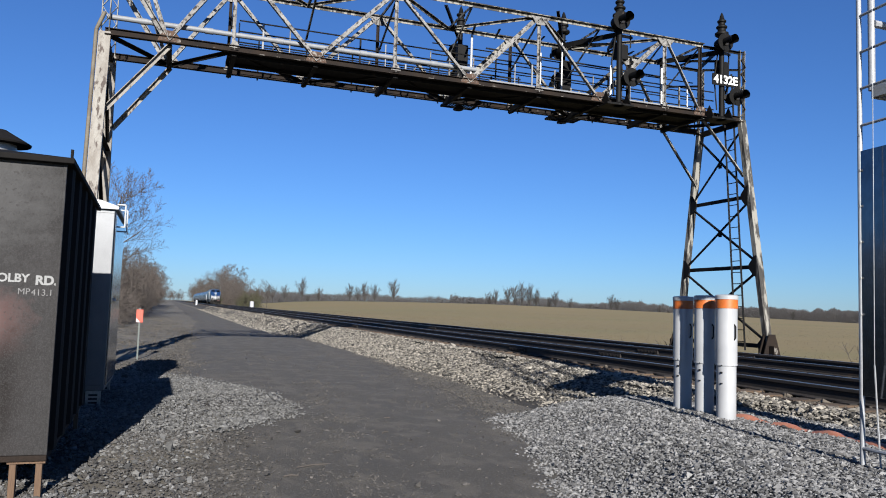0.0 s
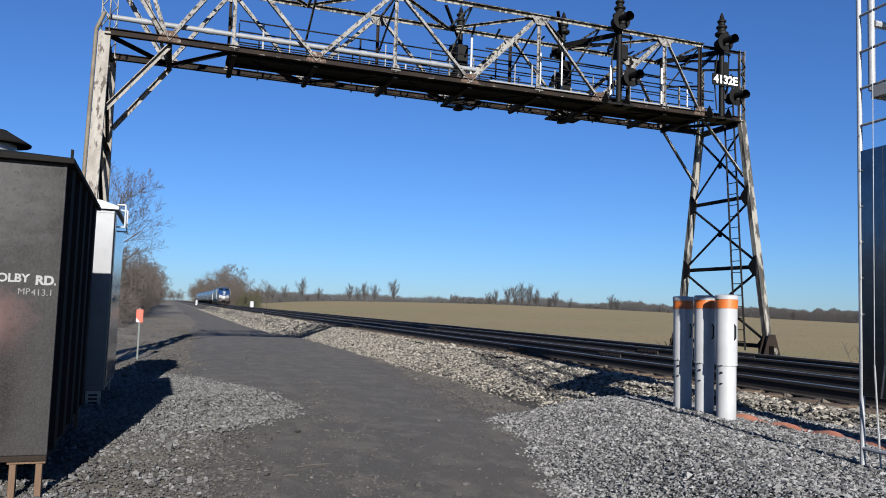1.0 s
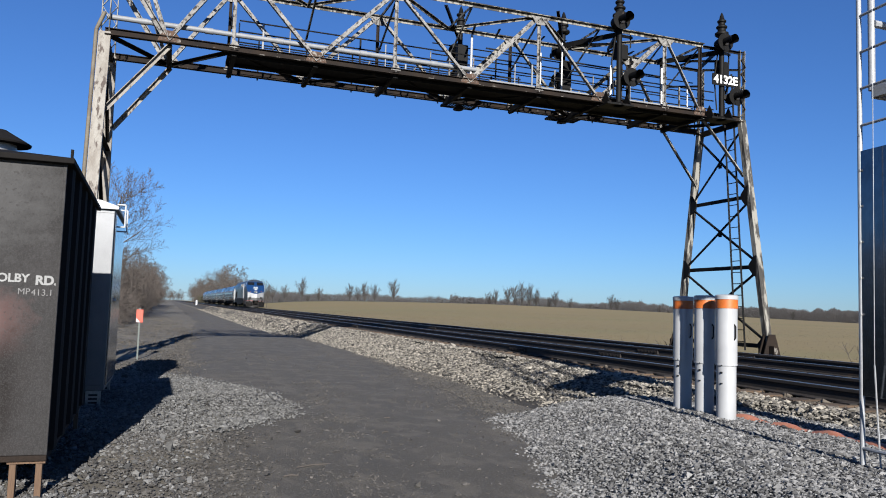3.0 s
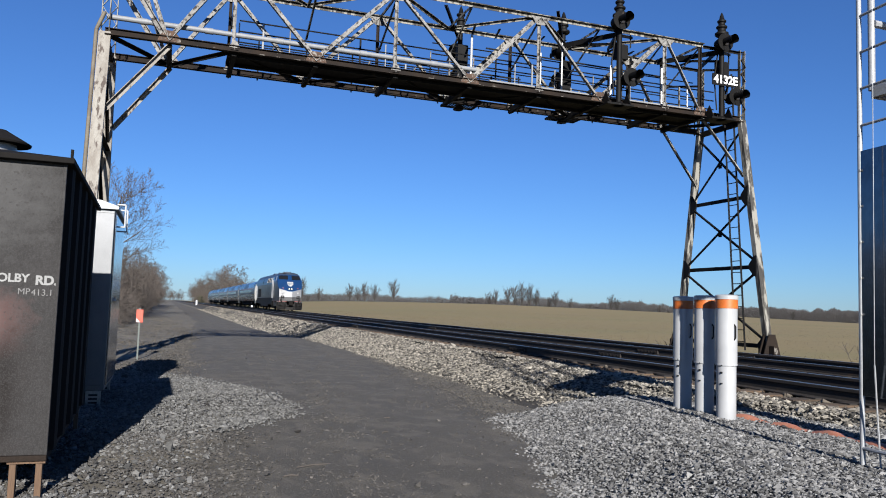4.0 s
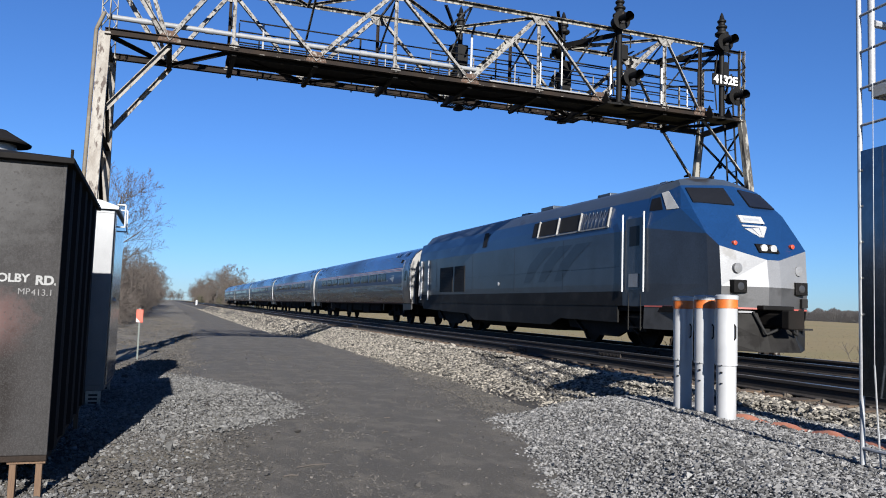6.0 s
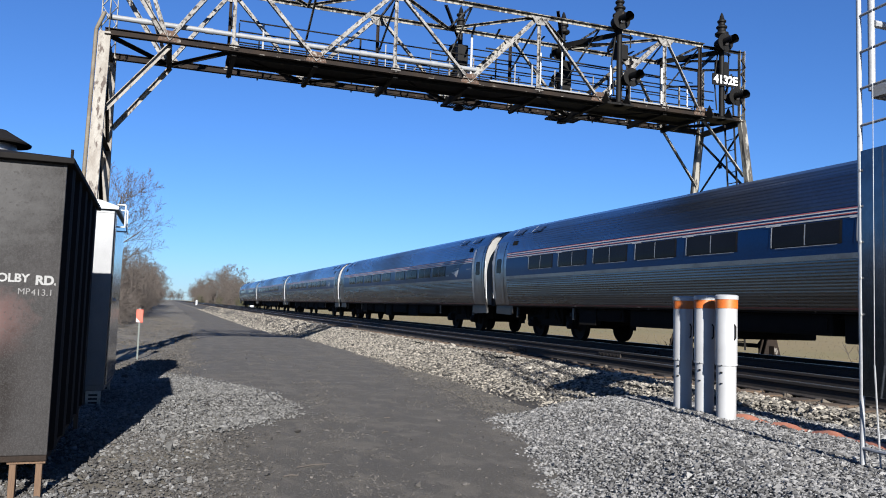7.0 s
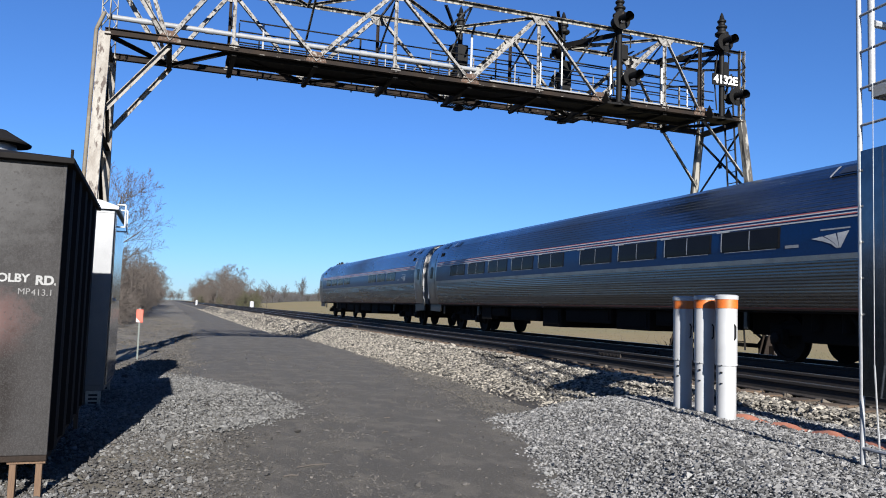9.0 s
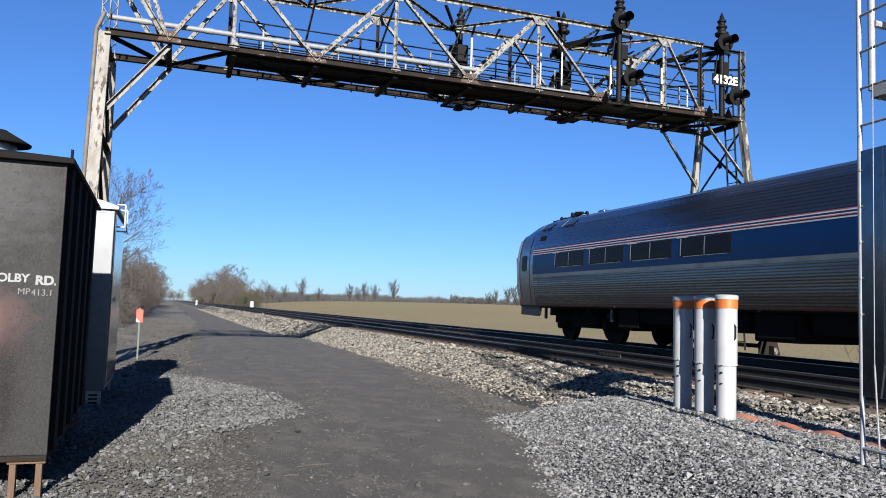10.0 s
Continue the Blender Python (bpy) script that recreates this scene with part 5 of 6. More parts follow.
def coach(label, tail=False, windows=9):
    """A tubular stainless coach. Its front is at y = 0 and its rear at y = 26."""
    t = thing("passenger_coach", label, "passenger coach", "coaches of the train")
    a, b = 0.46, LEN - 0.46
    for q in (-1, 1):
        part("lower_side", skin(fluted(1.02, 1.91, 0.060, 0.0032), a + 1.1, b - 1.1, (q,)), "stainless", t, "ribbed stainless lower side")
        for ya in (a, b - 1.12):
            part("door_panel", skin(band(1.02, 2.94, 0.003, 14), ya, ya + 1.12, (q,)), "stainless_door", t, "smooth stainless vestibule panel")
        part("window_band", skin(band(2.00, 2.61, 0.006, 6), a + 1.1, b - 1.1, (q,), 2), "blue", t, "deep blue window band", True)
        part("belt_strip", skin(band(1.905, 2.00, 0.008, 2), a + 1.1, b - 1.1, (q,)), "stainless_door", t, "smooth stainless strip under the windows")
        for z0, z1, paint, says in ((2.615, 2.642, "white_stripe", ""), (2.668, 2.686, "red_stripe", "thin red line over the windows"), (2.686, 2.704, "white_stripe", ""),
                                    (2.742, 2.764, "white_stripe", ""), (2.764, 2.784, "red_stripe", "thin red line over the windows")):
            part("red_line" if says else "white_line", skin(band(z0, z1, 0.012, 1), a + 1.1, b - 1.1, (q,)), paint, t, says)
        part("sill_line", skin(band(1.025, 1.06, 0.012, 1), a + 1.1, b - 1.1, (q,)), "sill_red", t, "dull red sill line")
        part("blue_line", skin(band(2.61, 2.80, 0.007, 3), a + 1.1, b - 1.1, (q,)), "blue", t)
    part("roof", skin(fluted(2.80, 3.62, 0.075, 0.008) + [(x, z) for x, z in SIDE if z > 3.63], a + 1.1, b - 1.1, cuts=3), "roof_sky_steel", t, "ribbed roof streaked with soot, sky reflection painted in blue")
    for y, s in ((a, 1), (b, -1)):
        end_k = 0.70 if tail and s < 0 else 0.95
        cr = Build()
        for q in (-1, 1):
            cr.loft([[(q * x, y + s * 1.12 * e, 2.925 + (z - 2.925) * k) for x, z in band(2.925, 3.62, 0.004, 6) + [(x, z) for x, z in SIDE if z > 3.63]]
                     for e, k in ((e, 1 - (1 - end_k) * w) for e, w in ((0.0, 1.0), (0.12, 0.67), (0.35, 0.33), (0.65, 0.12), (1.0, 0.0)))])
        part("roof_crown", cr, "roof_sky_steel", t, "roof end curving down", True)
    body = mirror(SIDE)

    def low(z, k):
        return z if z < 2.925 else 2.925 + (z - 2.925) * k

    inner = [(x * 0.975, min(z, 2.925 + (z - 2.925) * 0.66) if z > 2.925 else z) for x, z in body]
    part("core", Build().prism(inner, "y", a + 0.02, b - 0.02), "under", t)
    part("underfloor", Build().span((-1.40, a, 0.96), (1.40, b, 1.035)).span((-1.46, a, 1.00), (1.46, b, 1.03)), "steel_dark", t, "rusty sill")
    # ends: flat bulkheads with bright rims and rubber-framed diaphragms
    for y, s in ((a, -1), (b, 1)):
        k_end = 0.70 if tail and s > 0 else 0.95
        rim = Build()
        rim.loft([[(x * k, y + s * e, 1.02 + (low(z, k_end) - 1.02) * k) for x, z in body] for k, e in ((1.0, 0.0), (1.006, 0.03), (0.99, 0.06))])
        part("end_rim", rim, "stainless", t, "curved stainless end rim", True)
        part("bulkhead", Build().prism([(x * 0.99, 1.02 + (low(z, k_end) - 1.02) * 0.99) for x, z in body], "y", y + s * 0.05 - 0.01, y + s * 0.05 + 0.01), "end_paint" if not (tail and s > 0) else "stainless", t, "pale painted end wall")
        arch = [(1.26, 0.98), (1.26, 2.0), (1.20, 2.45), (1.05, 2.85), (0.78, 3.12), (0.40, 3.26), (0.0, 3.30)]
        part("gangway", Build().prism(mirror(arch), "y", min(y + s * 0.05, y + s * 0.36), max(y + s * 0.05, y + s * 0.36)), "black", t, "black rubber gangway")
        for q in (-1, 1):
            part("grab_rail", Build().tube((q * 1.50, y + s * 0.13, 1.25), (q * 1.57, y + s * 0.13, 2.6), 0.022, n=8), "white_stripe", t)
        part("coupler", Build().span((-0.12, min(y, y + s * 0.46), 0.72), (0.12, max(y, y + s * 0.46), 0.98)), "under", t)
        for q in (-1, 1):
            yc = y - s * 0.52
            dr = part("vestibule_door", skin(band(1.06, 3.22, 0.016, 16), yc - 0.34, yc + 0.34, (q,)), "stainless_door", t, "smooth stainless vestibule door", True)
            part("door_window", rounded(yc - 0.19, yc + 0.19, 2.12, 2.62, 0.08, 0.024, q), "glass", dr, "dark window with rounded corners")
            for k in ((0.92, 1.02) if s < 0 else (0.14, 0.05)):
                part("door_rail", skin(band(1.22, 3.16, 0.035, 12), y - s * k - 0.03, y - s * k + 0.03, (q,)), "bright", dr, "bright curved grab rail")
            sk = [(y, 1.03), (y + s * 0.02, 0.72), (y - s * 1.18, 0.69), (y - s * 1.30, 0.74), (y - s * 1.36, 1.03)]
            part("step_skirt", Build().prism(sk, "x", min(q * 1.36, q * 1.425), max(q * 1.36, q * 1.437)), "skirt", t, "dull grey step skirt")
        for q in (-1, 1):
            part("vent_panel", skin(band(3.05, 3.20, 0.02, 2), y - s * 1.55 - 0.17, y - s * 1.55 + 0.17, (q,)), "under", t, "small dark vent over the stripe")
        part("hose", Build().tube((0.5, y + s * 0.2, 0.95), (0.42, y + s * 0.28, 0.55), 0.03, n=8).tube((0.42, y + s * 0.28, 0.55), (0.3, y + s * 0.25, 0.85), 0.03, n=8), "black", t)
    # windows in pairs with pale posts
    for i in range(windows):
        y0 = 4.62 + 1.96 * i + (0.62 + 0.04 * (i - 4) if i > 3 else 0.0) + (0.25 if tail else 0.0)
        if tail and 3 <= i <= 4:
            continue
        for s in (-1, 1):
            w = part("window", skin(band(2.175, 2.592, 0.010, 6), y0 - 0.05, y0 + 1.61, (s,)), "black", t)
            part("pane", skin(band(2.195, 2.575, 0.016, 6), y0, y0 + 0.75, (s,)), "glass", w, "", True)
            part("pane", skin(band(2.195, 2.575, 0.016, 6), y0 + 0.80, y0 + 1.56, (s,)), "glass", w, "", True)
            part("window_post", skin(band(2.19, 2.585, 0.020, 6), y0 + 1.575, y0 + 1.605, (s,)), "bright", w)
            part("divider", skin(band(2.195, 2.575, 0.018, 6), y0 + 0.760, y0 + 0.788, (s,)), "cap", w)
            part("drip_rail", skin(band(2.595, 2.612, 0.02, 1), y0 + 1.35, y0 + 1.75, (s,)), "white_stripe", w)
            part("glazing_bead", skin(band(2.163, 2.175, 0.018, 1), y0 + 0.05, y0 + 1.5, (s,)), "cap", w)
    # logo of three plain sweeping bars and two bars of small writing
    for q in (-1,):
        lg = part("logo", skin(band(2.425, 2.452, 0.011, 1), 2.98, 3.62, (q,)), "cap", t, "plain white bar of small writing")
        for k in range(3):
            bar, rows = Build(), []
            for f in (0.0, 0.3, 0.6, 1.0):
                pair = []
                for u in (k / 3 + 0.018, (k + 1) / 3 - 0.018):
                    yt, zt = 3.84 - 0.86 * u, 2.29 + 0.10 * u
                    z = zt + (2.10 - zt) * f
                    pair.append((-(side_x(z) + 0.012), yt + (3.28 - 0.10 * u - yt) * (1 - (1 - f) ** (1.0 + 0.8 * (1 - u))), z))
                rows.append(pair)
            bar.loft(rows)
            part("logo_stroke", bar, "white_stripe", lg)
        part("writing_bar", skin(band(2.37, 2.39, 0.011, 1), 1.72, 2.15, (q,)), "cap", t)
        part("number_bar", skin(band(2.16, 2.215, 0.011, 1), 4.12, 4.45, (q,)), "cap", t)
    # roof vents
    for y in (1.9, 3.3, 22.7, 24.1):
        v = part("roof_hatch", skin(band(3.42, 3.64, 0.03, 3), y - 0.32, y + 0.32, (-1,)), "roof_sky_steel", t, "raised roof hatch")
        part("hatch_edge", skin(band(3.42, 3.64, 0.036, 3), y + 0.32, y + 0.37, (-1,)), "bright", v, "pale worn hatch edge")
        part("hatch_grille", skin(band(3.46, 3.60, 0.036, 2), y - 0.26, y + 0.20, (-1,)), "loco_grey", v)
    if tail:
        for y in (24.9, 24.1, 22.6):
            part("roof_pod", Build().box((0.0, y, 3.90), (0.5, 0.35, 0.14)), "roof_sky_steel", t, "", False, 0.02)
        part("antenna_rail", Build().tube((-0.55, 22.9, 3.90), (-0.55, 25.1, 3.82), 0.018, n=6).tube((-0.55, 25.1, 3.82), (-0.55, 25.1, 3.6), 0.018, n=6).tube((-0.55, 22.9, 3.90), (-0.55, 22.9, 3.7), 0.018, n=6), "under", t, "dark roof rail")
        for y, h in ((23.0, 0.05), (23.9, 0.10), (24.6, 0.03)):
            part("antenna", Build().lathe((-0.5, y, 3.86), [(0.06, 0), (0.06, h), (0.035, h + 0.05)], 10), "under", t, "stubby dark antenna")
        part("horn", Build().tube((-0.3, 23.6, 3.98), (-0.3, 24.0, 3.98), 0.05, 0.09, n=10), "under", t)
    # running gear and equipment boxes
    bogie(3.9, t), bogie(LEN - 3.9, t)
    rng = random.Random(4 + windows + tail)
    for y0, ln, dz in ((6.6, 2.4, 0.58), (9.25, 1.5, 0.44), (11.0, 2.5, 0.56), (13.8, 1.2, 0.38), (15.2, 2.2, 0.52), (17.7, 1.6, 0.62)):
        part("equipment_box", Build().span((-1.25, y0, dz), (1.25, y0 + ln, 0.97)), "under", t, "", False, 0.03)
        part("box_cover", Build().span((-1.275, y0 + 0.1, dz + 0.08), (-1.25, y0 + ln - 0.1, 0.88)), "under", t)
    for y in (3.9, LEN - 3.9):
        part("bolster", Build().span((-0.70, y - 2.4, 0.50), (0.70, y + 2.4, 0.965)), "under", t)
    for y in (3.9, LEN - 3.9):
        for d in (-1.3, 1.3):
            part("journal_cap", Build().lathe((-1.12, y + d, 0.457), [(0.11, 0.0), (0.11, -0.05), (0.05, -0.08)], 14, "x"), "wheel", t, "dark bearing cap", True)
        part("brake_cylinder", Build().tube((-1.05, y - 1.75, 0.72), (-1.05, y - 1.35, 0.78), 0.10, n=10), "plow", t, "dull grey brake cylinder")
        for d in (-1.9, 1.9):
            part("step_hanger", Build().span((-1.34, y + d - 0.05, 0.62), (-1.28, y + d + 0.05, 1.0)), "skirt", t)
    part("skirt_plate", Build().span((-1.30, 19.0, 0.50), (-1.22, 19.9, 0.98)), "under", t)
    part("air_pipe", Build().tube((-1.1, 6.2, 0.9), (-1.1, 20.0, 0.9), 0.03, n=6), "under", t)
    return t


L_SIDE = [(1.50, 1.05), (1.52, 1.6), (1.52, 2.97), (1.47, 3.35), (1.36, 3.72), (1.10, 4.05), (0.70, 4.22), (0.0, 4.27)]


def locomotive():
    """Streamlined diesel with a raked nose. Its cab front is at y = 0.3, its rear at y = 20.4."""
    t = thing("locomotive", "blue and silver streamlined diesel locomotive with sloping nose", "locomotive")
    y0, y1 = 2.1, 20.05

    def lskin(pts, a, b, sides=(-1, 1)):
        return skin(pts, a, b, sides)

    part("side_panel", lskin(L_SIDE[:3], y0, y1), "loco_grey", t, "grey lower side panel")
    for s in (-1, 1):
        part("sooty_sill", lskin([(1.502, 1.05), (1.516, 1.42)], y0 + 0.95, y1, (s,)), "soot", t, "soot-stained lower side")
        part("panel_seam", Build().span((s * 1.522, 3.2, 2.05), (s * 1.526, y1 - 0.4, 2.065)), "decal", t)
        for ys in (6.2, 9.6, 13.4, 17.6):
            part("panel_seam", Build().span((s * 1.522, ys, 1.5), (s * 1.526, ys + 0.018, 2.95)), "decal", t)
    part("shoulder", lskin(L_SIDE[2:5], y0, 3.7), "nose_blue", t, "blue upper side")
    part("shoulder", lskin(L_SIDE[2:5], 3.7, y1), "shoulder_blue", t, "dark blue upper side")
    part("roof", lskin(L_SIDE[4:], y0, y1 - 0.5), "loco_roof", t, "sooty roof", True)
    part("roof_end", Build().loft([[(x, y1 - 0.5, z) for x, z in mirror(L_SIDE[2:])], [(x * 0.97, y1, 2.97 + (z - 2.97) * 0.86) for x, z in mirror(L_SIDE[2:])]]), "loco_roof", t)
    part("rear_wall", Build().prism([(x * 0.97, 1.05 + (z - 1.05) * 0.94) for x, z in mirror(L_SIDE)], "y", y1 - 0.03, y1), "under", t)
    part("frame", Build().span((-1.44, 0.55, 0.92), (1.44, y1, 1.06)).span((-1.0, -0.40, 0.92), (1.0, 0.55, 1.06)), "under", t)
    # the nose, in level courses from the sill to the roof
    def course(zc, zk, zs, wf, yf, ws, bow):
        return [(-ws, y0, zs), (-wf * 1.08, yf + 0.55, (zk + zs) / 2), (-wf, yf + 0.24, zk), (-wf * 0.14, yf - bow, zc), (wf * 0.14, yf - bow, zc), (wf, yf + 0.24, zk), (wf * 1.08, yf + 0.55, (zk + zs) / 2), (ws, y0, zs)]
    c0 = course(1.05, 1.05, 1.05, 1.19, -0.53, 1.50, 0.06)
    c1 = course(1.52, 1.52, 1.6, 1.19, -0.55, 1.52, 0.06)
    c2 = course(2.12, 2.40, 2.97, 1.20, -0.49, 1.52, 0.05)
    c3 = course(3.22, 3.28, 3.36, 1.29, 0.30, 1.47, 0.05)
    c4 = course(3.98, 3.94, 3.76, 1.13, 0.98, 1.34, 0.05)
    c5 = course(4.18, 4.14, 4.05, 0.94, 1.30, 1.10, 0.04)
    c6 = [(x * 0.5, max(y, 1.6), 4.26) for x, y, z in c5]
    part("nose_apron", Build().loft([c0[2:6], c1[2:6]]), "apron", t, "dull grey lower nose")
    for q in (slice(0, 3), slice(5, 8)):
        part("nose_skirt", Build().loft([[(x * 0.97, y + 0.10, 0.50) for x, y, z in c0[q]], c0[q]]), "apron", t, "grey skirt below the red line")
    part("nose_face", Build().loft([c1[2:6], c2[2:6]]), "nose_silver", t, "bright silver nose face")
    for q in (slice(0, 2), slice(6, 8)):
        part("nose_cheek", Build().loft([c0[q], c1[q], c2[q]]), "loco_grey", t, "grey nose cheek")
    for q in (slice(1, 3), slice(5, 7)):
        part("nose_corner", Build().loft([c0[q], c1[q], c2[q]]), "loco_grey", t, "grey rounded nose corner")
    part("nose_slope", Build().loft([c2, c3]), "nose_blue", t, "blue sloping nose")
    part("windshield_band", Build().loft([c3, c4]), "nose_blue", t, "blue cab front around the windows")
    part("cab_roof", Build().loft([c4, c5, c6]), "loco_roof", t)

    def on_face(lo, hi, u0, u1, v0, v1, lift):
        """A patch on a course between two fractions along its rim and up it."""
        def at(u, v):
            i = min(6, int(u))
            f = u - i
            p = Vector(lo[i]).lerp(Vector(lo[i + 1]), f)
            q = Vector(hi[i]).lerp(Vector(hi[i + 1]), f)
            r = p.lerp(q, v)
            return r
        pts = [at(u0, v0), at(u1, v0), at(u1, v1), at(u0, v1)]
        n = (pts[1] - pts[0]).cross(pts[3] - pts[0]).normalized()
        if n.y > 0:
            n = -n
        b = Build()
        return b.add([p + n * lift for p in pts] + [p - n * 0.02 for p in pts], [(0, 1, 2, 3), (7, 6, 5, 4), (0, 4, 5, 1), (1, 5, 6, 2), (2, 6, 7, 3), (3, 7, 4, 0)])

    for a, b_ in ((2.07, 2.96), (4.04, 4.93)):
        part("windshield", on_face(c3, c4, a, b_, 0.27, 0.86, 0.035), "glass", t, "dark windshield")
    part("corner_stripe", on_face(c3, c4, 0.62, 0.97, 0.02, 0.98, 0.012), "bright", t, "pale corner mark")
    part("corner_stripe", on_face(c3, c4, 6.03, 6.38, 0.02, 0.98, 0.012), "bright", t)
    for a, b_ in ((0.10, 0.50), (6.50, 6.90)):
        part("cab_side_window", on_face(c3, c4, a, b_, 0.05, 0.8, 0.006), "glass", t)
    def face_y(z, x=0.0):
        """The raked face of the nose at a height, falling back from its ridge."""
        return -0.54 + 0.72 * (z - 2.12) + 0.24 * max(0.0, abs(x) - 0.18)

    def nose_plate(outline, lift):
        pts = [(x, face_y(z) - lift, z) for x, z in outline]
        n = len(pts)
        return Build().add(pts + [(x, y + lift + 0.05, z) for x, y, z in pts], [tuple(range(n)), tuple(range(2 * n - 1, n - 1, -1))] + [(k, (k + 1) % n, n + (k + 1) % n, n + k) for k in range(n)])

    nb = part("number_board", nose_plate([(-0.33, 3.0), (0.33, 3.0), (0.33, 3.18), (-0.33, 3.18)], 0.03), "bright", t, "white number board")
    part("number_bar", nose_plate([(-0.22, 3.06), (0.22, 3.06), (0.22, 3.12), (-0.22, 3.12)], 0.034), "cap", nb)
    lg = part("nose_logo", nose_plate([(-0.34, 2.90), (0.34, 2.90), (0.34, 2.945), (-0.34, 2.945)], 0.012), "bright", t, "plain white logo of fanned strokes")
    for k in range(3):
        u0, u1 = -0.34 + 0.227 * k + 0.012, -0.34 + 0.227 * (k + 1) - 0.012
        part("logo_stroke", nose_plate([(u0 * 0.16 + 0.04, 2.66), (u1 * 0.16 + 0.04, 2.66), (u1, 2.865 + 0.02 * k), (u0, 2.855 + 0.02 * k)], 0.012), "bright", lg)
    hl = part("headlight_box", nose_plate([(-0.28, 2.29), (0.28, 2.29), (0.28, 2.49), (-0.28, 2.49)], 0.04), "signal", t, "black twin headlight box")
    for x in (-0.13, 0.13):
        part("headlight", Build().lathe((x, -0.43, 2.385), [(0.085, 0.06), (0.09, 0.0), (0.03, -0.01)], 16, "y"), "bright", hl, "bright twin headlight", True)
    for x in (-0.80, 0.80):
        part("marker_light", Build().lathe((x, -0.29, 2.48), [(0.05, 0.08), (0.05, 0.0), (0.02, -0.01)], 14, "y"), "red", t, "red marker light", True)
        part("horn_disc", Build().lathe((x * 1.05, -0.43, 1.92), [(0.11, 0.1), (0.11, 0.0), (0.03, -0.012)], 16, "y"), "nose_silver", t, "", True)
        dl = part("ditch_light_box", Build().span((x * 1.05 - 0.17, -0.51, 1.38), (x * 1.05 + 0.17, -0.30, 1.66)), "signal", t, "black recessed ditch light box", False, 0.01)
        part("ditch_light", Build().lathe((x * 1.05, -0.515, 1.52), [(0.085, 0.05), (0.085, 0.0), (0.03, -0.01)], 14, "y"), "cheek", dl, "", True)
        part("step_pocket", Build().span((x * 1.22 - 0.08, -0.46, 1.10), (x * 1.22 + 0.08, -0.26, 1.30)), "black", t)
    part("red_line", Build().loft([[(x * 1.004, y - 0.008, 1.03) for x, y, z in c0], [(x * 1.004, y - 0.008, 1.065) for x, y, z in c0]]), "red_stripe", t, "thin red line round the nose")
    part("anticlimber", Build().span((-0.42, -0.72, 1.02), (0.42, -0.4, 1.12)), "signal", t, bevel=0.02)
    part("coupler", Build().span((-0.14, -1.10, 0.68), (0.14, 0.6, 0.95)).span((-0.22, -1.23, 0.62), (0.2, -1.0, 1.02)), "under", t, "dark front coupler", bevel=0.03)
    plow = Build()
    plow.loft([[(-1.40, 0.00, 0.95), (-0.45, -0.57, 0.95), (-0.30, -0.60, 0.62), (0.30, -0.60, 0.62), (0.45, -0.57, 0.95), (1.40, 0.00, 0.95)],
               [(-1.40, -0.03, 0.45), (-0.5, -0.67, 0.45), (-0.3, -0.71, 0.45), (0.3, -0.71, 0.45), (0.5, -0.67, 0.45), (1.40, -0.03, 0.45)],
               [(-1.32, -0.10, 0.14), (-0.55, -0.77, 0.12), (-0.3, -0.81, 0.12), (0.3, -0.81, 0.12), (0.55, -0.77, 0.12), (1.32, -0.10, 0.14)]])
    pl = part("snow_plow", plow, "plow", t, "grey steel snow plow")
    for s in (-1, 1):
        part("plow_slot", Build().span((s * 0.95 - 0.28, -0.43, 0.60), (s * 0.95 + 0.28, -0.23, 0.64)), "black", pl)
        part("air_hose", Build().tube((s * 0.55, -0.55, 0.98), (s * 0.42, -0.80, 0.5), 0.03, n=8).tube((s * 0.42, -0.80, 0.5), (s * 0.15, -0.87, 0.62), 0.03, n=8), "black", t)
        part("plow_lip", Build().beam((s * 0.5, -0.53, 0.97), (s * 1.36, -0.01, 0.97), 0.10, 0.04), "nose_silver", pl)
    # cab doors with white grab rails, steps
    for s in (-1, 1):
        part("cab_door", Build().span((s * 1.515, 2.14, 1.45), (s * 1.53, 2.89, 3.25)), "loco_grey", t)
        part("door_window", Build().span((s * 1.525, 2.30, 2.55), (s * 1.536, 2.72, 3.05)), "glass", t)
        for y in (2.05, 2.98):
            part("grab_rail", Build().tube((s * 1.57, y, 1.4), (s * 1.57, y, 3.38), 0.022, n=8), "white_stripe", t, "white vertical grab rail")
            part("step_rail", Build().tube((s * 1.5, y + (0.2 if y < 2.5 else -0.2), 0.45), (s * 1.5, y + (0.2 if y < 2.5 else -0.2), 1.36), 0.018, n=8), "plow", t)
        part("door_sill", Build().span((s * 1.53, 2.30, 1.52), (s * 1.55, 2.72, 1.85)), "nose_silver", t)
        for k in range(4):
            part("step", Build().span((s * 1.36, 2.26, 0.5 + 0.26 * k), (s * 1.50, 2.78, 0.53 + 0.26 * k)), "plow", t)
        # air intakes
        for ya, yb in ((14.2, 15.35), (15.55, 17.1)):
            g = part("grille", Build().span((s * 1.515, ya, 1.52), (s * 1.535, yb, 2.55)), "black", t, "black air intake")
            for k in range(8):
                part("louvre", Build().span((s * 1.53, ya + 0.03, 1.6 + 0.115 * k), (s * 1.545, yb - 0.03, 1.62 + 0.115 * k)), "signal", g)
        for y in (3.78, 5.32, 6.65, 7.92):
            part("intake_frame", Build().beam((s * 1.522, y, 3.16), (s * 1.420, y, 3.68), 0.06, 0.03), "end_paint", t, "pale intake frame")
        part("intake_frame", Build().span((min(s * 1.515, s * 1.535), 3.75, 3.13), (max(s * 1.515, s * 1.535), 7.95, 3.17)), "end_paint", t, "pale intake frame")
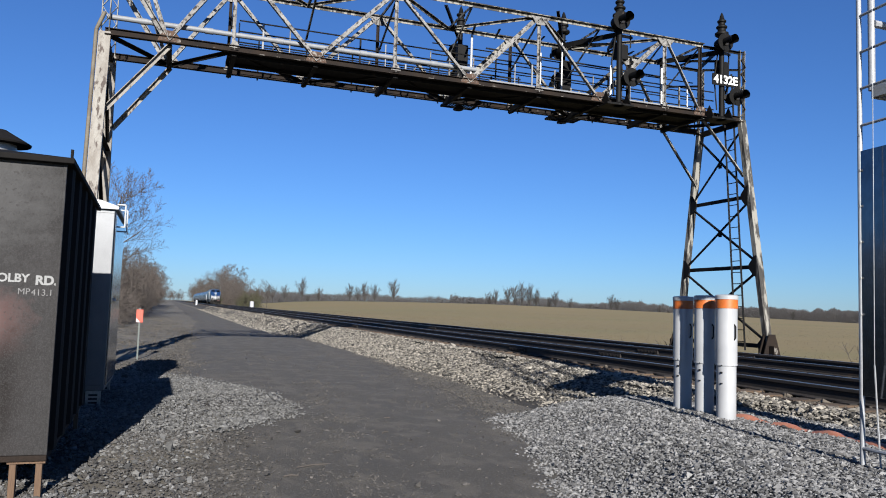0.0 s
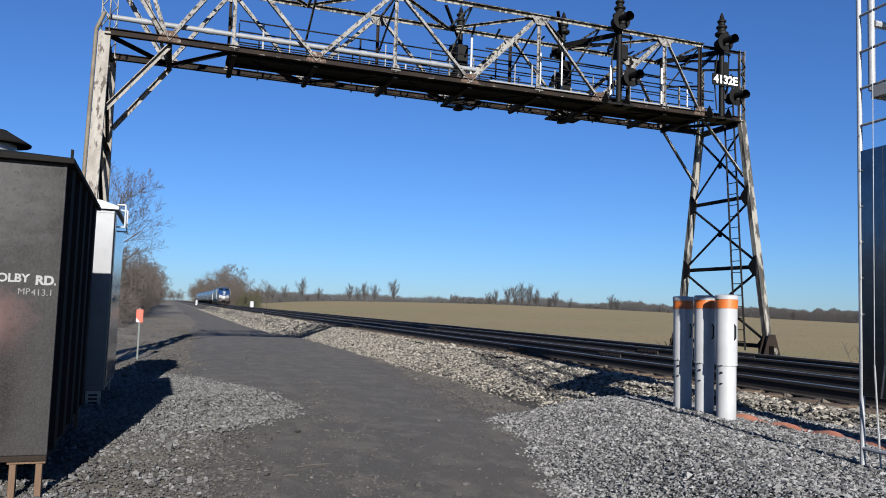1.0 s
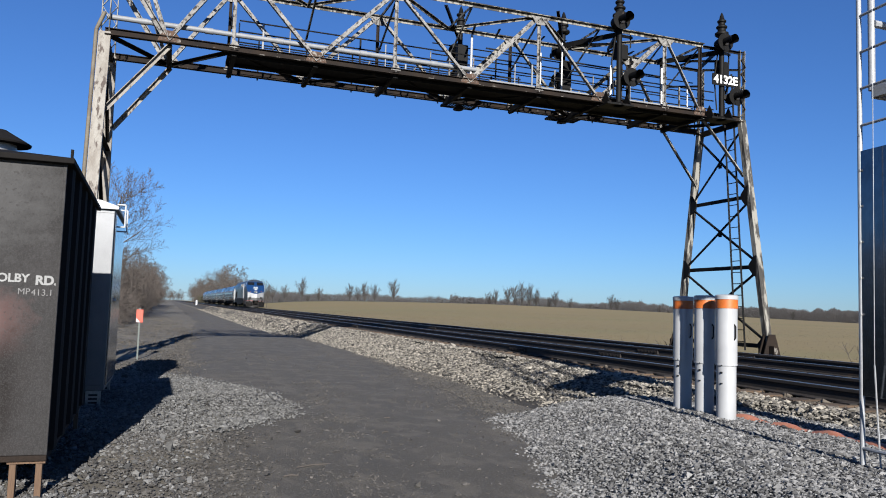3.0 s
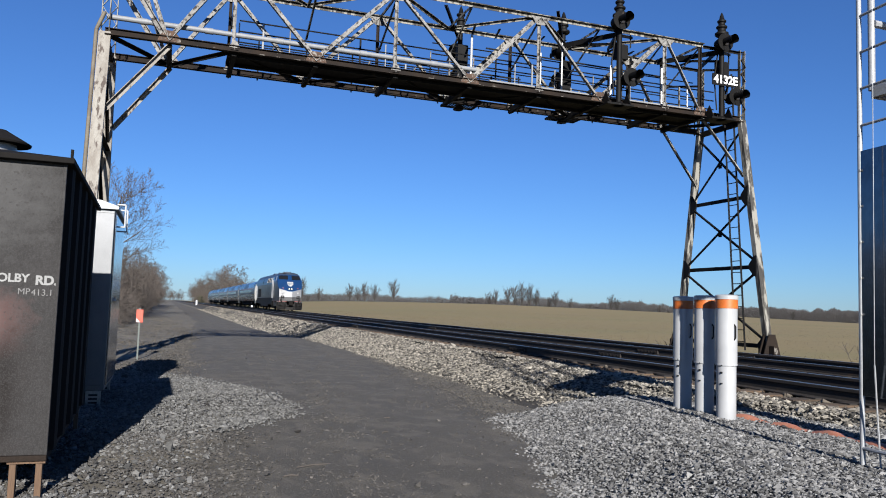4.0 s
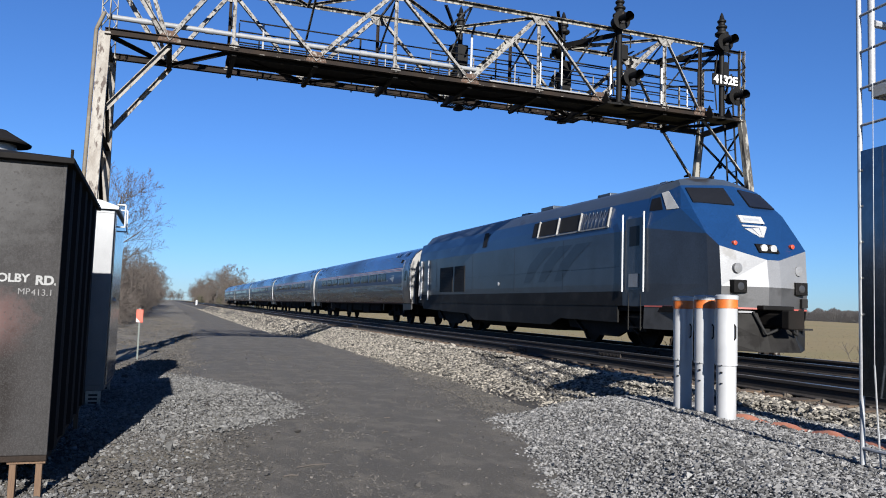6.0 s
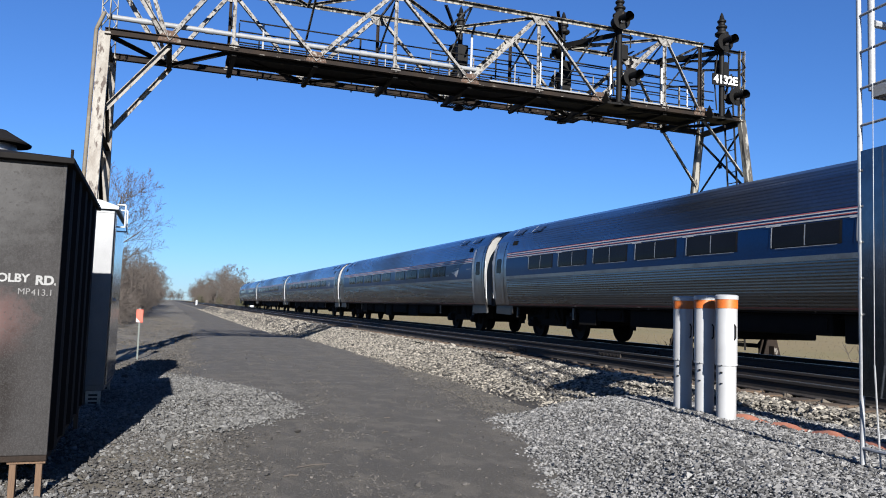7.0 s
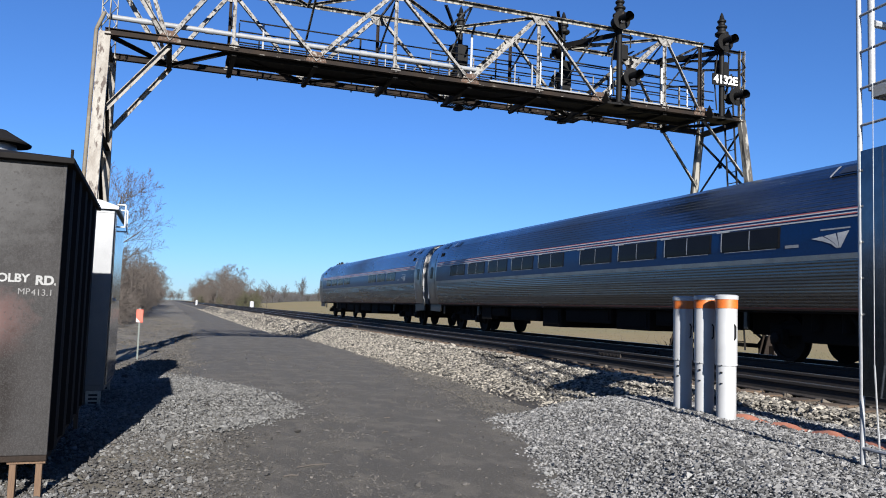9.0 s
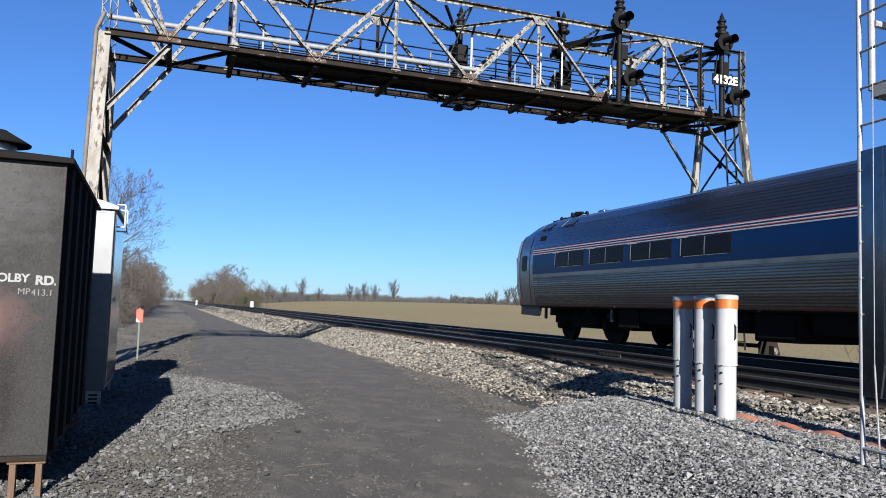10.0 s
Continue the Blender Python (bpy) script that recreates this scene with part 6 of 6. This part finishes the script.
        for y in (y1 - 0.55, y1 - 0.18):
            part("rear_grab_rail", Build().tube((s * 1.56, y, 1.35), (s * 1.56, y, 2.75), 0.024, n=8), "white_stripe", t, "white vertical grab rail")
        for ya, yb in ((5.35, 6.55), (6.75, 7.85), (8.0, 8.35)):
            part("roof_intake", Build().add([(s * 1.512, ya, 3.20), (s * 1.512, yb, 3.20), (s * 1.415, yb, 3.66), (s * 1.415, ya, 3.66)], [(0, 1, 2, 3)]), "black", t, "black slanted intake")
        for k in range(7):
            part("intake_louvre", Build().beam((s * 1.515, 3.9 + 0.2 * k, 3.18), (s * 1.42, 3.9 + 0.2 * k, 3.64), 0.05, 0.02), "loco_grey", t)
        part("roof_intake", Build().add([(s * 1.515, 12.1, 3.14), (s * 1.515, 12.5, 3.14), (s * 1.41, 12.5, 3.68), (s * 1.41, 12.1, 3.68)], [(0, 1, 2, 3)]), "black", t)
        # faded sweeping strokes on the side
        for k in range(3):
            y = 4.3 + 1.05 * k
            part("side_logo", Build().loft([[(s * 1.526, y + 2.0, 1.75), (s * 1.526, y + 1.3, 2.3), (s * 1.526, y + 0.3, 2.8)], [(s * 1.526, y + 2.45, 1.75), (s * 1.526, y + 2.05, 2.3), (s * 1.526, y + 1.15, 2.8)]]), "decal", t, "faded blue-grey sweeping stroke")
        part("fuel_filler", Build().lathe((s * 1.52, 10.9, 1.75), [(0.07, 0.0), (0.07, 0.02 * s), (0.03, 0.03 * s)], 12, "x"), "cap", t)
        for yr in (18.6, 19.6):
            part("rear_rail", Build().tube((s * 1.56, yr, 1.2), (s * 1.56, yr, 2.95), 0.03, n=8), "white_stripe", t)
        part("sill_skirt", Build().prism([(3.3, 1.05), (3.3, 0.62), (6.4, 0.66), (7.0, 0.45), (13.2, 0.45), (13.8, 0.66), (19.4, 0.80), (19.6, 1.05)], "x", min(s * 1.44, s * 1.49), max(s * 1.44, s * 1.49)), "soot", t, "sooty skirt between the trucks")
    part("fuel_tank", Build().prism([(-1.35, 0.95), (-1.35, 0.45), (-1.1, 0.28), (1.1, 0.28), (1.35, 0.45), (1.35, 0.95)], "y", 7.2, 13.0), "under", t, "dark fuel tank", False, 0.04)
    for yb in (4.3, 16.0):
        bg = bogie(yb, t, 2.75, 0.508)
        for s in (-1, 1):
            fr = part("side_frame", Build().prism([(yb - 2.05, 0.62), (yb - 1.9, 0.42), (yb - 0.95, 0.38), (yb - 0.6, 0.24), (yb + 0.6, 0.24), (yb + 0.95, 0.38), (yb + 1.9, 0.42), (yb + 2.05, 0.62), (yb + 2.0, 0.86), (yb - 2.0, 0.86)], "x", min(s * 1.14, s * 1.24), max(s * 1.14, s * 1.24)), "wheel", bg, "cast truck side frame")
            for d in (-1.375, 1.375):
                part("brake_rod", Build().tube((s * 1.28, yb + d - 0.3, 0.35), (s * 1.28, yb + d + 0.3, 0.75), 0.04, n=8), "plow", bg)
    for y, w in ((2.0, 0.12), (3.0, 0.3), (5.6, 0.7), (9.0, 0.9), (11.0, 0.6)):
        part("roof_fitting", Build().box((0.0, y, 4.29), (w + 0.4, w, 0.12)), "loco_roof", t, "", False, 0.02)
    for x in (-0.5, 0.2):
        part("horn", Build().tube((x, 1.9, 4.31), (x, 1.7, 4.32), 0.025, 0.045, n=10), "under", t)
    return t


engine = locomotive()
coaches = []
for i in range(5):
    tags = ("leading silver and blue coach with ribbed sides behind the locomotive", "silver and blue coach with ribbed sides and paired windows",
            "silver and blue coach with ribbed sides and paired windows", "silver and blue coach with ribbed sides, soot on its roof",
            "last silver and blue coach with blank panel and roof pods")
    if i in (0, 4):
        coaches.append(coach(tags[i], i == 4))
    else:
        coaches.append(tagged(copy_thing(coaches[0], Matrix.Identity(4)), tags[i]))
# ---- trees ----
def grow(seed, height, levels, spread, r0, lean=0.0, first=0.25, kids=(4, 6), min_r=0.006, gnarl=0.25):
    """Branches of a bare tree as (p, q, r0, r1, level)."""
    rng = random.Random(seed)
    segs = []

    def limb(p, d, length, r, level):
        n = (5, 3, 2, 2)[level] if level < levels else 1
        q, step = p, length / n
        pts, ways = [p], []
        for i in range(n):
            g = gnarl * (0.45 if level == 0 else 1.0)
            d = (d + Vector((rng.gauss(0, g), rng.gauss(0, g), rng.gauss(0, g * 0.5) + (0.16 if level else 0.1))) * 0.55).normalized()
            q2 = q + d * step
            segs.append((q, q2, r * (1 - 0.8 * i / n), r * (1 - 0.8 * (i + 1) / n), level))
            q = q2
            pts.append(q), ways.append(d)
        if level >= levels:
            return
        count = rng.randint(*kids) + (6 if level == 0 else 0)
        for k in range(count):
            lo = first if level == 0 else 0.15
            f = lo + (1.0 - lo) * (k + rng.uniform(0.0, 1.0)) / count
            i = min(n - 1, int(f * n))
            s = pts[i].lerp(pts[i + 1], f * n - i)
            a = k * 2.4 + rng.uniform(-0.6, 0.6)
            side = ways[i].orthogonal().normalized()
            side.rotate(Matrix.Rotation(a, 3, ways[i]))
            nd = (ways[i] * (1 - spread) + side * spread).normalized()
            limb(s, nd, length * rng.uniform(0.42, 0.6) * (1.1 - 0.45 * f), max(min_r, r * (1 - 0.72 * f) * 0.55), level + 1)

    limb(Vector((0, 0, -0.2)), Vector((lean, 0, 1)).normalized(), height * 0.92, r0, 0)
    return segs


def bare_tree(seed, height, label, levels=4, spread=0.55, r0=None, group="bare trees", min_r=0.006, first=0.25, kids=(4, 6), crown_mat="twig", lean=0.0):
    t = thing("bare_tree", label, "tree", group)
    segs = grow(seed, height, levels, spread, r0 or height * 0.018, lean, first, kids, min_r)
    tr, cr = Build(), Build()
    for p, q, a, b, lv in segs:
        if lv == 0:
            tr.tube(p, q, a, b, 8, False)
        else:
            if lv < levels:
                cr.tube(p, q, max(a, min_r), max(b, min_r * 0.7), 3 if lv > 1 else 5, False)
            else:
                d = (q - p).normalized()
                u = d.orthogonal().normalized() * max(a, min_r * 0.9)
                w = d.cross(u)
                cr.add([p + u, p - u * 0.5 + w * 0.87, p - u * 0.5 - w * 0.87, q], [(0, 1, 3), (1, 2, 3), (2, 0, 3)])
    part("trunk", tr, "bark", t, "", True)
    me = bpy.data.meshes.new("crown")
    me.from_pydata(cr.v, [], cr.f)
    me.materials.append(M[crown_mat])
    part("crown", me, crown_mat, t, "bare branching crown")
    return t


def at(ob, x, y, s=1.0, turn=0.0, z=None):
    ob.matrix_basis = pose(x, y, ground_z(x, y) if z is None else z, 0, 0, turn) @ Matrix.Diagonal((s, s, s, 1))
    return ob


def repeat(ob, x, y, s, turn):
    c = copy_thing(ob, pose(x, y, ground_z(x, y), 0, 0, turn))
    c.scale = (s, s, s)
    return c


# the tall tree behind the cabinet
at(bare_tree(3, 12.0, "tall bare tree with fine grey-brown twigs beside the road", 4, 0.46, 0.19, min_r=0.010, kids=(7, 9), first=0.18), -6.0, 74.0)

# roadside scrub: multi-stemmed bare bushes
bush_a = bare_tree(21, 5.0, "bare brown roadside bush with dense twigs", 4, 0.62, 0.06, "roadside bushes", 0.011, 0.0, (6, 7))
at(bush_a, -2.9, 66.0)
bush_b = bare_tree(22, 5.6, "bare brown roadside bush with dense twigs", 4, 0.58, 0.07, "roadside bushes", 0.011, 0.0, (6, 7))
at(bush_b, -3.4, 74.0)
bush_c = bare_tree(23, 2.4, "low tangled bare bush at the road edge", 4, 0.75, 0.04, "roadside bushes", 0.013, 0.0, (4, 6))
at(bush_c, -2.9, 50.0)
rng = random.Random(5)
for k in range(44):
    y = 58 + k * 3.6 + rng.uniform(-2, 2)
    x = -2.9 - rng.uniform(0, 3.0)
    repeat((bush_a, bush_b)[k % 2], x, y, rng.uniform(0.55, 0.85) * (0.8 + 0.004 * (y - 58)), rng.uniform(0, 360))
for k in range(14):
    y = 96 + k * 8.0 + rng.uniform(-3, 3)
    repeat((bush_a, bush_b)[k % 2], -3.4 + 0.008 * (y - 96) - rng.uniform(0, 1.2), y, rng.uniform(0.95, 1.2) + 0.0045 * (y - 96), rng.uniform(0, 360))
for k in range(16):
    y = 42 + k * 3.2
    repeat(bush_c, -3.2 + 0.012 * (y - 42) + rng.uniform(-0.6, 0.5), y, rng.uniform(0.6, 1.0), rng.uniform(0, 360))

# the thicket beyond the far track
wood_a = bare_tree(31, 12.0, "bare brown thicket tree beyond the far track", 4, 0.52, 0.13, "thicket trees", 0.026, 0.03, (5, 7))
at(wood_a, 19, 250)
wood_b = bare_tree(32, 14.0, "bare brown thicket tree beyond the far track", 4, 0.5, 0.15, "thicket trees", 0.026, 0.05, (5, 7))
at(wood_b, 21, 330)
for k in range(50):
    f = rng.uniform(0, 1) ** 1.4
    y = 205 + f * 520
    x = 17.5 + rng.uniform(0, 9)
    repeat((wood_a, wood_b)[k % 2], x, y, rng.uniform(0.68, 0.98) * (0.55 + 0.6 * smooth01((y - 200) / 170)), rng.uniform(0, 360))
scrub = bare_tree(33, 4.0, "low green-brown scrub at the end of the thicket", 4, 0.7, 0.05, "thicket trees", 0.025, 0.0, (5, 7), "scrub")
at(scrub, 17.5, 190)
for k in range(9):
    repeat(scrub, 17.0 + rng.uniform(0, 4.5), 183 + k * 4.0, rng.uniform(0.6, 1.0), rng.uniform(0, 360))
# brushwood that fills the thicket down to the ground
brush = bare_tree(34, 4.6, "dense bare brushwood filling the foot of the thicket", 4, 0.72, 0.05, "thicket trees", 0.03, 0.0, (5, 7))
at(brush, 16.9, 214)
for k in range(46):
    f = rng.uniform(0, 1) ** 1.3
    repeat((brush, brush, scrub)[k % 3], 16.6 + rng.uniform(0, 5.5), 198 + f * 330, rng.uniform(0.7, 1.15) * (1 + 0.5 * f), rng.uniform(0, 360))
# far end of the road
for k in range(14):
    repeat((wood_a, wood_b)[k % 2], -10 + rng.uniform(-3, 24), 720 + rng.uniform(0, 160), rng.uniform(0.6, 0.9), rng.uniform(0, 360))

# lone trees before the far wood
def vase_tree(seed, height, label, limbs=6, fan=0.42):
    """An open field tree: a short trunk, steep limbs fanning out and fine upright twigs."""
    rng = random.Random(seed)
    t = thing("bare_tree", label, "tree", "distant trees")
    tr, cr = Build(), Build()
    fork = height * rng.uniform(0.28, 0.36)
    tr.tube((0, 0, -0.3), (0, 0, fork), 0.40, 0.30, 8, False)

    def stick(p, d, length, r, level):
        steps = 3 if level < 2 else 1
        for k in range(steps):
            q = p + d * (length / steps)
            if level < 2:
                cr.tube(p, q, r * (1 - 0.3 * k), r * (0.7 - 0.3 * k) + 0.012, 4, False)
                for c in range((3, 3)[level]):
                    side = Vector((rng.gauss(0, 1), rng.gauss(0, 1), rng.uniform(-0.2, 0.7))).normalized()
                    f = rng.uniform(0.3, 1.0)
                    stick(p.lerp(q, f), (d + side * rng.uniform(0.45, 0.75)).normalized(), length * rng.uniform(0.36, 0.54) * (1.05 - 0.15 * k), max(0.040, r * 0.45), level + 1)
            else:
                u = d.orthogonal().normalized() * r
                w = d.cross(u)
                for c in range(4):
                    side = Vector((rng.gauss(0, 1), rng.gauss(0, 1), rng.uniform(0.0, 0.8))).normalized()
                    tip = p + (d + side * 0.55 * (c > 0)).normalized() * length * rng.uniform(0.6, 1.1)
                    cr.add([p + u, p - u * 0.5 + w * 0.87, p - u * 0.5 - w * 0.87, tip], [(0, 1, 3), (1, 2, 3), (2, 0, 3)])
            p = q
            d = (d + Vector((rng.gauss(0, 0.08), rng.gauss(0, 0.08), 0.12))).normalized()

    for k in range(limbs):
        a = 6.283 * (k + rng.uniform(-0.3, 0.3)) / limbs
        lean = fan * rng.uniform(0.3, 1.2) if k > 1 else 0.08
        stick(Vector((0, 0, fork * rng.uniform(0.75, 1.0 if k else 0.9))), Vector((lean * math.cos(a), lean * math.sin(a), 1)).normalized(), height * rng.uniform(0.64, 0.74) * (1 - 0.22 * min(1.0, lean / fan)), 0.20, 0)
    part("trunk", tr, "bark", t, "", True)
    me = bpy.data.meshes.new("crown")
    me.from_pydata(cr.v, [], cr.f)
    me.materials.append(M["twig_lone"])
    part("crown", me, "twig_lone", t, "bare fanning crown")
    return t


far_a = vase_tree(41, 21.5, "distant bare tree standing before the far wood", 7, 0.56)
far_b = vase_tree(47, 20.0, "distant bare tree with a slim fanned crown", 7, 0.46)


def bearing_place(px, dist):
    """A place at a plan distance on the bearing of a picture column."""
    a = radians(19.55) + math.atan((px - 784) / 1354.7)
    return dist * math.sin(a), dist * math.cos(a)


at(far_a, *bearing_place(538, 430), 0.62)
at(far_b, *bearing_place(700, 400), 0.62)
for px, dist, s, w in ((458, 450, 0.62, 1), (478, 440, 0.66, 0), (486, 440, 0.62, 0), (508, 440, 0.72, 1), (568, 430, 0.60, 0), (548, 440, 0.40, 1), (622, 415, 0.74, 1), (636, 415, 0.62, 0), (648, 410, 0.80, 1),
                       (666, 415, 0.70, 0), (868, 440, 0.62, 0), (880, 435, 0.76, 1), (902, 430, 0.80, 0), (914, 430, 0.92, 1), (926, 430, 0.95, 0), (940, 430, 0.98, 1), (952, 430, 0.76, 0),
                       (974, 440, 0.55, 1), (986, 435, 0.72, 0), (1012, 440, 0.52, 0), (1085, 440, 0.74, 1), (1094, 445, 0.58, 0), (1170, 450, 0.50, 1), (1406, 460, 0.42, 0), (1046, 450, 0.45, 1)):
    repeat((far_a, far_b)[w], *bearing_place(px, dist), s * 0.70, rng.uniform(0, 360))


def far_wood(name, px0, px1, dist, h, n, seed, label):
    """A band of distant woodland: upright trunks and fanned twig clusters, joined."""
    rng = np.random.RandomState(seed)
    tri = (np.array([[-0.5, 0, 0], [0.5, 0, 0], [0.0, 0.3, 1.0], [0.0, -0.5, 0.35]]), np.array([[0, 1, 2], [1, 3, 2], [3, 0, 2]]))
    vs, fs = [], []
    for k in range(6):
        a, l, r = rng.uniform(0, 6.28), rng.uniform(0.5, 1.0), rng.uniform(0.15, 0.7)
        b = len(vs)
        vs += [(-0.05 * math.sin(a), 0.05 * math.cos(a), 0.1 * r), (0.05 * math.sin(a), -0.05 * math.cos(a), 0.0), (r * math.cos(a), r * math.sin(a), l)]
        fs.append((b, b + 1, b + 2))
    fan = (np.array(vs), np.array(fs))
    rows = []
    for _ in range(n):
        px, d = rng.uniform(px0, px1), dist * rng.uniform(1.0, 1.2)
        x, y = bearing_place(px, d)
        top = h * (0.84 + 0.22 * noise.noise(Vector((px * 0.013, seed, 0))) + 0.14 * noise.noise(Vector((px * 0.07, seed, 5))) + 0.07 * noise.noise(Vector((px * 0.4, seed, 9))))
        g = ground_z(x, y)
        if rng.rand() < 0.02:
            rows.append((x, y, g - 0.5, rng.uniform(0.15, 0.3), rng.uniform(0.15, 0.3), top * rng.uniform(0.5, 0.8), rng.uniform(0, 6.28), 0))
        else:
            w = rng.uniform(0.8, 2.0)
            rows.append((x, y, g + rng.uniform(-0.5, max(0.2, top - w)), w * 1.2, w * 1.2, w * rng.uniform(0.45, 0.8), rng.uniform(0, 6.28), 1))
    return tagged(many(name, (tri, fan), rows, "twig_hazed"), label, "woodland", kind="stuff")


far_wood("far_wood", 430, 880, 470, 11.0, 40000, 51, "distant leafless wood along the field edge, haze painted into its grey-brown")
far_wood("far_wood", 800, 1620, 480, 11.5, 74000, 52, "distant leafless wood along the field edge, haze painted into its grey-brown")
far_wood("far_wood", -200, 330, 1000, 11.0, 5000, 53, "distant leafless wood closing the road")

# dead grass along the road and the bed
def tufts(name, n, area, seed, h, label, accept=None):
    rng = np.random.RandomState(seed)
    protos = []
    for _ in range(4):
        vs, fs = [], []
        for k in range(7):
            a, l, r = rng.uniform(0, 6.28), rng.uniform(0.5, 1.0), rng.uniform(0.1, 0.6)
            b = len(vs)
            w = 0.035
            vs += [(-w * math.sin(a), w * math.cos(a), 0), (w * math.sin(a), -w * math.cos(a), 0), (r * math.cos(a), r * math.sin(a), l)]
            fs.append((b, b + 1, b + 2))
        protos.append((np.array(vs), np.array(fs)))
    rows = []
    while len(rows) < n:
        x, y = rng.uniform(area[0], area[1]), rng.uniform(area[2], area[3])
        if accept is not None and rng.rand() > accept(x, y):
            continue
        s = h * rng.uniform(0.5, 1.4)
        rows.append((x, y, ground_z(x, y) - 0.01, s, s, s, rng.uniform(0, 6.28), rng.randint(4)))
    return tagged(many(name, protos, rows, "straw"), label, "grass", kind="stuff")


tufts("dead_grass", 3500, (-9.0, 0.6, 17.0, 75.0), 61, 0.07, "short dead straw-coloured grass on the verge", lambda x, y: smooth01(wob(x, y, 0.35) * 2 + 0.5) * smooth01((0.8 - x) / 1.5))
def field_height(x, y):
    return smooth01((x - 16.5) / 3) * math.exp(-(x - 16) / 45) * (0.45 + 0.55 * smooth01(wob(x, y, 0.12) * 2 + 0.5))


tufts("leaf_litter", 9000, (-8.0, 1.6, 18.0, 70.0), 64, 0.05, "brown leaf litter and flattened grass on the verge", lambda x, y: smooth01(wob(x, y, 0.6) * 2.5 + 0.4) * smooth01((road_edge_l(y) + 0.4 - x) / 0.8))
tufts("field_stubble", 26000, (16.4, 110.0, 6.0, 150.0), 63, 0.08, "thin dormant stubble scattered over the field", field_height)
tufts("dead_grass", 2200, (14.9, 17.5, 4.0, 60.0), 62, 0.22, "dead grass between the far track and the field")


# ---- what moves ----
SPEED, NOSE_AT = 35.35, 31.6     # metres a second; the nose's place at 5.5 s


def motions():
    times = [0.5 * k for k in range(21)]
    walk(engine, [(t, pose(FAR_C, NOSE_AT + SPEED * (5.5 - t), 0)) for t in times])
    for i, c in enumerate(coaches):
        walk(c, [(t, pose(FAR_C, NOSE_AT + 21.03 + LEN * i + SPEED * (5.5 - t), 0)) for t in times])


motions()
